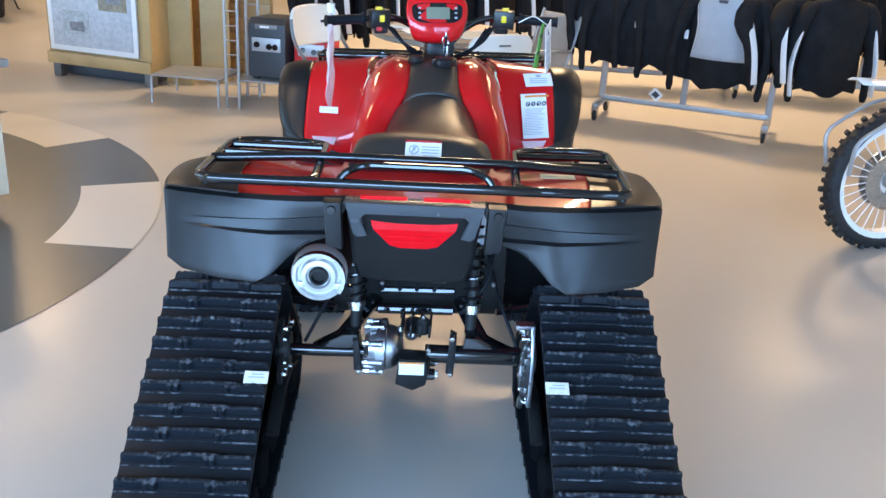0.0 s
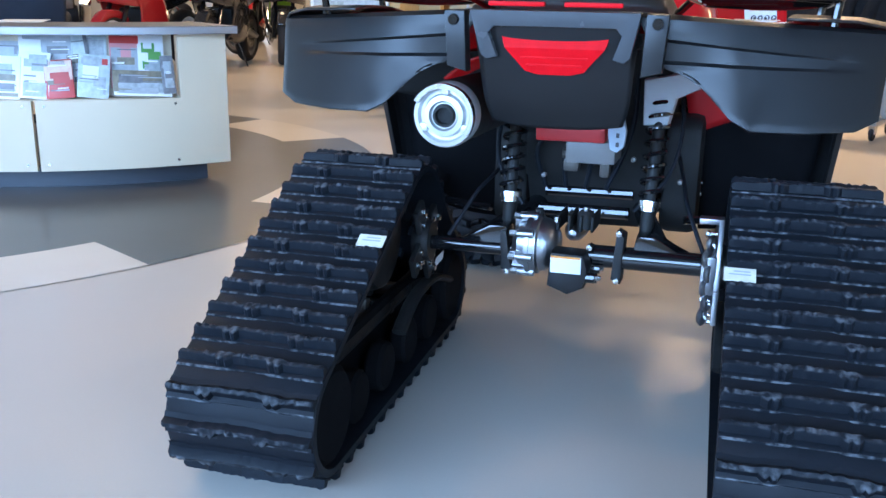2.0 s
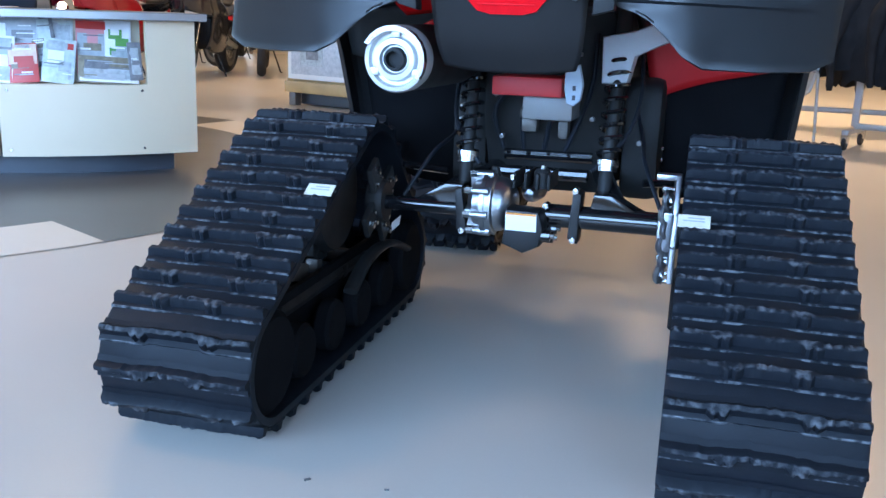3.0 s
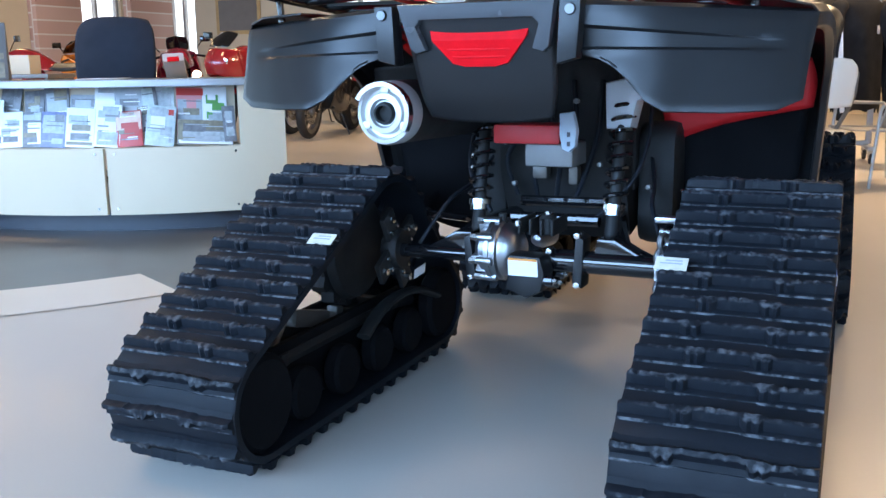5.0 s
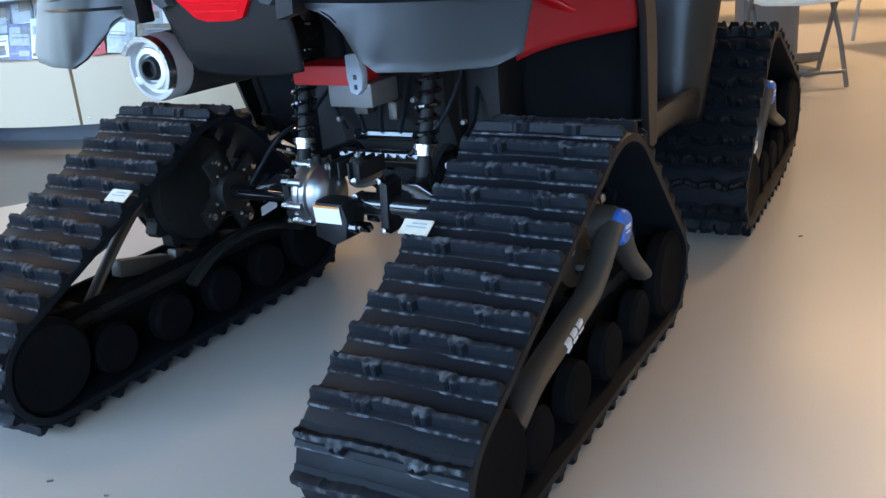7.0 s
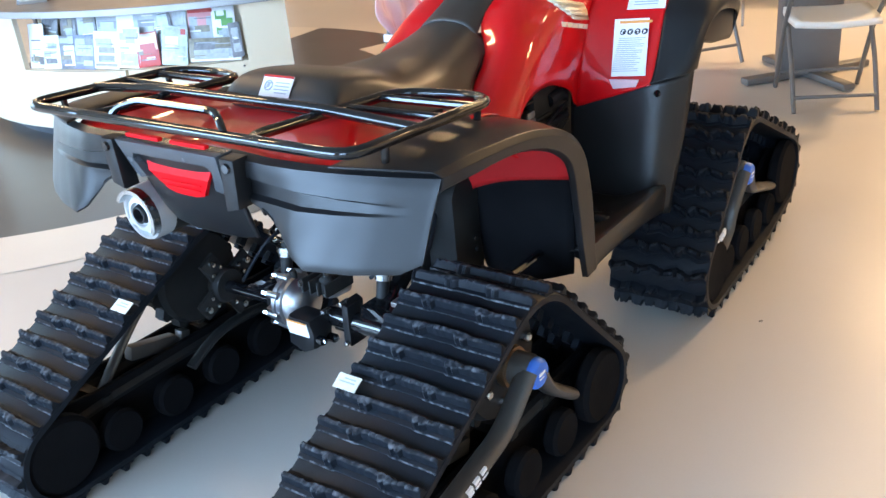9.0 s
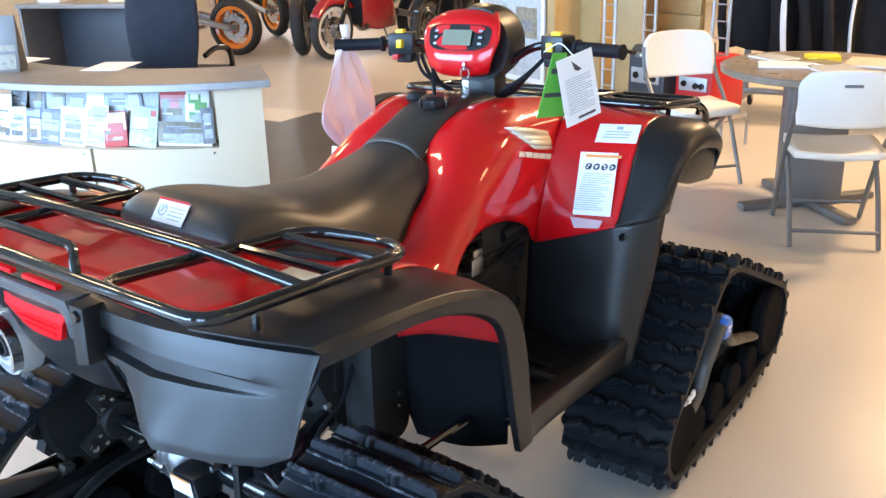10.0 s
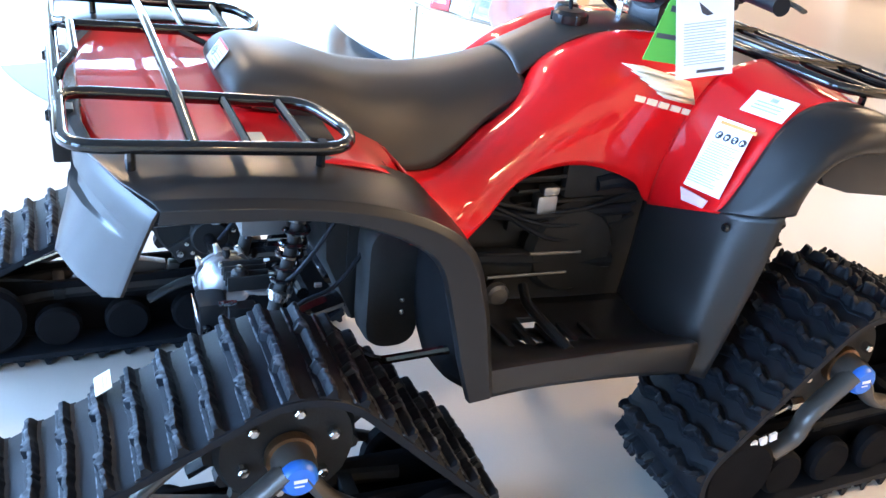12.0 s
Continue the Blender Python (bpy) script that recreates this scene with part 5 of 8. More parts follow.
bits("hose_clamp", M_cgrey, engine, "", [lambda bm: tube(bm, [(0.232, 0.63, 0.533), (0.232, 0.76, 0.527)], 0.0045, 6), lambda bm: tube(bm, [(0.234, 0.53, 0.484), (0.234, 0.73, 0.478)], 0.0035, 6)])
bm = B()
tube(bm, [(0.22, 0.78, 0.69), (0.225, 0.84, 0.70), (0.20, 0.90, 0.67)], 0.018, 10, rad=0.03)
part("rubber_boot", bm, M_rubber, engine)
# chassis, battery box, air box and mudguard under the seat
bm = B()
for s in (-1, 1):
    tube(bm, [(s * 0.14, -0.27, 0.84), (s * 0.15, 0.10, 0.82), (s * 0.15, 0.35, 0.72), (s * 0.13, 0.45, 0.45), (s * 0.13, 1.3, 0.40), (s * 0.12, 1.45, 0.55), (s * 0.10, 1.1, 0.92)], 0.016, 10, rad=0.08)
tube(bm, [(-0.17, 0.15, 0.80), (0.17, 0.15, 0.80)], 0.016, 10)
box(bm, (0, 0.30, 0.66), (0.30, 0.16, 0.22), None, 0.015)
box(bm, (0.0, 1.2, 0.60), (0.24, 0.45, 0.35), None, 0.03)
tube(bm, [(-0.36, 1.285, 0.36), (0.36, 1.285, 0.36)], 0.02, 10)
part("chassis", bm, M_dark, quad_bike)
bm = B()
box(bm, (-0.008, 0.02, 0.628), (0.155, 0.10, 0.042), None, 0.006)
part("battery_cover", bm, M_redm, quad_bike, "red plastic battery cover")
bm = B()
box(bm, (0.032, 0.055, 0.580), (0.112, 0.10, 0.052), None, 0.006)
part("battery_box", bm, M_cgrey, quad_bike)
M_paleb = mat("pale_blue_grey_plastic", (0.36, 0.42, 0.48), 0.4, vary=0.06, scale=20)
bm = B()
prism(bm, [(0.078, 0.676), (0.108, 0.680), (0.118, 0.640), (0.114, 0.606), (0.100, 0.594), (0.084, 0.600), (0.078, 0.630)], "y", -0.062, -0.040, 0.006)
lk = part("seat_latch", bm, M_paleb, quad_bike, "pale blue-grey latch piece")
bits("latch_slot", M_inkd, lk, "", [lambda bm, z=z: box(bm, (0.100, -0.063, z), (0.007, 0.003, 0.010), None, 0.001) for z in (0.612, 0.632)])
bits("gear_housing", M_frame, quad_bike, "", [lambda bm: box(bm, (-0.035, 0.14, 0.528), (0.04, 0.03, 0.035), None, 0.010),
                                         lambda bm: box(bm, (0.045, 0.15, 0.520), (0.025, 0.03, 0.045), None, 0.008),
                                         lambda bm: tube(bm, [(-0.05, 0.10, 0.560), (0.03, 0.11, 0.552)], 0.012, 10)])
bits("bolt", M_cgrey, quad_bike, "", [lambda bm, x=x, y=y, z=z: lathe(bm, [(0.0, -0.008), (0.006, -0.007), (0.006, 0.007), (0.0, 0.008)], (x, y, z), "y", 6) for x, y, z in ((-0.11, 0.10, 0.60), (0.115, 0.12, 0.55), (-0.10, 0.13, 0.50), (0.10, -0.01, 0.70), (-0.115, 0.02, 0.66), (0.225, 0.14, 0.50))])
bits("hose", M_rubber, quad_bike, "", [lambda bm, k=k: tube(bm, catmull([(-0.10 + 0.05 * k, 0.15, 0.47), (-0.12 + 0.07 * k, 0.13, 0.56), (-0.07 + 0.06 * k, 0.13, 0.64), (-0.10 + 0.07 * k, 0.15, 0.74)], 14), 0.006, 8) for k in range(4)])
bm = B()
prism(bm, [(0.128, 0.735), (0.205, 0.752), (0.285, 0.785), (0.290, 0.735), (0.205, 0.695), (0.190, 0.632), (0.132, 0.632)], "y", 0.10, 0.17, 0.012)
part("coolant_bottle", bm, mat("milky_plastic", (0.55, 0.58, 0.60), 0.4, vary=0.05, scale=20), quad_bike, "milky plastic overflow bottle")

# dark mass behind the rear dampers: air box, inner mudguard, belt cover, hoses
bm = B()
prism(bm, [(0.16, 0.80), (0.42, 0.80), (0.46, 0.62), (0.42, 0.40), (0.24, 0.36), (0.17, 0.52)], "x", -0.165, 0.165, 0.03)
part("air_box", bm, M_dark, quad_bike, "dull black air box")
bits("air_box_lid", M_dark, quad_bike, "", [lambda bm, s=s: box(bm, (s * 0.166, 0.30, 0.60), (0.012, 0.16, 0.24), None, 0.005) for s in (-1, 1)])
for s in (-1, 1):
    bm = B()
    prism(bm, [(v.x, v.y) for v in fillet([(0.236, 0.64, 0), (0.236, 0.345, 0), (0.362, 0.345, 0), (0.362, 0.64, 0)], 0.075, 7, True)], "x", s * 0.265, s * 0.17, 0.022)
    bc = part("inner_cover", bm, M_dark, quad_bike, "rounded black inner cover")
    bits("bolt", M_steel, bc, "", [lambda bm, z=z: lathe(bm, [(0.0, -0.004), (0.006, -0.003), (0.006, 0.003), (0.0, 0.004)], (s * 0.267, 0.315, z), "x", 8) for z in (0.44, 0.47)])
    bits("stay", M_gloss, quad_bike, "", [lambda bm: tube(bm, [(s * 0.24, 0.16, 0.405), (s * 0.40, 0.21, 0.41), (s * 0.44, 0.36, 0.445)], 0.010, 8, rad=0.03)])
    bits("brake_hose", M_rubber, quad_bike, "", [lambda bm: tube(bm, catmull([(s * 0.13, 0.06, 0.44), (s * 0.20, 0.10, 0.52), (s * 0.22, 0.16, 0.62), (s * 0.20, 0.24, 0.74)], 14), 0.005, 8),
                                         lambda bm: tube(bm, catmull([(s * 0.30, 0.02, 0.36), (s * 0.25, 0.08, 0.46), (s * 0.23, 0.18, 0.50), (s * 0.19, 0.28, 0.60)], 14), 0.005, 8)])

# -- handlebar and instrument pod --
bm = B()
for s in (-1, 1):
    tube(bm, [(0, 0.985, 1.085), (s * 0.07, 0.985, 1.09), (s * 0.16, 0.975, 1.145), (s * 0.42, 0.895, 1.148)], 0.011, 10, rad=0.05)
tube(bm, [(0, 1.02, 0.95), (0, 0.985, 1.09)], 0.03, 12)
bar = part("handlebar", bm, M_gloss, quad_bike)
for s in (-1, 1):
    bm = B()
    a, b = Vector((s * 0.29, 0.935, 1.1465)), Vector((s * 0.428, 0.893, 1.148))
    tube(bm, [a, a.lerp(b, 0.06), a.lerp(b, 0.08), a.lerp(b, 0.94), b], [0.021, 0.021, 0.0165, 0.0165, 0.019], 14)
    part("grip", bm, M_rubber, bar)
    bm = B()
    box(bm, (s * 0.235, 0.945, 1.145), (0.075, 0.055, 0.060), Matrix.Rotation(s * radians(-17), 3, "Z"), 0.008)
    box(bm, (s * 0.225, 0.955, 1.115), (0.05, 0.05, 0.04), None, 0.008)
    sw = part("switch_box", bm, M_black, bar)
    bm = B()
    box(bm, (s * 0.225, 0.915, 1.148), (0.018, 0.016, 0.022), None, 0.003)
    box(bm, (s * 0.235, 0.935, 1.178), (0.026, 0.016, 0.012), None, 0.003)
    part("button", bm, M_yellow, sw, "yellow switch button")
    bm = B()
    tube(bm, [(s * 0.20, 1.0, 1.14), (s * 0.26, 1.01, 1.142), (s * 0.40, 0.965, 1.142), (s * 0.44, 0.945, 1.140)], 0.008, 8, rad=0.03, flat=0.6)
    part("brake_lever", bm, M_gloss, bar)
bm = B()
box(bm, (-0.235, 0.91, 1.115), (0.02, 0.016, 0.014), None, 0.003)
part("button", bm, M_redm, bar, "red switch button")
bm = B()
patch(bm, [
    [(-0.085, 0.965, 1.225), (-0.05, 0.950, 1.232), (0.0, 0.946, 1.234), (0.05, 0.950, 1.232), (0.085, 0.965, 1.225)],
    [(-0.108, 0.925, 1.205), (-0.06, 0.915, 1.212), (0.0, 0.912, 1.214), (0.06, 0.915, 1.212), (0.108, 0.925, 1.205)],
    [(-0.112, 0.905, 1.165), (-0.06, 0.895, 1.165), (0.0, 0.892, 1.165), (0.06, 0.895, 1.165), (0.112, 0.905, 1.165)],
    [(-0.100, 0.895, 1.120), (-0.06, 0.880, 1.118), (0.0, 0.876, 1.118), (0.06, 0.880, 1.118), (0.100, 0.895, 1.120)],
    [(-0.085, 0.905, 1.085), (-0.05, 0.888, 1.078), (0.0, 0.884, 1.076), (0.05, 0.888, 1.078), (0.085, 0.905, 1.085)],
    [(-0.06, 0.95, 1.068), (-0.03, 0.94, 1.062), (0.0, 0.938, 1.06), (0.03, 0.94, 1.062), (0.06, 0.95, 1.068)],
], 4, 4, 1, True)
pod = solid(part("instrument_pod", bm, M_red, bar, "glossy red instrument pod", 60), 0.03)
pod.matrix_basis = pose(-0.027, 0, -0.004)
bar.matrix_basis = pose(0.012, 1.03, -0.010) @ pose(0, 0, 0, 0, 0, 9) @ pose(0, -1.03, 0)
bm = B()
lathe(bm, [(0.095, -0.02), (0.102, 0.03), (0.092, 0.09), (0.06, 0.12), (0.0, 0.13)], (0.0, 0.965, 1.140), "y", 28)
bmesh.ops.recalc_face_normals(bm, faces=bm.faces)
box(bm, (0, 0.985, 1.02), (0.11, 0.08, 0.09), None, 0.02)
part("headlight_shell", bm, M_black, bar)
# control cables and brake hoses that run from the switch boxes down to the stem
bits("control_cable", M_rubber, bar, "", [lambda bm, s=s, k=k: tube(bm, catmull([(s * (0.200 - 0.012 * k), 0.955 + 0.012 * k, 1.118 - 0.006 * k), (s * (0.150 - 0.010 * k), 0.915 + 0.020 * k, 1.070 - 0.010 * k), (s * (0.085 + 0.008 * k), 0.930 + 0.015 * k, 1.030 - 0.004 * k), (s * 0.045, 0.985, 1.000)], 14), 0.0048 + 0.0010 * (k == 1), 8) for s in (-1, 1) for k in range(3)])

# instrument face
def on_pod(x, z, o=0.0):
    """A place on the face of the pod, o proud of it."""
    return (x, 0.893 + (z - 1.165) * 0.42 + 0.013 * (x / 0.1) ** 2 - o, z)


bm = B()
n_up = (0, 0.42, 1)
face = []
for a in range(28):
    t = 2 * math.pi * a / 28
    face.append((0.092 * math.copysign(abs(math.cos(t)) ** 0.45, math.cos(t)) * (1 + 0.10 * math.sin(t)), 1.170 + 0.031 * math.copysign(abs(math.sin(t)) ** 0.6, math.sin(t))))
front = [bm.verts.new(on_pod(x, z, 0.006)) for x, z in face]
back = [bm.verts.new(on_pod(x, z, -0.012)) for x, z in face]
bm.faces.new(front)
for j in range(28):
    bm.faces.new((front[j], back[j], back[(j + 1) % 28], front[(j + 1) % 28]))
bmesh.ops.recalc_face_normals(bm, faces=bm.faces)
part("dial_bezel", bm, M_gloss, pod, "black instrument bezel")
bm = B()
plate(bm, on_pod(0.0, 1.170, 0.0075), (1, 0, 0), n_up, 0.085, 0.040, 0.001)
part("display", bm, mat("grey_green_display", (0.20, 0.21, 0.15), 0.2, vary=0.04, scale=40, bump=0), pod, "grey-green liquid crystal display")
bits("warning_lamp", M_ink, pod, "", [lambda bm, s=s, z=z: plate(bm, on_pod(s * 0.066, z, 0.0095), (1, s * 0.2, 0), n_up, 0.010, 0.006, 0.001) for s in (-1, 1) for z in (1.156, 1.171, 1.186)])
bm = B()
lathe(bm, [(0.0, -0.006), (0.012, -0.005), (0.014, 0.0), (0.014, 0.012)], (0.03, 0.888, 1.100), "y", 18)
bmesh.ops.recalc_face_normals(bm, faces=bm.faces)
part("key_switch", bm, M_gloss, pod)
bm = B()
tube(bm, [(0.03 + 0.012 * math.cos(a), 0.873, 1.082 + 0.016 * math.sin(a)) for a in (2 * math.pi * j / 14 for j in range(14))], 0.0018, 6, True)
box(bm, (0.03, 0.873, 1.10), (0.006, 0.012, 0.02), None, 0.001)
box(bm, (0.032, 0.873, 1.045), (0.018, 0.004, 0.04), None, 0.002)
part("key", bm, M_steel, pod, "ignition key on a ring")

# front rack
FZ = 0.975
bm = B()
tube(bm, [(-0.455, 1.175, FZ - 0.005), (0.455, 1.175, FZ - 0.005), (0.455, 1.47, FZ - 0.040), (-0.455, 1.47, FZ - 0.040)], 0.0115, 12, True, 0.06)
frack = part("front_rack", bm, M_gloss, quad_bike, "gloss black tubular front rack")
for s in (-1, 1):
    bits("side_bar", M_gloss, frack, "", [
        lambda bm: tube(bm, [(s * 0.45, 1.36, FZ - 0.03), (s * 0.46, 1.44, FZ - 0.045), (s * 0.462, 1.49, FZ - 0.085), (s * 0.45, 1.50, FZ - 0.15)], 0.0115, 10, rad=0.03),
        lambda bm: tube(bm, [(s * 0.20, 1.175, FZ - 0.005), (s * 0.20, 1.47, FZ - 0.040)], 0.009, 10)])
    bits("rack_post", M_gloss, frack, "", [lambda bm, y=y: tube(bm, [(s * 0.455, y, FZ - 0.01 - (y - 1.12) * 0.12), (s * 0.45, y, 0.90)], 0.008, 8) for y in (1.24, 1.45)])
bits("cross_tube", M_gloss, frack, "", [lambda bm, y=y: tube(bm, [(-0.457, y, FZ - (y - 1.12) * 0.125), (0.457, y, FZ - (y - 1.12) * 0.125)], 0.009, 10) for y in (1.29, 1.41)])

M_pink = mat("faded_pink_print", (0.80, 0.55, 0.57), 0.4, vary=0.04, scale=30, bump=0)
# warning labels on the front fender and the pale wing mark on the shroud
for s in (-1, 1):
    if s > 0:
        # the fender skin under the label rises back to front, so the film follows that slope
        up = Vector((0.012, 0.072, 0.150))
        right = Vector((s * 0.097, 0.018, 0.004)) * s
        c = Vector((s * 0.398, 0.9535, 0.808))
        nrm = right.cross(up).normalized()
        bm = B()
        plate(bm, c + nrm * 0.006, right, up, 0.102, 0.160, 0.0015)
        lab = part("warning_label", bm, M_label, ff, "white warning label with an orange band and pictograms")
        bm = B()
        u = up.normalized()
        plate(bm, c + nrm * 0.0085 + u * 0.0715, right, up, 0.096, 0.0075, 0.0008)
        part("label_band", bm, M_orange, lab)
        bm = B()
        r = right.normalized()
        for k in range(4):
            o = c + nrm * 0.0085 + u * 0.044 + r * (-0.032 + 0.0215 * k)
            bm.faces.new([bm.verts.new(o + r * 0.0088 * math.cos(b) + u * 0.0088 * math.sin(b)) for b in (2 * math.pi * j / 16 for j in range(16))])
        picto = part("pictogram", bm, M_inkd, lab)
        solid(picto, 0.0008, 1.0)
        bm = B()
        for k in range(4):
            o = c + nrm * 0.0098 + u * 0.044 + r * (-0.032 + 0.0215 * k)
            plate(bm, o + u * (0.003 - 0.002 * (k % 2)), right + up * (0.3 - 0.2 * k), up, 0.007, 0.0035, 0.0006)
            plate(bm, o - u * 0.003 + r * 0.002 * (k % 3 - 1), right - up * 0.2, up, 0.004, 0.004, 0.0006)
        part("pictogram_mark", bm, M_label, picto)
        bm = B()
        for k in range(17):
            w = 0.078 - 0.014 * (k % 3 == 2) - 0.008 * (k % 4 == 1)
            plate(bm, c + nrm * 0.0085 + u * (0.026 - 0.0058 * k) - r * (0.078 - w) / 2, right, up, w, 0.0018, 0.0006)
        part("label_print", bm, M_ink, lab)
        # smaller label above it
        up2, c2 = Vector((0.0, 0.06, 0.05)), Vector((s * 0.412, 1.040, 0.9165))
        n2 = right.cross(up2).normalized()
        bm = B()
        plate(bm, c2 + n2 * 0.008, right, up2, 0.112, 0.058, 0.0015)
        lab2 = part("warning_label", bm, M_label, ff, "small white warning label")
        bm = B()
        for k in range(3):
            plate(bm, c2 + n2 * 0.0105 + up2.normalized() * (0.004 - 0.009 * k), right, up2, 0.07, 0.003, 0.0006)
        plate(bm, c2 + n2 * 0.0105 + up2.normalized() * 0.016, right, up2, 0.018, 0.010, 0.0006)
        part("label_print", bm, M_ink, lab2)
    # low red and white strip
    bm = B()
    prism(bm, [(s * 0.352, 0.728), (s * 0.446, 0.733), (s * 0.436, 0.712), (s * 0.364, 0.702)], "y", 0.9035, 0.9075, 0)
    part("label_print", bm, M_pink, ff)
    # wing mark: five feathers and a bar
    bm = B()
    for k in range(5):
        y0, z0 = 0.782 + 0.021 * k, 0.968 - 0.0150 * k
        y1, z1 = 0.953 + 0.004 * k, 0.928 - 0.0100 * k
        dy, dz = y1 - y0, z1 - z0
        pts = [(y0, z0), (y0 + dy * 0.30, z0 + dz * 0.16), (y0 + dy * 0.70, z0 + dz * 0.62), (y1, z1), (y1 + 0.003, z1 - 0.0108), (y0 + dy * 0.62, z0 + dz * 0.66 - 0.0105), (y0 + dy * 0.22, z0 + dz * 0.30 - 0.007)]
        a = [bm.verts.new((s * (0.2535 - max(0, z - 0.912) * 0.42), y, z)) for y, z in pts]
        bm.faces.new(a if s > 0 else list(reversed(a)))
    wing = part("wing_mark", bm, mat("cream_decal", (0.84, 0.74, 0.56), 0.35, vary=0.03, scale=30, bump=0), body, "cream wing-shaped maker's mark")
    solid(wing, 0.003, 1.0)
    bm = B()
    for k in range(5):
        box(bm, (s * 0.2515, 0.828 + 0.032 * k, 0.895 - 0.0085 * k), (0.004, 0.026, 0.013), Matrix.Rotation(radians(-14), 3, "X"))
    part("lettering_bar", bm, mat("cream_lettering", (0.84, 0.74, 0.56), 0.35, vary=0.03, scale=30, bump=0), wing)

# the fork end stands a little to the east of the tail's middle line, and its west side is drawn in
def drawn_in(p):
    f = max(0.0, min(1.0, (p.y + 0.2) / 0.85))
    f = f * f * (3 - 2 * f)
    u = max(-1.1, min(1.1, p.x / 0.577))
    e = max(0.0, u)
    return Vector((p.x + f * (0.0445 - 0.0445 * u), p.y - f * 0.030 * (1 - e), p.z + f * (0.007 * (1 - e) if u > 0 else 0.007 + 0.027 * u)))


bpy.context.view_layer.update()
for ob in quad_bike.children_recursive:
    root = ob
    while root.parent is not quad_bike:
        root = root.parent
    if root.name.startswith(("track_belt", "drive_sprocket", "lower_rail", "frame_arm")):
        continue
    back = ob.matrix_world.inverted()
    for v in ob.data.vertices:
        v.co = back @ drawn_in(ob.matrix_world @ v.co)

# ---- reception counter ----
KX, KY = -3.344, 3.048
counter = thing("reception_counter", "curved cream laminate counter with a grey top and dark plinth", "counter", pose(KX, KY, 0))


def arc_wall(bm, r0, r1, a0, a1, z0, z1, n=None):
    n = n or max(2, int(abs(a1 - a0) / 2.5))
    rings = []
    for j in range(n + 1):
        a = radians(a0 + (a1 - a0) * j / n)
        c, s = math.cos(a), math.sin(a)
        rings.append([bm.verts.new((r * c, r * s, z)) for r, z in ((r0, z0), (r1, z0), (r1, z1), (r0, z1))])
    ring_faces(bm, rings)
    bmesh.ops.recalc_face_normals(bm, faces=bm.faces)


RF = 1.83
bm = B()
arc_wall(bm, 1.35, 1.70, -125, -40.5, 0.0, 0.10)
part("plinth", bm, M_plinth, counter, "dark blue-grey plinth")
bm = B()
arc_wall(bm, RF - 0.03, RF, -125, -65.25, 0.10, 0.415)
part("front_panel", bm, M_cream, counter)
bm = B()
arc_wall(bm, RF - 0.03, RF, -64.75, -38.2, 0.10, 0.415)
part("front_panel", bm, M_cream, counter)
bm = B()
arc_wall(bm, RF - 0.03, RF, -45.2, -38.2, 0.415, 0.700)
part("end_panel", bm, M_cream, counter)
bm = B()
arc_wall(bm, RF - 0.03, RF, -125, -86, 0.415, 0.700)
part("end_panel", bm, M_cream, counter)
bm = B()
arc_wall(bm, 1.36, RF - 0.035, -41.2, -38.2, 0.10, 0.700)
part("side_panel", bm, M_cream, counter)
bm = B()
arc_wall(bm, 1.66, 1.68, -86, -45, 0.415, 0.700)
part("recess_back", bm, M_cream, counter)
bm = B()
arc_wall(bm, 1.66, RF - 0.031, -86, -45, 0.405, 0.417)
part("recess_shelf", bm, M_cream, counter)
bm = B()
arc_wall(bm, 1.40, RF + 0.05, -128, -37.0, 0.700, 0.735)
part("worktop", bm, M_grey, counter, "grey laminate worktop")
bm = B()
arc_wall(bm, RF + 0.0505, RF + 0.054, -128, -37.0, 0.703, 0.732)
part("edge_strip", bm, M_silver, counter, "bright metal edge strip")
bits("screw", M_steel, counter, "", [lambda bm, b=radians(a), z=z: tube(bm, [((RF - 0.002) * math.cos(b), (RF - 0.002) * math.sin(b), z), ((RF + 0.003) * math.cos(b), (RF + 0.003) * math.sin(b), z)], 0.006, 8) for a in (-46, -63.6, -66.4, -100) for z in (0.13, 0.39)])

# ---- leaflets in the counter's recess ----
PHOTO = dict(slate=(0.62, 0.66, 0.68), khaki=(0.10, 0.09, 0.07), teal=(0.74, 0.78, 0.77), pale=(0.30, 0.34, 0.38), dark=(0.30, 0.30, 0.31), orange=(0.85, 0.72, 0.60), navy=(0.30, 0.33, 0.50))


def tint(name, c, rough=0.35):
    """A printed surface; photographs run between two tones in small patches."""
    other = PHOTO.get(name.split("_")[0])
    return mat(name, c, rough, vary=0.06, scale=38 if other else 18, fine=90, bump=0.0, second=other)


P = {n: tint(n + "_print", c) for n, c in dict(
    white=(0.90, 0.90, 0.89), dark=(0.07, 0.07, 0.08), navy=(0.07, 0.08, 0.20), slate=(0.16, 0.18, 0.18), red=(0.55, 0.04, 0.03),
    orange=(0.62, 0.26, 0.14), teal=(0.30, 0.38, 0.36), pink=(0.72, 0.30, 0.30), green=(0.12, 0.34, 0.08), khaki=(0.38, 0.32, 0.22), pale=(0.50, 0.51, 0.51)).items()}


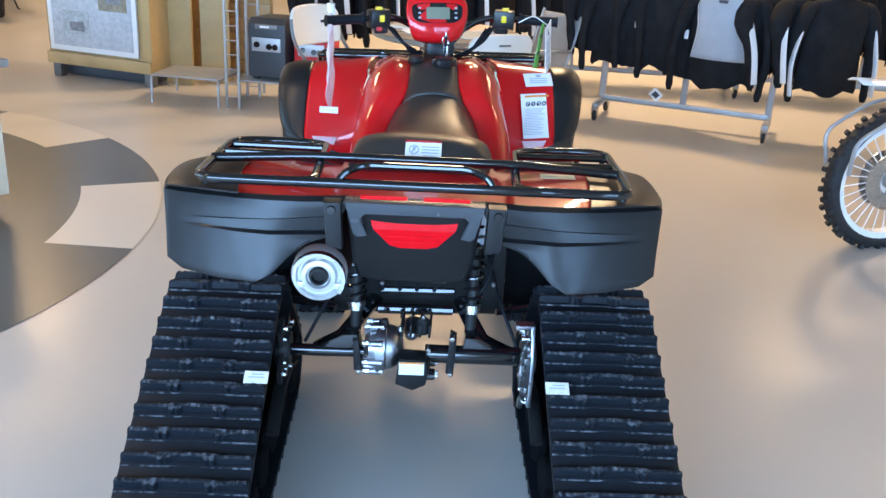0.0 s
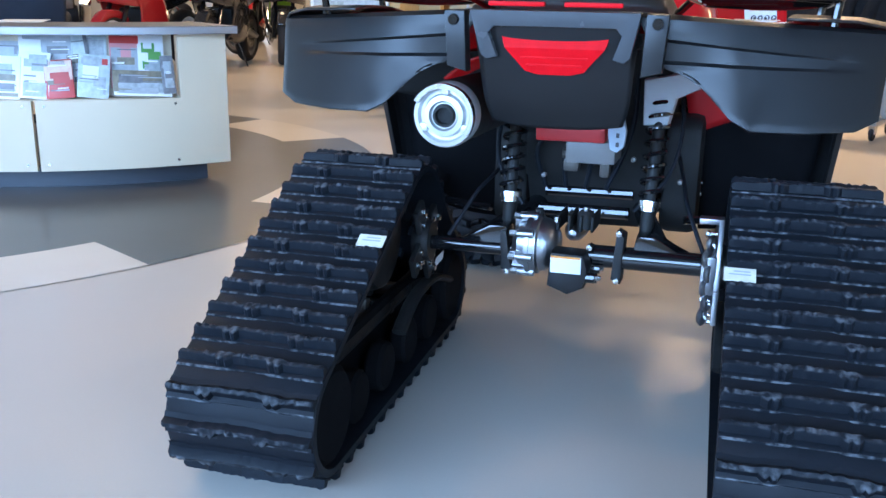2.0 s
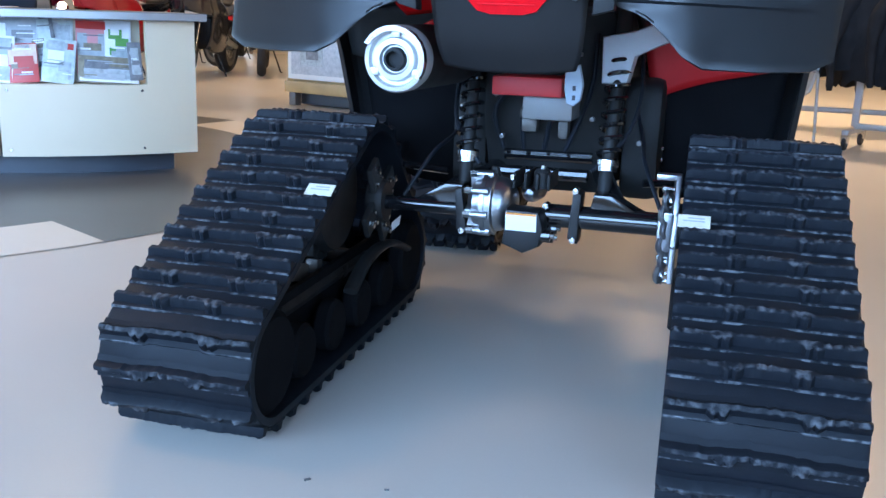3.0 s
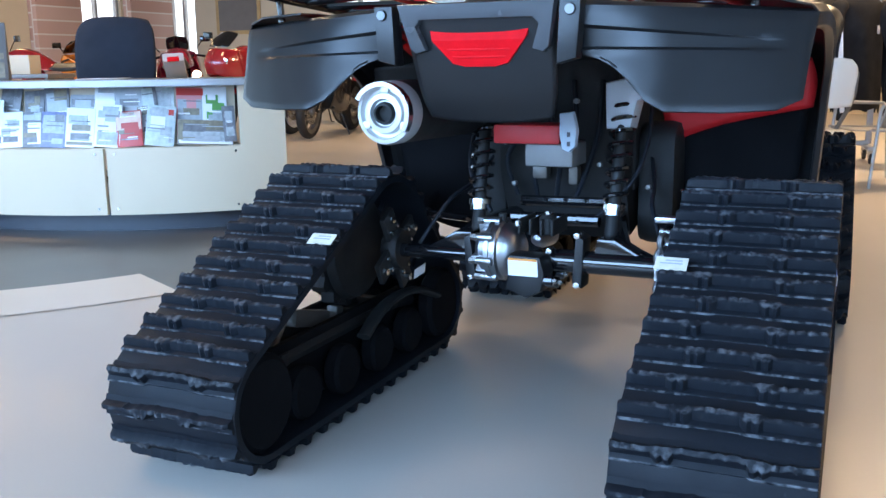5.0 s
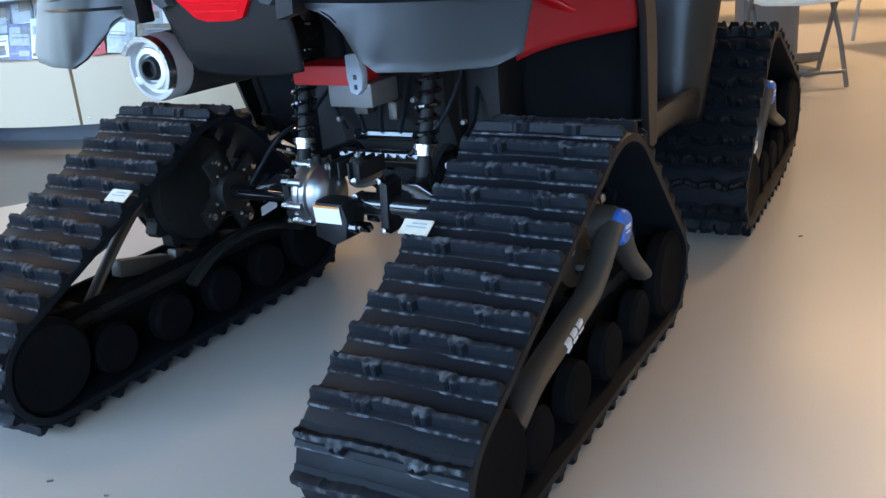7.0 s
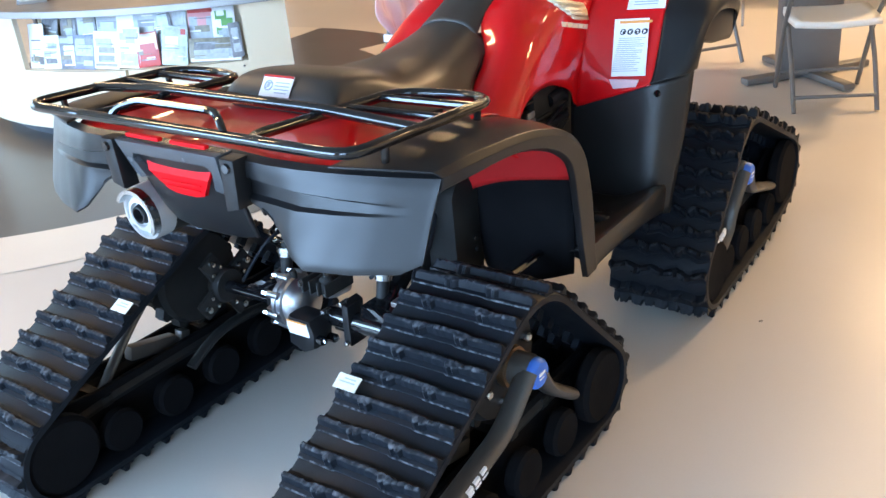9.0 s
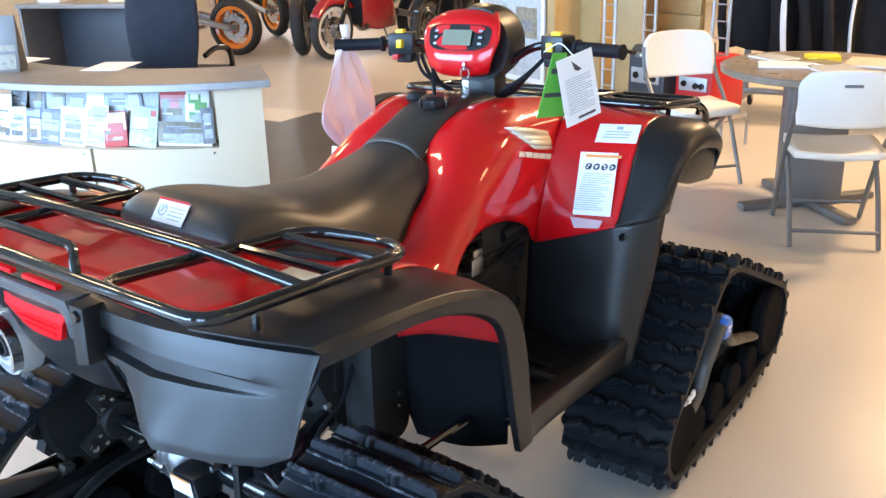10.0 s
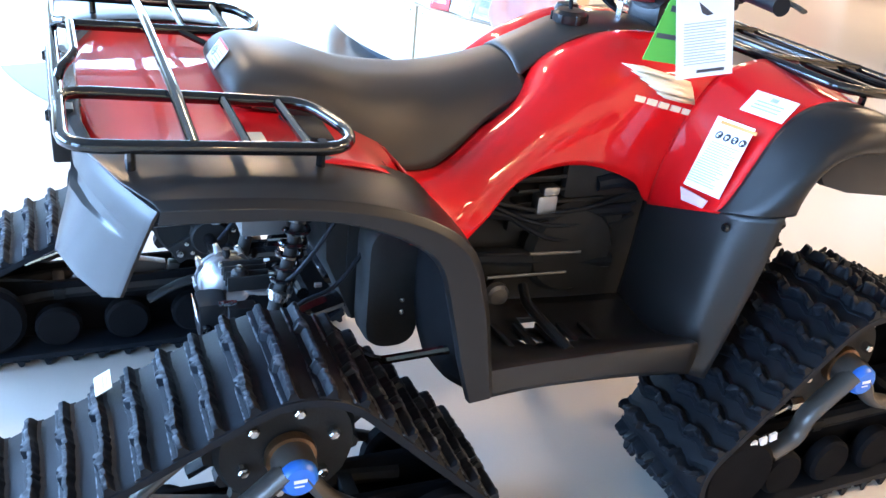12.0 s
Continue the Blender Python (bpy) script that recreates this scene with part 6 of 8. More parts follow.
def leaflet(deg, z, w, h, base, blocks, label, lean=13, r=1.735):
    """A leaflet leaning in the recess; blocks are coloured fields (x, z, width, height, colour) in shares of the cover."""
    a = radians(deg)
    r, w, h = r + 0.055, w * 1.16, h * 1.14
    m = pose(KX + r * math.cos(a), KY + r * math.sin(a), z) @ pose(0, 0, 0, 0, 0, deg + 90) @ pose(0, 0, 0, -lean, random.Random(int(deg * 7) + int(z * 900)).uniform(-7, 7), 0)
    ob = thing("leaflet", label, "leaflet", m, "leaflets in the counter recess")
    bm = B()
    box(bm, (0, 0, h / 2), (w, 0.006, h), None, 0.001)
    part("cover", bm, P[base], ob)
    for x, zz, bw, bh, c in blocks:
        bm = B()
        box(bm, (x * w, -0.0038, h * zz), (w * bw, 0.0016, h * bh))
        part("printed_field", bm, P[c], ob)
    # small pictures and lines of print
    rnd = random.Random(int(deg * 10) + int(z * 1000))
    for k in range(7):
        picture = k < 3
        bw, bh = rnd.uniform(0.30, 0.66), rnd.uniform(0.10, 0.24) if picture else rnd.uniform(0.015, 0.035)
        bm = B()
        box(bm, (w * rnd.uniform(-0.45 + bw / 2, 0.45 - bw / 2), -0.0052, h * rnd.uniform(0.14, 0.86)), (w * bw, 0.0008 + 0.0005 * k, h * bh))
        part("printed_detail", bm, P[rnd.choice(("slate", "pale", "khaki", base, "dark") if picture else ("white", "pale", "dark"))], ob)
    return ob


leaflet(-82.5, 0.480, 0.10, 0.200, "dark", [(0, 0.3, 0.9, 0.5, "pale")], "dark leaflet with a pale photograph", r=1.68)
leaflet(-84.0, 0.420, 0.105, 0.200, "white", [(0, 0.2, 0.8, 0.12, "khaki")], "white leaflet standing in the counter recess")
leaflet(-80.4, 0.420, 0.110, 0.150, "white", [(0, 0.5, 0.7, 0.05, "pale")], "plain white leaflet with faint print")
leaflet(-77.3, 0.475, 0.09, 0.190, "dark", [(0, 0.72, 0.6, 0.3, "khaki")], "dark leaflet with a brown picture", r=1.68)
leaflet(-76.8, 0.420, 0.10, 0.150, "dark", [(0.1, 0.4, 0.6, 0.6, "white"), (0, 0.85, 0.8, 0.15, "pale")], "black and white leaflet with a white figure-like shape")
leaflet(-73.2, 0.482, 0.11, 0.205, "dark", [(0, 0.55, 0.8, 0.6, "pale")], "dark framed leaflet with a grey photograph", r=1.68)
leaflet(-73.4, 0.420, 0.11, 0.150, "navy", [(0, 0.65, 0.85, 0.5, "slate")], "navy leaflet with a slate picture")
leaflet(-69.3, 0.475, 0.11, 0.170, "pale", [(0, 0.8, 0.9, 0.2, "dark")], "pale leaflet with a dark title", r=1.68)
leaflet(-69.2, 0.420, 0.12, 0.165, "white", [(0, 0.62, 0.5, 0.22, "slate"), (0, 0.10, 0.9, 0.08, "khaki")], "white leaflet with a small dark picture")
leaflet(-65.6, 0.480, 0.10, 0.215, "white", [(0, 0.85, 0.7, 0.1, "pale")], "white leaflet with faint print", r=1.68)
leaflet(-65.0, 0.420, 0.105, 0.180, "white", [(0, 0.72, 0.8, 0.25, "pale"), (0, 0.2, 0.8, 0.3, "slate")], "white leaflet with two grey pictures")
leaflet(-61.8, 0.490, 0.115, 0.205, "slate", [(0, 0.6, 0.9, 0.6, "pale")], "slate leaflet with a pale sky picture", r=1.68)
leaflet(-61.4, 0.420, 0.105, 0.150, "red", [(0, 0.72, 0.96, 0.5, "orange"), (0, 0.92, 0.5, 0.1, "white")], "red leaflet with an orange picture")
leaflet(-58.6, 0.490, 0.09, 0.200, "dark", [(0, 0.5, 0.7, 0.8, "teal")], "teal leaflet with dark edges", r=1.68)
leaflet(-57.0, 0.485, 0.10, 0.195, "teal", [(0, 0.7, 0.8, 0.3, "slate")], "plain grey-green leaflet in the recess", r=1.67)
leaflet(-57.2, 0.420, 0.115, 0.170, "teal", [(-0.1, 0.6, 0.5, 0.3, "white"), (0.2, 0.3, 0.4, 0.4, "slate"), (0.3, 0.85, 0.25, 0.14, "red")], "teal leaflet with pale patches and a red spot")
leaflet(-52.5, 0.455, 0.11, 0.215, "pink", [(0, 0.45, 0.9, 0.6, "pale"), (0, 0.9, 0.98, 0.14, "red")], "pale leaflet with a red title band", r=1.69)
leaflet(-48.7, 0.455, 0.10, 0.215, "white", [(-0.1, 0.74, 0.5, 0.18, "green"), (0.15, 0.56, 0.5, 0.22, "green"), (-0.15, 0.42, 0.35, 0.14, "green")], "white leaflet with green leaf shapes", r=1.69)
leaflet(-50.3, 0.420, 0.225, 0.105, "khaki", [(-0.2, 0.6, 0.4, 0.5, "dark"), (0.2, 0.35, 0.45, 0.4, "slate"), (0.0, 0.12, 0.96, 0.14, "white")], "wide khaki booklet with dark pictures", r=1.755)
leaflet(-46.6, 0.435, 0.05, 0.15, "dark", [(0, 0.5, 0.6, 0.7, "slate")], "dark narrow leaflet at the end", r=1.77)
# screw-on stand with magazines, sheets of paper on the worktop
hold = thing("magazine_stand", "clear stand with yellow magazines on the counter", "magazine stand", pose(-3.28, 1.42, 0.735, 0, 0, 42))
bm = B()
prism(bm, [(-0.06, 0.0), (0.07, 0.0), (0.07, 0.02), (0.0, 0.28), (-0.012, 0.28), (-0.05, 0.02)], "x", -0.08, 0.08, 0.003)
part("stand_body", bm, M_cgrey, hold)
for z, c in ((0.05, "khaki"), (0.14, "khaki"), (0.24, "white")):
    bm = B()
    box(bm, (0, -0.052 + z * 0.17, z), (0.13, 0.008, 0.075), Matrix.Rotation(radians(-10), 3, "X"))
    part("magazine", bm, P[c], hold)
for i, (x, y, a) in enumerate(((-3.55, 1.62, 12), (-2.9, 1.78, 30))):
    sheet = thing("paper_sheet", "loose white sheet of paper on the counter", "paper", pose(x, y, 0.7355, 0, 0, a), "papers on the counter")
    bm = B()
    box(bm, (0, 0, 0.001), (0.21, 0.28, 0.002))
    part("sheet", bm, M_paper, sheet)

# ---- office chair behind the counter ----
oc = thing("office_chair", "navy upholstered office chair behind the counter", "chair", pose(-3.62, 2.66, 0, 0, 0, 25))
bm = B()
patch(bm, [[(-0.20, 0.0, 0.55), (-0.12, -0.03, 0.53), (0.0, -0.04, 0.52), (0.12, -0.03, 0.53), (0.20, 0.0, 0.55)],
           [(-0.235, 0.0, 0.75), (-0.13, -0.04, 0.75), (0.0, -0.05, 0.75), (0.13, -0.04, 0.75), (0.235, 0.0, 0.75)],
           [(-0.23, 0.03, 0.98), (-0.13, -0.01, 0.99), (0.0, -0.02, 1.0), (0.13, -0.01, 0.99), (0.23, 0.03, 0.98)],
           [(-0.18, 0.06, 1.06), (-0.12, 0.03, 1.08), (0.0, 0.02, 1.085), (0.12, 0.03, 1.08), (0.18, 0.06, 1.06)]], 4, 4)
solid(part("backrest", bm, M_office, oc), 0.07, 0)
bm = B()
box(bm, (0, 0.27, 0.45), (0.50, 0.48, 0.09), None, 0.035)
part("seat", bm, M_office, oc)
bm = B()
tube(bm, [(0, 0.25, 0.06), (0, 0.25, 0.42)], 0.03, 12)
part("column", bm, M_gloss, oc)
for k in range(5):
    a = 2 * math.pi * k / 5
    bm = B()
    tube(bm, [(0, 0.25, 0.09), (0.28 * math.cos(a), 0.25 + 0.28 * math.sin(a), 0.065)], [0.028, 0.018], 8)
    leg = part("leg", bm, M_gloss, oc)
    bm = B()
    lathe(bm, [(0.0, -0.02), (0.028, -0.018), (0.028, 0.018), (0.0, 0.02)], (0.28 * math.cos(a), 0.25 + 0.28 * math.sin(a), 0.029), "x", 14)
    part("castor", bm, M_gloss, leg)
for s in (-1, 1):
    bm = B()
    tube(bm, [(s * 0.25, 0.36, 0.44), (s * 0.29, 0.34, 0.52), (s * 0.29, 0.30, 0.64), (s * 0.28, 0.10, 0.66), (s * 0.25, 0.02, 0.62)], 0.018, 10, rad=0.05)
    part("armrest", bm, M_gloss, oc)

# ---- desk deeper behind the counter ----
desk = thing("back_desk", "grey desk with a dark open front behind the counter", "desk", pose(-6.35, 4.0, 0, 0, 0, 24))
for nm, c, sz, mm in (("desk_top", (0, 0, 0.735), (1.35, 0.62, 0.035), M_grey), ("side_panel", (-0.65, 0, 0.358), (0.03, 0.58, 0.716), M_cgrey), ("side_panel", (0.65, 0, 0.358), (0.03, 0.58, 0.716), M_cgrey), ("back_panel", (0, 0.26, 0.40), (1.26, 0.02, 0.60), M_plinth)):
    bm = B()
    box(bm, c, sz, None, 0.004)
    part(nm, bm, mm, desk)
for x, y, w, h, c, lab in ((-6.75, 3.80, 0.24, 0.20, M_paper, "small white box on the desk"), (-6.05, 4.10, 0.30, 0.16, M_cream, "small cream box on the desk")):
    ob = thing("box", lab, "box", pose(x, y, 0.753, 0, 0, 20), "boxes on the desk")
    bm = B()
    box(bm, (0, 0, h / 2), (w, 0.2, h), None, 0.004)
    part("carton", bm, c, ob)

# ---- motorcycles ----
M_chrome = mat("polished_chrome", (0.72, 0.72, 0.73), 0.12, metal=1.0, vary=0.05, scale=20, bump=0.0, rvary=0.04)
PAINT = {n: mat(n + "_bike_paint", c, 0.2, vary=0.04, scale=8, bump=0.0, coat=0.6, rvary=0.04) for n, c in dict(
    red=(0.36, 0.015, 0.02), orange=(0.75, 0.20, 0.02), white=(0.72, 0.72, 0.72), black=(0.02, 0.02, 0.022), green=(0.25, 0.45, 0.05), blue=(0.03, 0.07, 0.30), wine=(0.22, 0.01, 0.03)).items()}
M_rimw = mat("silver_rim", (0.86, 0.86, 0.86), 0.30, metal=0.1, vary=0.06, scale=14)


def open_ends(bm):
    """Takes the flat caps out of a turned ring and welds its seam."""
    bmesh.ops.delete(bm, geom=[f for f in bm.faces if len(f.verts) > 4], context="FACES_ONLY")
    bmesh.ops.remove_doubles(bm, verts=bm.verts, dist=0.0004)


def wheel(parent, y, r, w, rim, spokes, z=None):
    z = z or r
    bm = B()
    n = 10
    prof = []
    for k in range(n + 1):
        a = math.pi * k / n
        prof.append((r - w * 0.5 * 0.85 + w * 0.5 * 0.85 * math.sin(a), -w / 2 * math.cos(a)))
    prof += [(r - w * 0.54, w / 2 * 0.8), (r - w * 0.54, -w / 2 * 0.8)]
    prof = [prof[-1]] + prof[:-1] + [prof[-1]]
    lathe(bm, prof, (0, y, z), "x", 40)
    open_ends(bm)
    bmesh.ops.recalc_face_normals(bm, faces=bm.faces)
    t = part("tyre", bm, M_tyre, parent)
    bm = B()
    ri = r - w * 0.52
    k_in = 0.045 if spokes < 12 else 0.030
    lathe(bm, [(ri - k_in, -w * 0.30), (ri + 0.004, -w * 0.36), (ri + 0.004, w * 0.36), (ri - k_in, w * 0.30), (ri - k_in + 0.004, 0.0), (ri - k_in, -w * 0.30)], (0, y, z), "x", 40)
    open_ends(bm)
    bmesh.ops.recalc_face_normals(bm, faces=bm.faces)
    rm = part("rim", bm, rim, t)
    for k in range(spokes):
        a = 2 * math.pi * k / spokes
        bm = B()
        thick = 0.014 if spokes < 12 else 0.003
        tube(bm, [(0.0, y + 0.035 * math.cos(a), z + 0.035 * math.sin(a)), (0.0, y + (ri - 0.01) * math.cos(a + 0.12), z + (ri - 0.01) * math.sin(a + 0.12))], thick, 8)
        part("spoke", bm, rim, t)
    bm = B()
    lathe(bm, [(0.0, -w * 0.5), (0.032, -w * 0.5), (0.04, -w * 0.3), (0.04, w * 0.3), (0.032, w * 0.5), (0.0, w * 0.5)], (0, y, z), "x", 20)
    part("hub", bm, M_alu, t)
    bm = B()
    for s in (-1, 1):
        lathe(bm, [(0.07, s * w * 0.28 - 0.002), (0.145, s * w * 0.28 - 0.002), (0.145, s * w * 0.28 + 0.002), (0.07, s * w * 0.28 + 0.002), (0.07, s * w * 0.28 - 0.002)], (0, y, z), "x", 30)
    open_ends(bm)
    part("brake_disc", bm, M_steel, t)
    return t


def sport_bike(m, paint, second, rim, label):
    """A road bike, front wheel towards +y."""
    mb = thing("motorcycle", label, "motorcycle", m, "motorcycles on show")
    wheel(mb, 0.70, 0.30, 0.105, rim, 5)
    wheel(mb, -0.70, 0.31, 0.145, rim, 5)
    for s in (-1, 1):
        bm = B()
        tube(bm, [(s * 0.10, 0.70, 0.30), (s * 0.10, 0.45, 0.86)], [0.028, 0.022], 12)
        part("fork_leg", bm, M_gloss, mb)
        bm = B()
        tube(bm, [(s * 0.10, 0.42, 0.90), (s * 0.20, 0.38, 0.93), (s * 0.36, 0.28, 0.90)], 0.014, 10, rad=0.03)
        part("handlebar", bm, M_gloss, mb)
        bm = B()
        tube(bm, [(s * 0.11, -0.70, 0.31), (s * 0.12, -0.20, 0.42)], [0.03, 0.04], 10)
        part("swing_arm", bm, M_alu, mb)
        bm = B()
        tube(bm, [(s * 0.20, 0.44, 0.98), (s * 0.30, 0.42, 1.10)], 0.006, 6)
        box(bm, (s * 0.33, 0.41, 1.11), (0.12, 0.02, 0.07), None, 0.01)
        part("mirror", bm, M_gloss, mb)
    bm = B()
    patch(bm, [[(0.0, 0.98, 0.46), (0.05, 0.97, 0.46), (0.06, 0.96, 0.44)], [(0.0, 0.82, 0.62), (0.055, 0.81, 0.61), (0.065, 0.80, 0.56)], [(0.0, 0.62, 0.64), (0.055, 0.61, 0.63), (0.065, 0.61, 0.56)], [(0.0, 0.42, 0.56), (0.05, 0.42, 0.55), (0.06, 0.43, 0.50)]], 4, 3)
    patch(bm, [[(0.0, 0.98, 0.46), (0.05, 0.97, 0.46), (0.06, 0.96, 0.44)], [(0.0, 0.82, 0.62), (0.055, 0.81, 0.61), (0.065, 0.80, 0.56)], [(0.0, 0.62, 0.64), (0.055, 0.61, 0.63), (0.065, 0.61, 0.56)], [(0.0, 0.42, 0.56), (0.05, 0.42, 0.55), (0.06, 0.43, 0.50)]], 4, 3, -1)
    bmesh.ops.remove_doubles(bm, verts=bm.verts, dist=0.001)
    solid(part("front_mudguard", bm, paint, mb), 0.004)
    for s in (-1, 1):
        bm = B()
        patch(bm, [[(0.0, 0.72, 0.98), (0.10, 0.68, 0.98), (0.17, 0.58, 0.98)], [(0.0, 0.80, 0.84), (0.13, 0.74, 0.84), (0.22, 0.58, 0.84)], [(0.0, 0.74, 0.72), (0.13, 0.68, 0.70), (0.23, 0.50, 0.68)]], 4, 4, s, True)
        patch(bm, [[(0.17, 0.58, 0.98), (0.20, 0.42, 0.96), (0.18, 0.28, 0.90)], [(0.22, 0.58, 0.84), (0.25, 0.38, 0.82), (0.24, 0.10, 0.76)], [(0.23, 0.50, 0.68), (0.25, 0.30, 0.60), (0.24, 0.00, 0.56)], [(0.18, 0.42, 0.45), (0.20, 0.20, 0.38), (0.20, -0.10, 0.40)], [(0.10, 0.34, 0.32), (0.13, 0.12, 0.26), (0.14, -0.16, 0.28)]], 4, 4, s)
        solid(part("fairing", bm, paint if s > 0 else paint, mb), 0.006)
        bm = B()
        box(bm, (s * 0.10, 0.735, 0.86), (0.11, 0.03, 0.06), Matrix.Rotation(s * radians(-22), 3, "Z"), 0.012)
        part("headlight", bm, M_chrome, mb)
    bm = B()
    patch(bm, [[(-0.12, 0.66, 1.0), (0.0, 0.70, 1.0), (0.12, 0.66, 1.0)], [(-0.13, 0.56, 1.08), (0.0, 0.60, 1.09), (0.13, 0.56, 1.08)], [(-0.11, 0.46, 1.14), (0.0, 0.50, 1.16), (0.11, 0.46, 1.14)]], 4, 4)
    solid(part("windscreen", bm, M_gloss, mb), 0.004)
    bm = B()
    patch(bm, [[(-0.10, 0.34, 0.90), (-0.06, 0.34, 0.95), (0.0, 0.34, 0.97), (0.06, 0.34, 0.95), (0.10, 0.34, 0.90)],
               [(-0.17, 0.20, 0.84), (-0.11, 0.20, 0.98), (0.0, 0.20, 1.01), (0.11, 0.20, 0.98), (0.17, 0.20, 0.84)],
               [(-0.17, 0.02, 0.80), (-0.11, 0.02, 0.93), (0.0, 0.02, 0.96), (0.11, 0.02, 0.93), (0.17, 0.02, 0.80)],
               [(-0.12, -0.16, 0.78), (-0.08, -0.16, 0.82), (0.0, -0.16, 0.84), (0.08, -0.16, 0.82), (0.12, -0.16, 0.78)]], 4, 4)
    solid(part("fuel_tank", bm, paint, mb), 0.01)
    bm = B()
    patch(bm, [[(-0.12, -0.14, 0.78), (0.0, -0.14, 0.83), (0.12, -0.14, 0.78)], [(-0.13, -0.40, 0.78), (0.0, -0.40, 0.83), (0.13, -0.40, 0.78)], [(-0.10, -0.62, 0.86), (0.0, -0.62, 0.90), (0.10, -0.62, 0.86)]], 4, 4)
    solid(part("seat", bm, M_seat, mb), 0.03)
    bm = B()
    prism(bm, [(-0.16, 0.72), (-0.60, 0.80), (-0.98, 0.94), (-0.96, 0.86), (-0.60, 0.70), (-0.20, 0.62)], "x", -0.11, 0.11, 0.02)
    part("tail_unit", bm, second, mb)
    bm = B()
    box(bm, (0, -0.97, 0.88), (0.12, 0.03, 0.05), None, 0.008)
    part("tail_light", bm, M_lens, mb)
    bm = B()
    box(bm, (0, 0.10, 0.48), (0.30, 0.46, 0.34), None, 0.04)
    part("engine", bm, M_dark, mb)
    bm = B()
    tube(bm, [(0.13, 0.30, 0.40), (0.14, 0.10, 0.22), (0.17, -0.25, 0.28), (0.19, -0.45, 0.45)], 0.025, 10, rad=0.08)
    part("exhaust_pipe", bm, M_steel, mb)
    bm = B()
    tube(bm, [(0.19, -0.42, 0.42), (0.20, -0.48, 0.47), (0.22, -0.86, 0.70), (0.22, -0.88, 0.71)], [0.03, 0.055, 0.062, 0.045], 14)
    part("silencer", bm, M_chrome, mb)
    bm = B()
    tube(bm, [(-0.12, 0.02, 0.28), (-0.22, -0.02, 0.02), (-0.24, 0.04, 0.012)], 0.010, 8)
    part("side_stand", bm, M_gloss, mb)
    return mb


def bike_at(fx, fy, heading):
    """The pose of a bike with its front wheel over (fx, fy); heading in degrees from +y, counter-clockwise."""
    return pose(fx, fy, 0.0, 0, 0, heading) @ pose(0, -0.70, 0, 0, -3, 0) 


sport_bike(bike_at(-5.50, 6.10, 180), PAINT["red"], PAINT["black"], M_rimw, "red and black sport motorcycle with silver wheels")
sport_bike(bike_at(-7.98, 5.35, 110), PAINT["red"], PAINT["orange"], PAINT["orange"], "red and orange sport motorcycle with orange wheels")
sport_bike(bike_at(-4.88, 6.90, 190), PAINT["black"], PAINT["white"], M_cgrey, "black and white sport motorcycle")
sport_bike(bike_at(-4.50, 7.95, 205), PAINT["black"], PAINT["green"], M_cgrey, "black motorcycle with green details")
sport_bike(bike_at(-6.87, 7.32, 37), PAINT["wine"], PAINT["white"], M_cgrey, "wine red motorcycle with a bright silencer")
sport_bike(bike_at(-5.75, 9.2, 240), PAINT["white"], PAINT["red"], M_cgrey, "white and red sport motorcycle")
sport_bike(bike_at(-8.9, 7.6, 75), PAINT["orange"], PAINT["black"], PAINT["orange"], "orange and black sport motorcycle")
sport_bike(bike_at(-6.2, 10.4, 200), PAINT["red"], PAINT["white"], M_rimw, "red and white sport motorcycle")

# off-road bike beside the clothes rail
db = thing("off_road_motorcycle", "off-road motorcycle with knobbly tyres and wire wheels", "motorcycle", pose(2.29, 1.98, 0, 0, 0, -78))
wheel(db, 0.0, 0.345, 0.10, M_rimw, 28)
wheel(db, 1.40, 0.345, 0.09, M_rimw, 28)
bm = B()
for k in range(44):
    a = 2 * math.pi * k / 44
    for x in ((-0.03, 0.03) if k % 2 else (-0.012, 0.012)):
        box(bm, (x, 0.345 * math.cos(a), 0.345 + 0.345 * math.sin(a)), (0.022, 0.022, 0.022), Matrix.Rotation(a, 3, "X"))
part("knobbly_tread", bm, M_tyre, db)["kind"] = "stuff"
for s in (-1, 1):
    bm = B()
    tube(bm, [(s * 0.08, 0.0, 0.345), (s * 0.08, 0.52, 0.42)], [0.02, 0.03], 10)
    part("swing_arm", bm, M_alu, db)
    bm = B()
    tube(bm, [(s * 0.10, 1.40, 0.345), (s * 0.10, 1.10, 0.98)], 0.025, 10)
    part("fork_leg", bm, M_alu, db)
    bm = B()
    tube(bm, [(s * 0.09, -0.30, 0.40), (s * 0.12, -0.32, 0.56), (s * 0.12, -0.10, 0.70), (s * 0.12, 0.20, 0.74)], 0.010, 8, rad=0.06)
    part("carrier_tube", bm, M_silver, db, "pale tubular carrier")
bm = B()
patch(bm, [[(-0.06, -0.30, 0.82), (0.0, -0.31, 0.84), (0.06, -0.30, 0.82)], [(-0.08, 0.10, 0.80), (0.0, 0.10, 0.83), (0.08, 0.10, 0.80)], [(-0.08, 0.45, 0.82), (0.0, 0.45, 0.85), (0.08, 0.45, 0.82)]], 4, 4)
solid(part("rear_mudguard", bm, PAINT["white"], db), 0.005)
bm = B()
prism(bm, [(-0.05, 0.85), (0.55, 0.86), (0.95, 0.98), (1.02, 0.88), (0.60, 0.76), (0.0, 0.80)], "x", -0.10, 0.10, 0.02)
part("seat_and_tank", bm, PAINT["red"], db)
bm = B()
box(bm, (0, 0.72, 0.52), (0.24, 0.36, 0.36), None, 0.04)
part("engine", bm, M_dark, db)

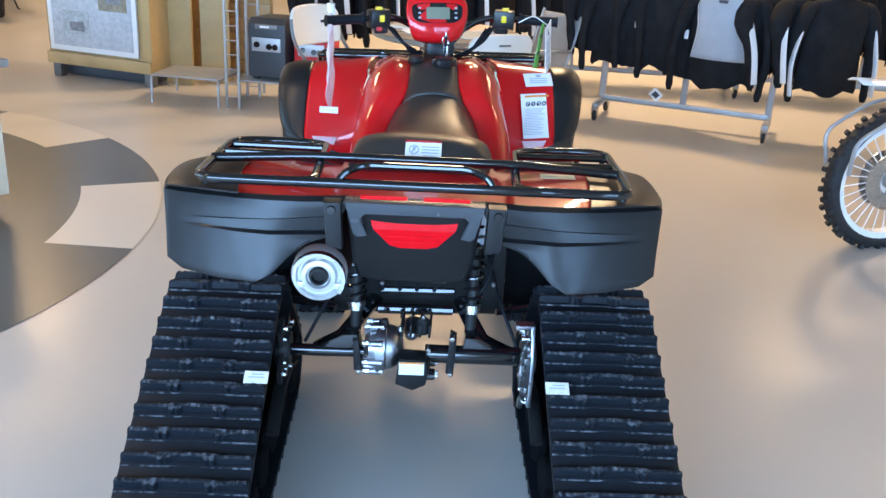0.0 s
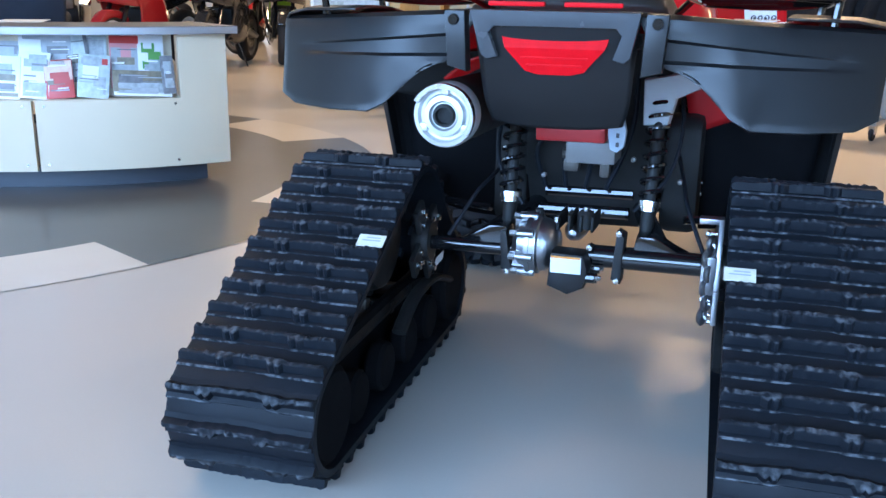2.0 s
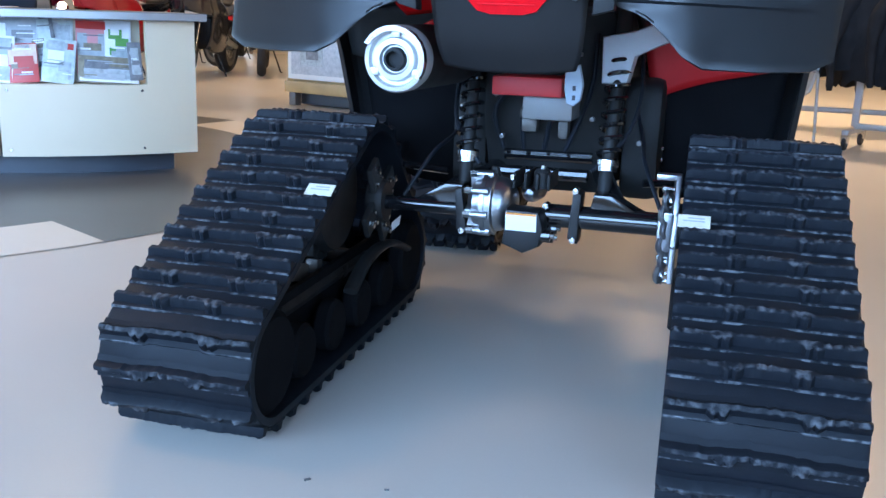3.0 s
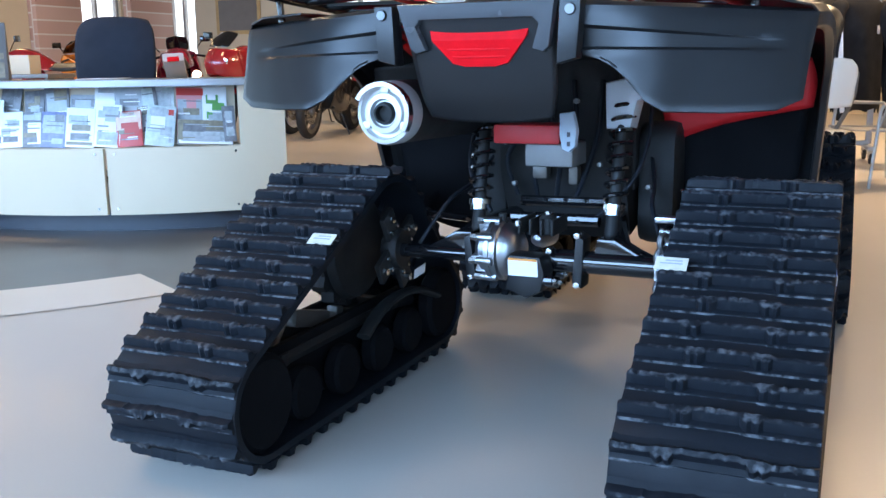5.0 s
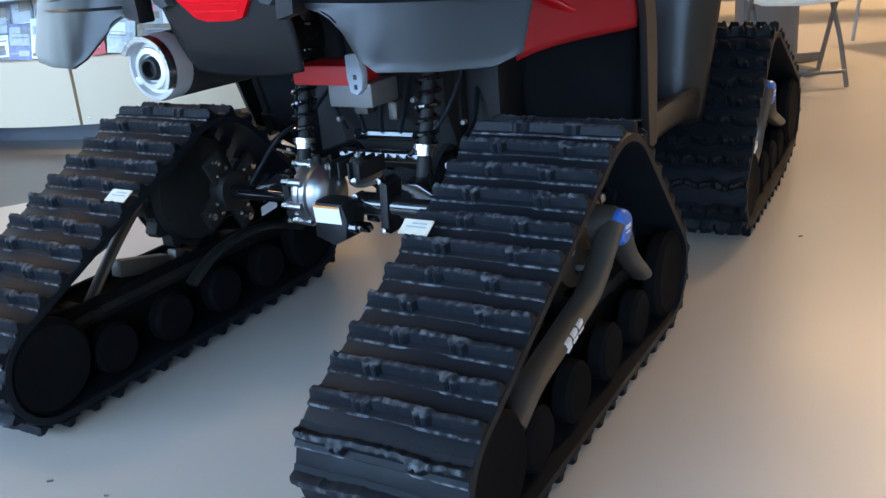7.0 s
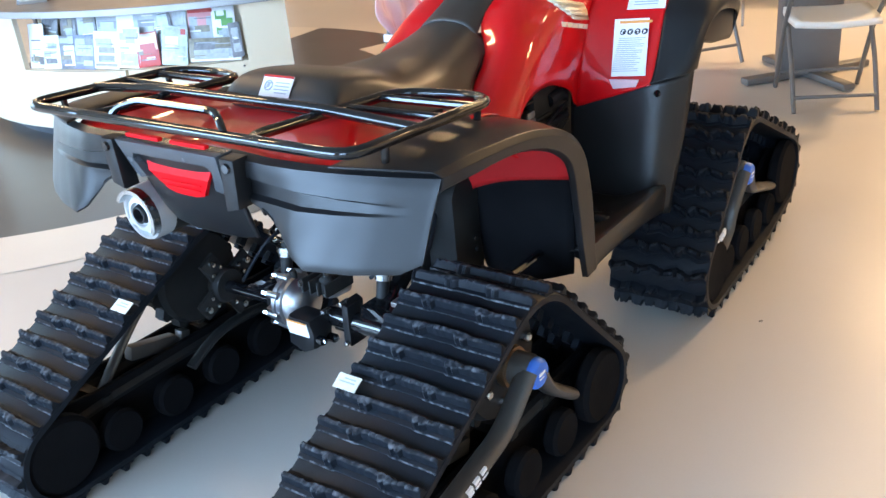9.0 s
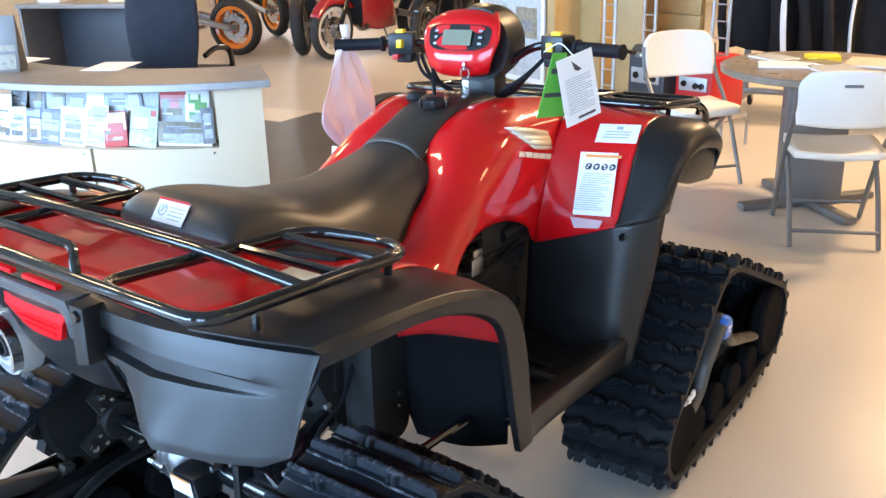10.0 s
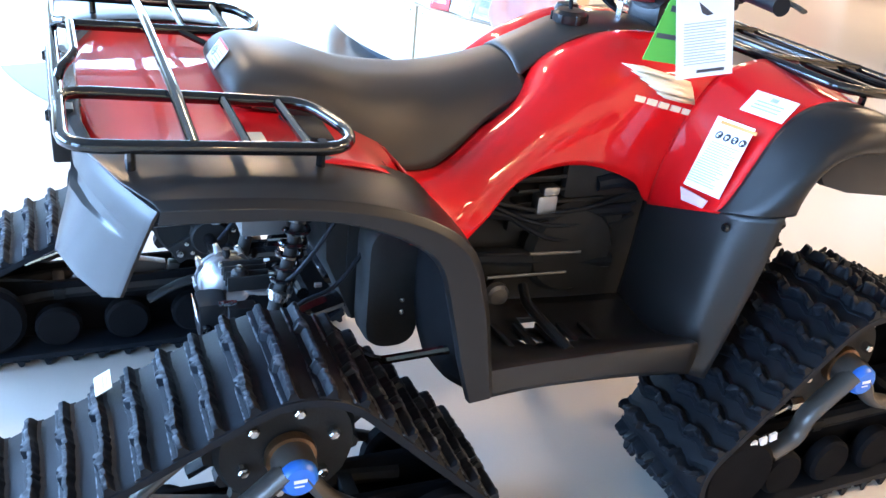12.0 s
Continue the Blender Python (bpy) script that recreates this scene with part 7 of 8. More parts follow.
# ---- folding chairs and the round table ----
def folding_chair(m, label):
    ch = thing("folding_chair", label, "chair", m, "folding chairs round the table")
    bm = B()
    patch(bm, [[(-0.200, -0.165, 0.575), (-0.10, -0.190, 0.570), (0.0, -0.198, 0.568), (0.10, -0.190, 0.570), (0.200, -0.165, 0.575)],
               [(-0.210, -0.180, 0.66), (-0.10, -0.212, 0.66), (0.0, -0.222, 0.66), (0.10, -0.212, 0.66), (0.210, -0.180, 0.66)],
               [(-0.205, -0.200, 0.76), (-0.10, -0.232, 0.765), (0.0, -0.242, 0.768), (0.10, -0.232, 0.765), (0.205, -0.200, 0.76)],
               [(-0.165, -0.212, 0.805), (-0.09, -0.238, 0.815), (0.0, -0.248, 0.818), (0.09, -0.238, 0.815), (0.165, -0.212, 0.805)]], 4, 5)
    for v in bm.verts:
        v.co.z -= 0.026
    back = solid(part("backrest", bm, M_chairw, ch), 0.022, 0)
    bm = B()
    box(bm, (0, -0.252, 0.729), (0.075, 0.012, 0.012), None, 0.004)
    part("grip_slot", bm, M_cgrey, back, "dark grip slot")
    bm = B()
    patch(bm, [[(-0.19, -0.16, 0.425), (0.0, -0.17, 0.415), (0.19, -0.16, 0.425)], [(-0.20, 0.02, 0.425), (0.0, 0.02, 0.412), (0.20, 0.02, 0.425)], [(-0.195, 0.17, 0.430), (0.0, 0.18, 0.422), (0.195, 0.17, 0.430)], [(-0.17, 0.215, 0.415), (0.0, 0.225, 0.408), (0.17, 0.215, 0.415)]], 4, 4)
    solid(part("seat", bm, M_chairw, ch), 0.028)
    for s in (-1, 1):
        bm = B()
        tube(bm, [(s * 0.212, -0.195, 0.715), (s * 0.212, -0.175, 0.58), (s * 0.205, 0.05, 0.36), (s * 0.200, 0.235, 0.008)], 0.0115, 10, rad=0.08)
        part("front_leg", bm, M_cgrey, ch)
        bm = B()
        tube(bm, [(s * 0.190, 0.08, 0.405), (s * 0.188, -0.10, 0.22), (s * 0.186, -0.235, 0.008)], 0.0115, 10, rad=0.05)
        part("rear_leg", bm, M_cgrey, ch)
    bm = B()
    tube(bm, [(-0.186, -0.205, 0.075), (0.186, -0.205, 0.075)], 0.009, 8)
    part("stretcher", bm, M_cgrey, ch)
    bm = B()
    tube(bm, [(-0.202, 0.185, 0.10), (0.202, 0.185, 0.10)], 0.009, 8)
    part("stretcher", bm, M_cgrey, ch)
    return ch


ch = folding_chair(pose(0.37, 3.26, 0, 0, 0, 26), "white plastic folding chair with grey steel legs")
copy_thing(ch, pose(-0.545, 3.81, 0, 0, 0, -130))
rt = thing("round_table", "round table with a speckled grey-brown top on a pedestal", "table", pose(0.16, 3.66, 0, 0, 0, 30))
bm = B()
lathe(bm, [(0.0, 0.668), (0.45, 0.668), (0.468, 0.676), (0.470, 0.700), (0.464, 0.706), (0.0, 0.707)], (0, 0, 0), "z", 56)
part("tabletop", bm, mat("speckled_tabletop", (0.30, 0.25, 0.20), 0.3, vary=0.35, scale=9, fine=90, bump=0.0), rt)
bm = B()
box(bm, (0, 0, 0.345), (0.30, 0.16, 0.645), None, 0.02)
part("pedestal", bm, M_cgrey, rt)
for a in (0, 90):
    bm = B()
    box(bm, (0, 0, 0.022), (0.74, 0.07, 0.036), Matrix.Rotation(radians(a + 20), 3, "Z"), 0.01)
    part("foot", bm, M_cgrey, rt)
for i, (x, y, a, w, h, c) in enumerate(((0.02, 3.55, 20, 0.24, 0.17, "white"), (0.15, 3.70, -15, 0.20, 0.14, "khaki"), (0.28, 3.52, 40, 0.21, 0.28, "pale"), (-0.10, 3.75, 60, 0.15, 0.21, "slate"), (0.35, 3.80, 5, 0.21, 0.28, "orange"))):
    mg = thing("magazine", "magazine lying open on the round table" if i % 2 else "thin magazine lying on the round table", "magazine", pose(x, y, 0.7075, 0, 0, a), "magazines on the table")
    bm = B()
    box(bm, (0, 0, 0.004), (w, h, 0.008), None, 0.002)
    part("page_block", bm, M_paper, mg)
    bm = B()
    box(bm, (0, 0, 0.0088), (w * 0.96, h * 0.94, 0.0012))
    part("cover", bm, P[c], mg)
bx = thing("packet", "small yellow packet on the round table", "packet", pose(0.12, 3.82, 0.7075, 0, 0, 25))
bm = B()
box(bm, (0, 0, 0.012), (0.16, 0.11, 0.024), None, 0.004)
part("wrapper", bm, M_yellow, bx)

# grey sling chair
sc = thing("sling_chair", "grey mesh sling chair with a silver tube frame", "chair", pose(0.80, 4.50, 0, 0, 0, 127) @ Matrix.Scale(0.86, 4))
bm = B()
patch(bm, [[(-0.22, -0.18, 0.40), (0.0, -0.19, 0.39), (0.22, -0.18, 0.40)], [(-0.22, -0.27, 0.62), (0.0, -0.285, 0.62), (0.22, -0.27, 0.62)], [(-0.22, -0.34, 0.85), (0.0, -0.345, 0.85), (0.22, -0.34, 0.85)]], 4, 4)
M_mesh = mat("grey_mesh_fabric", (0.33, 0.32, 0.30), 0.85, vary=0.12, scale=9, fine=600, bump=0.4, spec=0.2)
solid(part("back_sling", bm, M_mesh, sc), 0.006)
bm = B()
patch(bm, [[(-0.22, -0.18, 0.40), (0.0, -0.18, 0.385), (0.22, -0.18, 0.40)], [(-0.22, 0.24, 0.42), (0.0, 0.24, 0.405), (0.22, 0.24, 0.42)]], 4, 4)
solid(part("seat_sling", bm, M_mesh, sc), 0.006)
for s in (-1, 1):
    bm = B()
    tube(bm, [(s * 0.235, -0.35, 0.87), (s * 0.235, -0.18, 0.40), (s * 0.235, 0.26, 0.42)], 0.012, 10, rad=0.05)
    part("side_tube", bm, M_silver, sc)
    bm = B()
    tube(bm, [(s * 0.25, -0.28, 0.01), (s * 0.25, -0.24, 0.58), (s * 0.25, 0.20, 0.60), (s * 0.25, 0.26, 0.01)], 0.012, 10, rad=0.06)
    part("leg_loop", bm, M_silver, sc)

# ---- display case with photographs, wire stand, generators ----
yaw = math.degrees(math.atan2(-0.32, 0.89))
case = thing("display_cabinet", "pale maple cabinet with a framed board of photographs", "cabinet", pose(-2.03, 4.76, 0, 0, 0, yaw))
for nm, c, s, mm in (("cabinet_body", (-0.47, 0.33, 1.05), (0.94, 0.56, 1.86), M_wood), ("front_rail", (-0.47, 0.033, 0.155), (0.94, 0.03, 0.09), M_wood), ("front_stile", (-0.02, 0.033, 1.05), (0.075, 0.03, 1.68), M_wood)):
    bm = B()
    box(bm, c, s, None, 0.006)
    part(nm, bm, mm, case)
for x, y in ((-0.05, 0.09), (-0.89, 0.09), (-0.05, 0.57), (-0.89, 0.57)):
    bm = B()
    box(bm, (x, y, 0.0625), (0.07, 0.07, 0.125), None, 0.004)
    part("foot", bm, M_cgrey, case)
bm = B()
box(bm, (-0.50, 0.03, 0.86), (0.80, 0.02, 1.28), None, 0.004)
board = part("picture_board", bm, M_paper, case, "white framed picture board")
bm = B()
box(bm, (-0.50, 0.018, 0.86), (0.72, 0.006, 1.20), None, 0.002)
part("board_face", bm, tint("pale_board", (0.62, 0.64, 0.66)), board)
for x, z, w, h, c in ((-0.64, 0.43, 0.24, 0.20, "slate"), (-0.30, 0.66, 0.25, 0.22, "khaki"), (-0.64, 0.70, 0.20, 0.18, "slate"), (-0.33, 1.02, 0.26, 0.22, "dark"), (-0.66, 1.05, 0.22, 0.2, "pale")):
    bm = B()
    box(bm, (x, 0.0135, z), (w, 0.003, h))
    ph = part("photograph", bm, P[c], board, "printed photograph")
    bm = B()
    box(bm, (x + 0.01, 0.0115, z - h * 0.08), (w * 0.55, 0.0015, h * 0.35))
    part("photo_subject", bm, P["dark"], ph)
bm = B()
box(bm, (-0.47, 0.34, 0.065), (0.80, 0.40, 0.11), None, 0.004)
part("dark_base", bm, M_plinth, case)
# slatted wood wall behind the stands
sw = thing("slat_wall", "pale wooden slat wall with horizontal grooves", "wall panel", pose(-1.62, 5.62, 0, 0, 0, -14), "", "structure")
for k in range(18):
    bm = B()
    box(bm, (0.0, 0, 0.06 + 0.115 * k), (0.8, 0.02, 0.105), None, 0.004)
    part("slat", bm, M_wood, sw)
bm = B()
box(bm, (0.0, 0.03, 1.05), (0.8, 0.03, 2.1))
part("backing", bm, M_wood, sw)
col = tagged(part("door_1", (lambda bm: (box(bm, (-3.42, 7.4, 1.1), (0.5, 0.06, 2.2), None, 0.01), bm)[1])(B()), M_redd), "dark red door leaf", "door", kind="structure")
col.name = "door_1"
for wx, wy, wa in ((-1.86, 5.02, -12), (-1.60, 5.10, 6)):
    wp = thing("wood_panel", "tall pale wooden panel standing beside the cabinet", "panel", pose(wx, wy, 0, 0, 0, wa), "wooden panels")
    bm = B()
    box(bm, (0, 0, 1.0), (0.22, 0.03, 2.0), None, 0.004)
    part("board", bm, M_wood, wp)
st = thing("display_stand", "silver tubular display stand with ladder sides and wire shelves", "display stand", pose(-1.36, 4.30, 0, 0, 0, -10))
for x, y in ((0.0, 0.0), (0.10, -0.02), (0.0, 0.42), (0.10, 0.40), (0.55, 0.36), (0.66, 0.36)):
    bm = B()
    tube(bm, [(x, y, 0.0), (x, y, 1.75)], 0.011, 8)
    part("upright", bm, M_silver, st)
for x0, x1, y0 in ((0.0, 0.10, -0.01), (0.0, 0.10, 0.41), (0.55, 0.66, 0.36)):
    for k in range(16):
        bm = B()
        tube(bm, [(x0, y0, 0.08 + 0.10 * k), (x1, y0, 0.08 + 0.10 * k)], 0.005, 6)
        part("rung", bm, M_silver, st)
for cx, cy, w, d, h in ((-0.30, 0.18, 0.50, 0.42, 0.19), (0.40, 0.30, 0.64, 0.52, 0.19)):
    for s in (-1, 1):
        bm = B()
        tube(bm, [(cx + s * w / 2, cy - d / 2, 0.0), (cx + s * w / 2, cy - d / 2, h), (cx + s * w / 2, cy + d / 2, h), (cx + s * w / 2, cy + d / 2, 0.0)], 0.010, 8, rad=0.05)
        part("shelf_leg", bm, M_silver, st)
    bm = B()
    box(bm, (cx, cy, h + 0.004), (w, d, 0.012), None, 0.003)
    part("shelf", bm, M_silver, st)
M_gen = mat("dark_blue_grey_plastic", (0.035, 0.042, 0.050), 0.45, vary=0.1, scale=9, fine=400, bump=0.1)


def generator(m, shell, label):
    g = thing("generator", label, "generator", m, "generators on the stand")
    bm = B()
    prism(bm, [(-0.20, 0.02), (0.20, 0.02), (0.21, 0.10), (0.20, 0.30), (0.15, 0.37), (-0.16, 0.385), (-0.205, 0.35), (-0.21, 0.10)], "x", -0.125, 0.125, 0.02)
    part("housing", bm, shell, g)
    bm = B()
    box(bm, (0, -0.212, 0.225), (0.19, 0.012, 0.085), None, 0.006)
    pn = part("control_panel", bm, M_silver, g, "silver control panel")
    for x, z in ((-0.06, 0.225), (0.02, 0.215), (0.06, 0.215)):
        bm = B()
        lathe(bm, [(0.0, -0.01), (0.018, -0.009), (0.02, 0.0)], (x, -0.218, z), "y", 14)
        part("socket", bm, M_gloss, pn)
    bm = B()
    box(bm, (0, -0.207, 0.335), (0.15, 0.012, 0.03), None, 0.005)
    part("maker_plate", bm, M_cgrey, g)
    bm = B()
    box(bm, (-0.01, -0.214, 0.335), (0.06, 0.003, 0.012))
    part("lettering_bar", bm, M_label, g)
    for s in (-1, 1):
        for y in (-0.15, 0.15):
            bm = B()
            box(bm, (s * 0.09, y, 0.01), (0.04, 0.05, 0.02), None, 0.005)
            part("foot", bm, M_tyre, g)
    return g


generator(pose(-1.03, 4.56, 0.201, 0, 0, -12) @ Matrix.Scale(1.12, 4), M_gen, "dark portable generator with a silver control panel")
generator(pose(-0.745, 4.55, 0.201, 0, 0, -6), M_redm, "red portable generator with a silver panel")

# ---- clothes rails ----
def jacket(m, body_m, sleeve_m, accent, label, length=0.62, stripe=True, panel=None):
    """A jacket on a hanger; its shoulders are at the local origin, the front faces -y."""
    j = thing("jacket", label, "jacket", m, "jackets on the rail")
    rnd = random.Random(len(label) + int(m.translation.x * 100))
    rows = []
    for z, w, d in ((0.0, 0.10, 0.05), (-0.03, 0.20, 0.07), (-0.10, 0.235, 0.09), (-0.30, 0.225, 0.10), (-length * 0.85, 0.235, 0.10), (-length, 0.240, 0.11)):
        row = []
        for k in range(9):
            a = math.pi * (k / 8)
            row.append((-w * math.cos(a), -d * math.sin(a) - 0.012 * math.sin(k * 2.3 + z * 20) * (z < -0.2), z + (rnd.uniform(-0.028, 0.028) + 0.018 * math.sin(k * 1.3 + length * 40)) * (z < -0.9 * length)))
        rows.append(row)
    bm = B()
    patch(bm, rows, 4, 2, 1, True)
    front = [[(x, -y * 0.8, z) for x, y, z in r] for r in rows]
    patch(bm, front, 4, 2, 1)
    bmesh.ops.remove_doubles(bm, verts=bm.verts, dist=0.0008)
    bmesh.ops.recalc_face_normals(bm, faces=bm.faces)
    shell = part("body", bm, body_m, j, "", 80)
    if panel is not None:
        lines = []
        for z, w, d, a0 in ((-0.02, 0.150, 0.074, 38), (-0.10, 0.235, 0.098, 36), (-0.26, 0.228, 0.112, 42), (-0.46, 0.234, 0.116, 34)):
            lines.append([(-w * math.cos(radians(a)), -(d + 0.006) * math.sin(radians(a)), z) for a in (a0 + (180 - 2 * a0) * k / 4 for k in range(5))])
        bm = B()
        patch(bm, lines, 4, 3, 1, True)
        chest = solid(part("chest_panel", bm, panel, shell, "pale grey chest panel", 80), 0.010, 0)
        bits("piping", accent, chest, "white piping", [lambda bm, k=k: tube(bm, catmull([ln[k] for ln in lines], 8), 0.006, 6) for k in (0, 4)])
        bits("chest_print", M_inkd, chest, "", [lambda bm, x=x, z=z, w=w: box(bm, (x, -0.122, z), (w, 0.008, 0.022), None, 0.003) for x, z, w in ((-0.02, -0.07, 0.06), (0.10, -0.16, 0.07))])
    f = 1.12 * length / 0.62
    for s in (-1, 1):
        bm = B()
        dx, dy = rnd.uniform(-0.03, 0.05), rnd.uniform(-0.10, 0.02)
        tube(bm, catmull([(s * 0.19, 0, -0.05), (s * 0.265, -0.01, -0.16), (s * (0.285 + dx), -0.03 + dy, -0.36 * f), (s * (0.275 + dx), -0.06 + dy, -0.52 * f), (s * (0.27 + dx), -0.07 + dy, -0.60 * f)], 14),
             [0.055 + 0.025 * math.sin(math.pi * min(1, i / 6)) * (i < 6) - 0.0022 * i + 0.004 * math.sin(i * 1.7) for i in range(15)], 12, flat=0.75)
        sl = part("sleeve", bm, sleeve_m, j, "", 80)
        if stripe:
            bm = B()
            tube(bm, catmull([(s * 0.252, -0.045, -0.14), (s * (0.300 + dx), -0.085 + dy, -0.36 * f), (s * (0.292 + dx), -0.115 + dy, -0.56 * f)], 10), 0.022, 8, flat=0.5)
            part("stripe", bm, accent, sl)
    bm = B()
    tube(bm, [(-0.07, -0.045, -0.005), (-0.06, -0.06, 0.035), (0.06, -0.06, 0.035), (0.07, -0.045, -0.005), (0.05, 0.04, 0.03), (-0.05, 0.04, 0.03)], 0.016, 8, True, 0.03)
    part("collar", bm, sleeve_m, j)
    bm = B()
    tube(bm, [(0, 0, 0.0), (0, 0, 0.10), (0.02, 0, 0.13), (0.03, 0, 0.105)], 0.003, 6, rad=0.02)
    part("hanger_hook", bm, M_steel, j)
    if panel is None and rnd.random() < 0.45:
        bits("price_tag", M_paper, j, "", [lambda bm: box(bm, (0.06, -0.122, -0.22 - 0.1 * rnd.random()), (0.028, 0.003, 0.06), None, 0.001)])
    return j


def clothes_rail(a, b, z, label, over=0.0):
    a, b = Vector(a), Vector(b)
    yaw_r = math.degrees(math.atan2(b.y - a.y, b.x - a.x))
    L = (b - a).length
    rail = thing("clothes_rail", label, "clothes rail", pose(a.x, a.y, 0, 0, 0, yaw_r), "clothes rails")
    for x in (0.0, L * 0.5, L):
        bm = B()
        box(bm, (x, 0, 0.14 + (z - 0.14) / 2), (0.045, 0.03, z - 0.14), None, 0.004)
        part("upright", bm, M_silver, rail)
    for zz in (0.145, z):
        bm = B()
        e = over if zz == z else 0.0
        box(bm, (L / 2 + e / 2, 0.0, zz), (L + e, 0.04, 0.04), None, 0.005)
        part("bar", bm, M_silver, rail)
    for x in (0.0, L):
        bm = B()
        box(bm, (x, 0, 0.115), (0.045, 0.42, 0.03), None, 0.005)
        ft = part("foot_bar", bm, M_silver, rail)
        for y in (-0.19, 0.19):
            bm = B()
            lathe(bm, [(0.0, -0.014), (0.038, -0.013), (0.045, -0.006), (0.045, 0.006), (0.038, 0.013), (0.0, 0.014)], (x, y, 0.045), "x", 20)
            part("castor", bm, M_tyre, ft)
            bm = B()
            prism(bm, [(y - 0.02, 0.045), (y + 0.02, 0.045), (y + 0.03, 0.10), (y - 0.03, 0.10)], "x", x - 0.022, x + 0.022, 0.003)
            part("castor_fork", bm, M_steel, ft)
    return pose(a.x, a.y, z, 0, 0, yaw_r), L


m0 = clothes_rail((1.38, 4.62), (2.48, 4.15), 1.12, "silver clothes rail on castors", 0.45)[0]
specs = [(M_cloth, "black padded riding jacket on a hanger", 0.50, False, None, 30), (M_cloth, "black riding jacket with a white tag", 0.58, False, None, 12), (M_clothr, "black riding jacket with a red lining", 0.55, False, None, 24), (M_cloth, "long black padded riding jacket", 0.60, False, None, 8),
         (M_clothw, "black riding jersey with a pale grey chest", 0.64, False, M_clothg, -4), (M_clothw, "black riding jacket with white sleeve stripes", 0.56, True, None, 52), (M_clothw, "black jersey with a narrow white stripe", 0.54, True, None, 60), (M_clothw, "black jacket with broad white sleeve stripes", 0.62, True, None, 34)]
for i, (am, lab, ln, stp, pan, turn) in enumerate(specs):
    x = (-0.04, 0.14, 0.33, 0.50, 0.83, 1.10, 1.30, 1.52)[i]
    jacket(m0 @ pose(x, -0.04 - 0.02 * (i % 2) - 0.12 * (pan is not None), -0.115, 0, 0, turn), M_cloth, M_cloth, am, lab, ln, stp, pan)
wrap = thing("wrapped_tag", "white paper tag with dark print tied to the rail", "tag", m0 @ pose(0.40, -0.030, -0.905, 0, 38, 0))
bm = B()
box(bm, (0, 0, 0), (0.085, 0.006, 0.070), None, 0.002)
part("paper", bm, M_paper, wrap)
bm = B()
box(bm, (0.0, -0.0045, 0.0), (0.045, 0.002, 0.040), None, 0.0008)
part("print_block", bm, M_inkd, wrap)
for r, (p0, p1) in enumerate((((-0.95, 5.75), (0.75, 5.95)), ((0.95, 5.85), (2.7, 5.7)), ((2.9, 5.7), (4.6, 5.4)))):
    mr, L = clothes_rail(p0, p1, 1.35, "silver clothes rail on castors")
    for i in range(8):
        jacket(mr @ pose(0.08 + 0.215 * i, -0.05 - 0.03 * (i % 2), -0.115, 0, 0, 25 + 17 * ((i * 3 + r) % 4)), M_cloth, M_cloth, M_clothw if (i + r) % 3 == 1 else M_clothg, "dark riding jacket on a crowded rail", 0.78 + 0.05 * (i % 3), (i + r) % 3 == 1)

# ---- things that hang on the quad bike ----
def tag_pose(o, right, up):
    """A card's place from its top edge's middle, its right and its up direction."""
    x = Vector(right).normalized()
    z = Vector(up)
    z = (z - x * z.dot(x)).normalized()
    y = z.cross(x)
    return Matrix(((x.x, y.x, z.x, o[0]), (x.y, y.y, z.y, o[1]), (x.z, y.z, z.z, o[2]), (0, 0, 0, 1)))


card = thing("hang_tag", "white card tag hanging from the handlebar", "tag", tag_pose((0.414, 0.812, 1.156), (0.27, 0.96, 0.19), (-0.13, -0.26, 0.95)), "tags on the handlebar")
bm = B()
box(bm, (0, 0, -0.085), (0.112, 0.0015, 0.158))
face = part("card", bm, M_paper, card)
bits("print_line", M_ink, face, "", [lambda bm, k=k, w=0.082 - 0.02 * (k % 4 == 3): box(bm, (-(0.082 - w) / 2, -0.0012, -0.058 - 0.0056 * k), (w, 0.0008, 0.0017)) for k in range(15)])
bits("emblem", M_inkd, face, "", [lambda bm: prism(bm, [(-0.012, -0.018), (0.016, -0.044), (0.004, -0.046), (-0.006, -0.040)], "y", -0.0016, -0.0008, 0),
                                 lambda bm: box(bm, (0.012, -0.0012, -0.152), (0.055, 0.0008, 0.006))])
bm = B()
tube(bm, [(0, 0, -0.012), (0.01, 0.05, 0.02), (0, 0.10, -0.005)], 0.0015, 6, rad=0.02)
part("string", bm, M_paper, card)
card2 = thing("hang_tag", "green card tag hanging from the handlebar", "tag", tag_pose((0.395, 0.783, 1.160), (0.28, 0.95, -0.08), (0.10, 0.03, 1.0)), "tags on the handlebar")
bm = B()
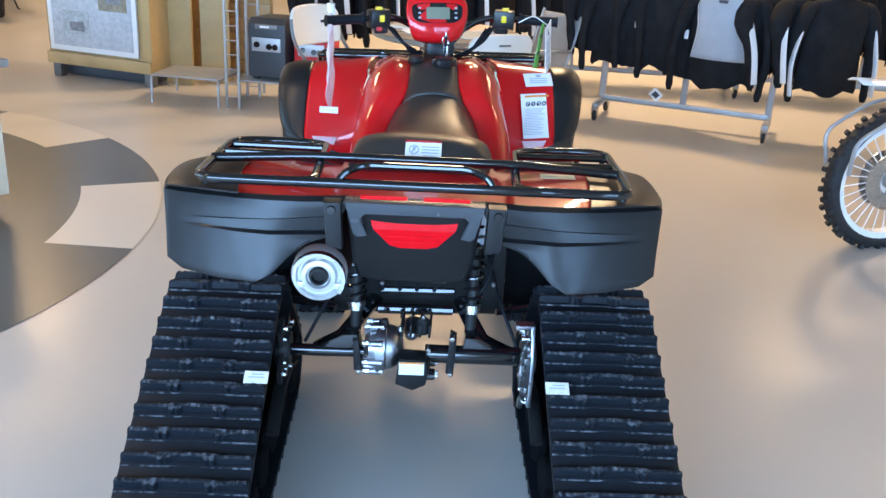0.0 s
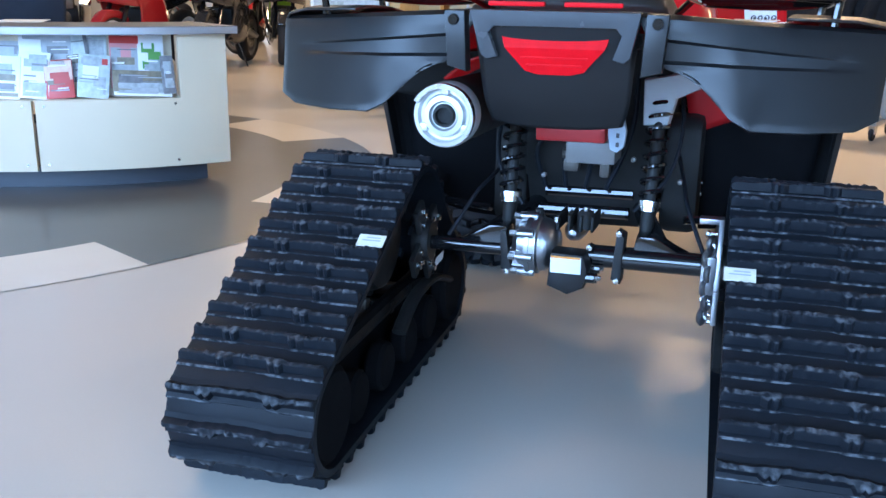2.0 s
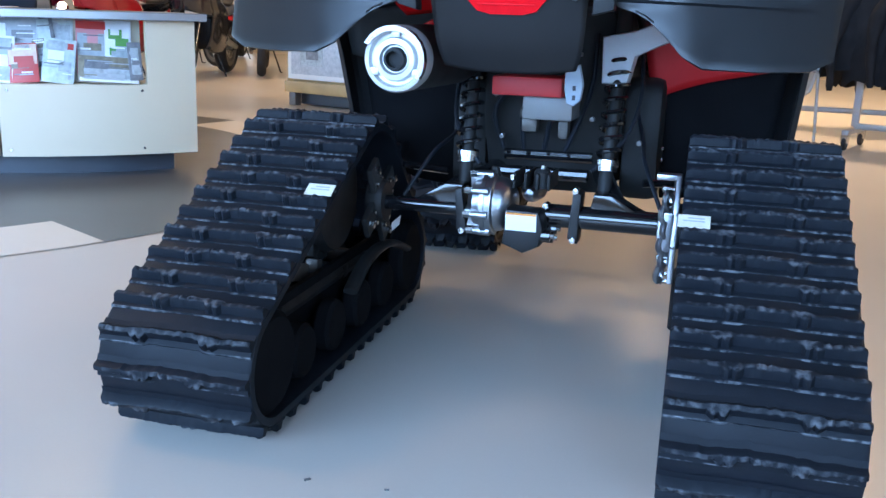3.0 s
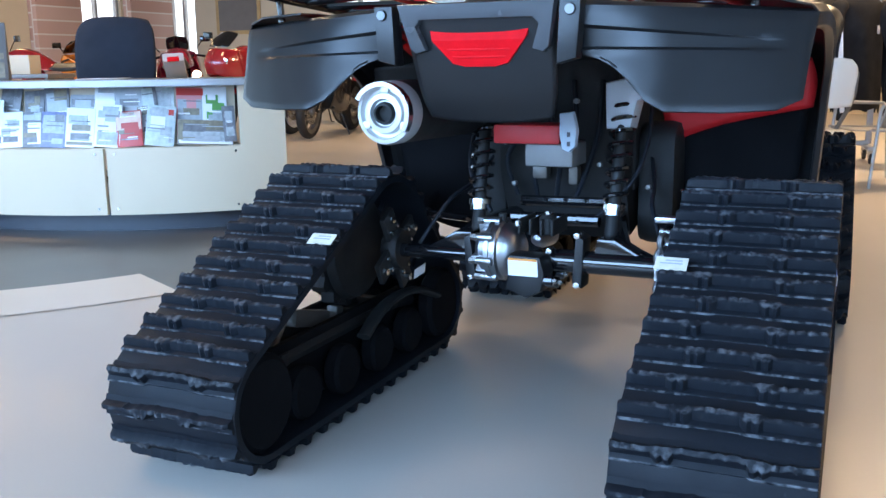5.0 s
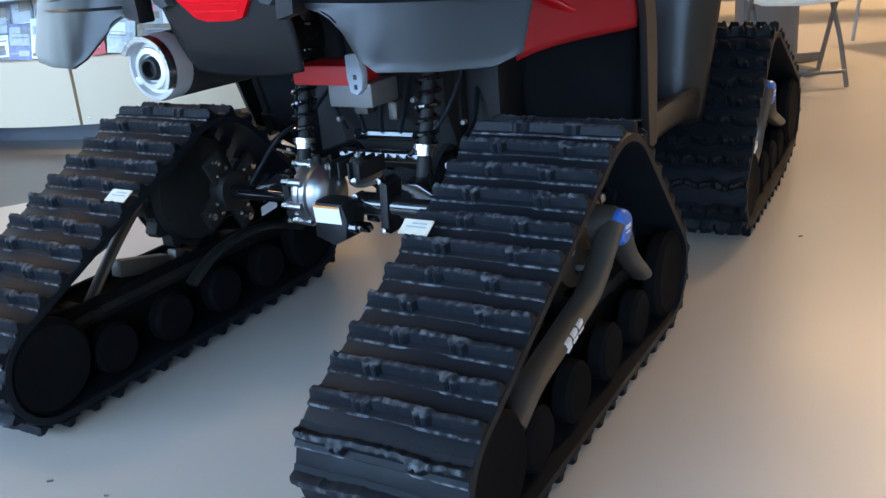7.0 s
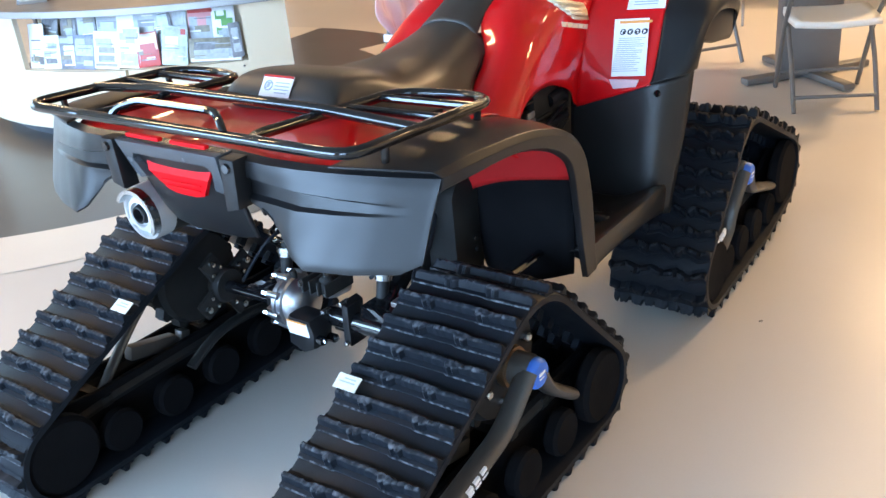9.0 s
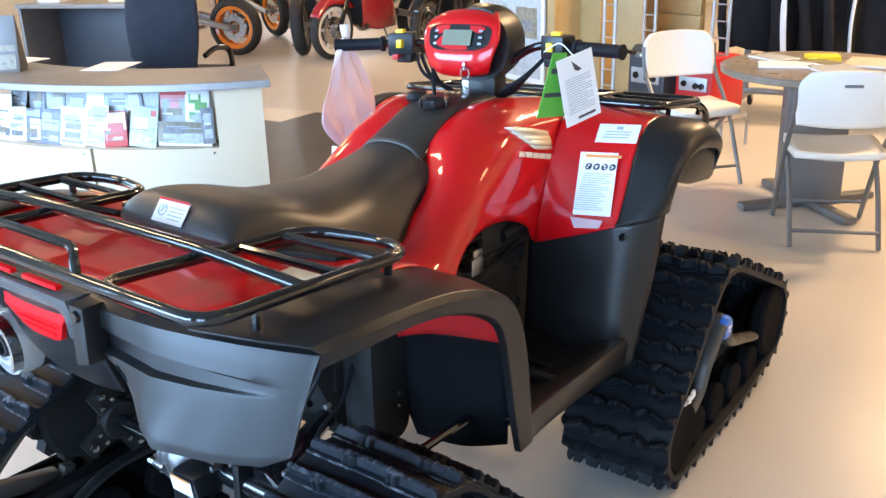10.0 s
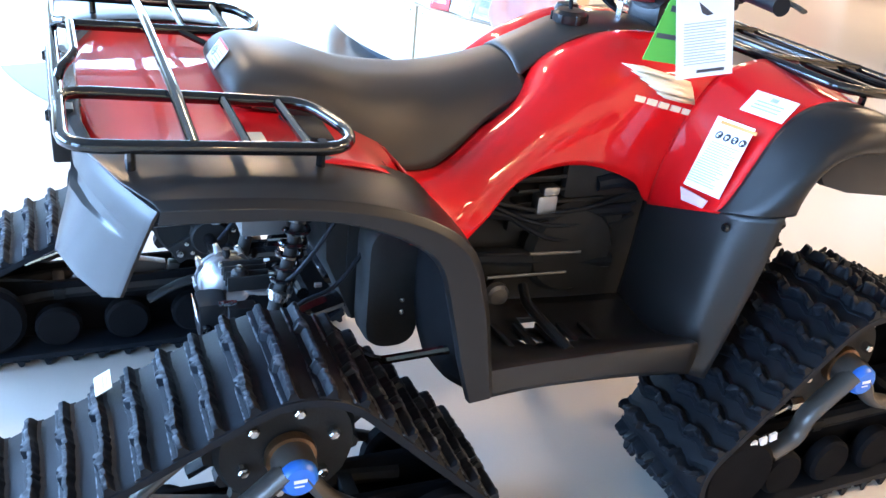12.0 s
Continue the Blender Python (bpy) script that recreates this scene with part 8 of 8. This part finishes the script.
prism(bm, [(-0.020, -0.004), (0.024, -0.004), (0.046, -0.152), (-0.044, -0.152)], "y", -0.0008, 0.0008, 0)
gface = part("card", bm, M_green, card2)
bits("print_line", M_inkd, gface, "", [lambda bm: box(bm, (0.0, -0.0012, -0.045), (0.035, 0.0008, 0.012)), lambda bm: box(bm, (0.0, -0.0012, -0.10), (0.06, 0.0008, 0.010))])
M_bag = bpy.data.materials.new("pink_film")
M_bag.use_nodes = True
bb = M_bag.node_tree.nodes["Principled BSDF"]
bb.inputs["Base Color"].default_value, bb.inputs["Roughness"].default_value, bb.inputs["Alpha"].default_value = (0.93, 0.79, 0.80, 1), 0.25, 0.55
bag = thing("plastic_bag", "thin pink see-through plastic bag hanging from the grip", "plastic bag", pose(-0.30, 0.82, 1.15))
bm = B()
rows = []
for z, w in ((0.0, 0.012), (-0.04, 0.034), (-0.12, 0.078), (-0.20, 0.114), (-0.255, 0.088), (-0.325, 0.016)):
    rows.append([(0.008 * math.sin(k * 2.1 + z * 30) * (1 if -0.3 < z < -0.02 else 0.3), w * (k / 4 - 1), z) for k in range(9)])
patch(bm, rows, 4, 3)
solid(part("film", bm, M_bag, bag), 0.0015)
bm = B()
tube(bm, [(0.0, 0.0, 0.0), (0.0, 0.0, 0.03)], [0.010, 0.014], 8)
part("knot", bm, M_paper, bag)
bm = B()
plate(bm, (0.0, -0.045, -0.312), (1, 0.15, -0.06), (0, 0.1, 1), 0.062, 0.022, 0.002)
part("paper_strip", bm, M_paper, bag, "white paper strip")

# ---- small scuffs and crumbs on the floor ----
for x, y, r, a, lab in ((-0.086, -0.697, 0.004, 20, "small dark crumb on the floor"), (0.797, 1.004, 0.006, 50, "small dark crumb on the floor"), (-0.225, -0.706, 0.006, 45, "thin dark scuff on the floor")):
    ob = thing("floor_crumb", lab, "crumb", pose(x, y, 0.0, 0, 0, a), "crumbs on the floor")
    bm = B()
    box(bm, (0, 0, 0.0015), (r * 2, r * 0.8, 0.003), None, 0.001)
    part("crumb", bm, M_cgrey, ob)
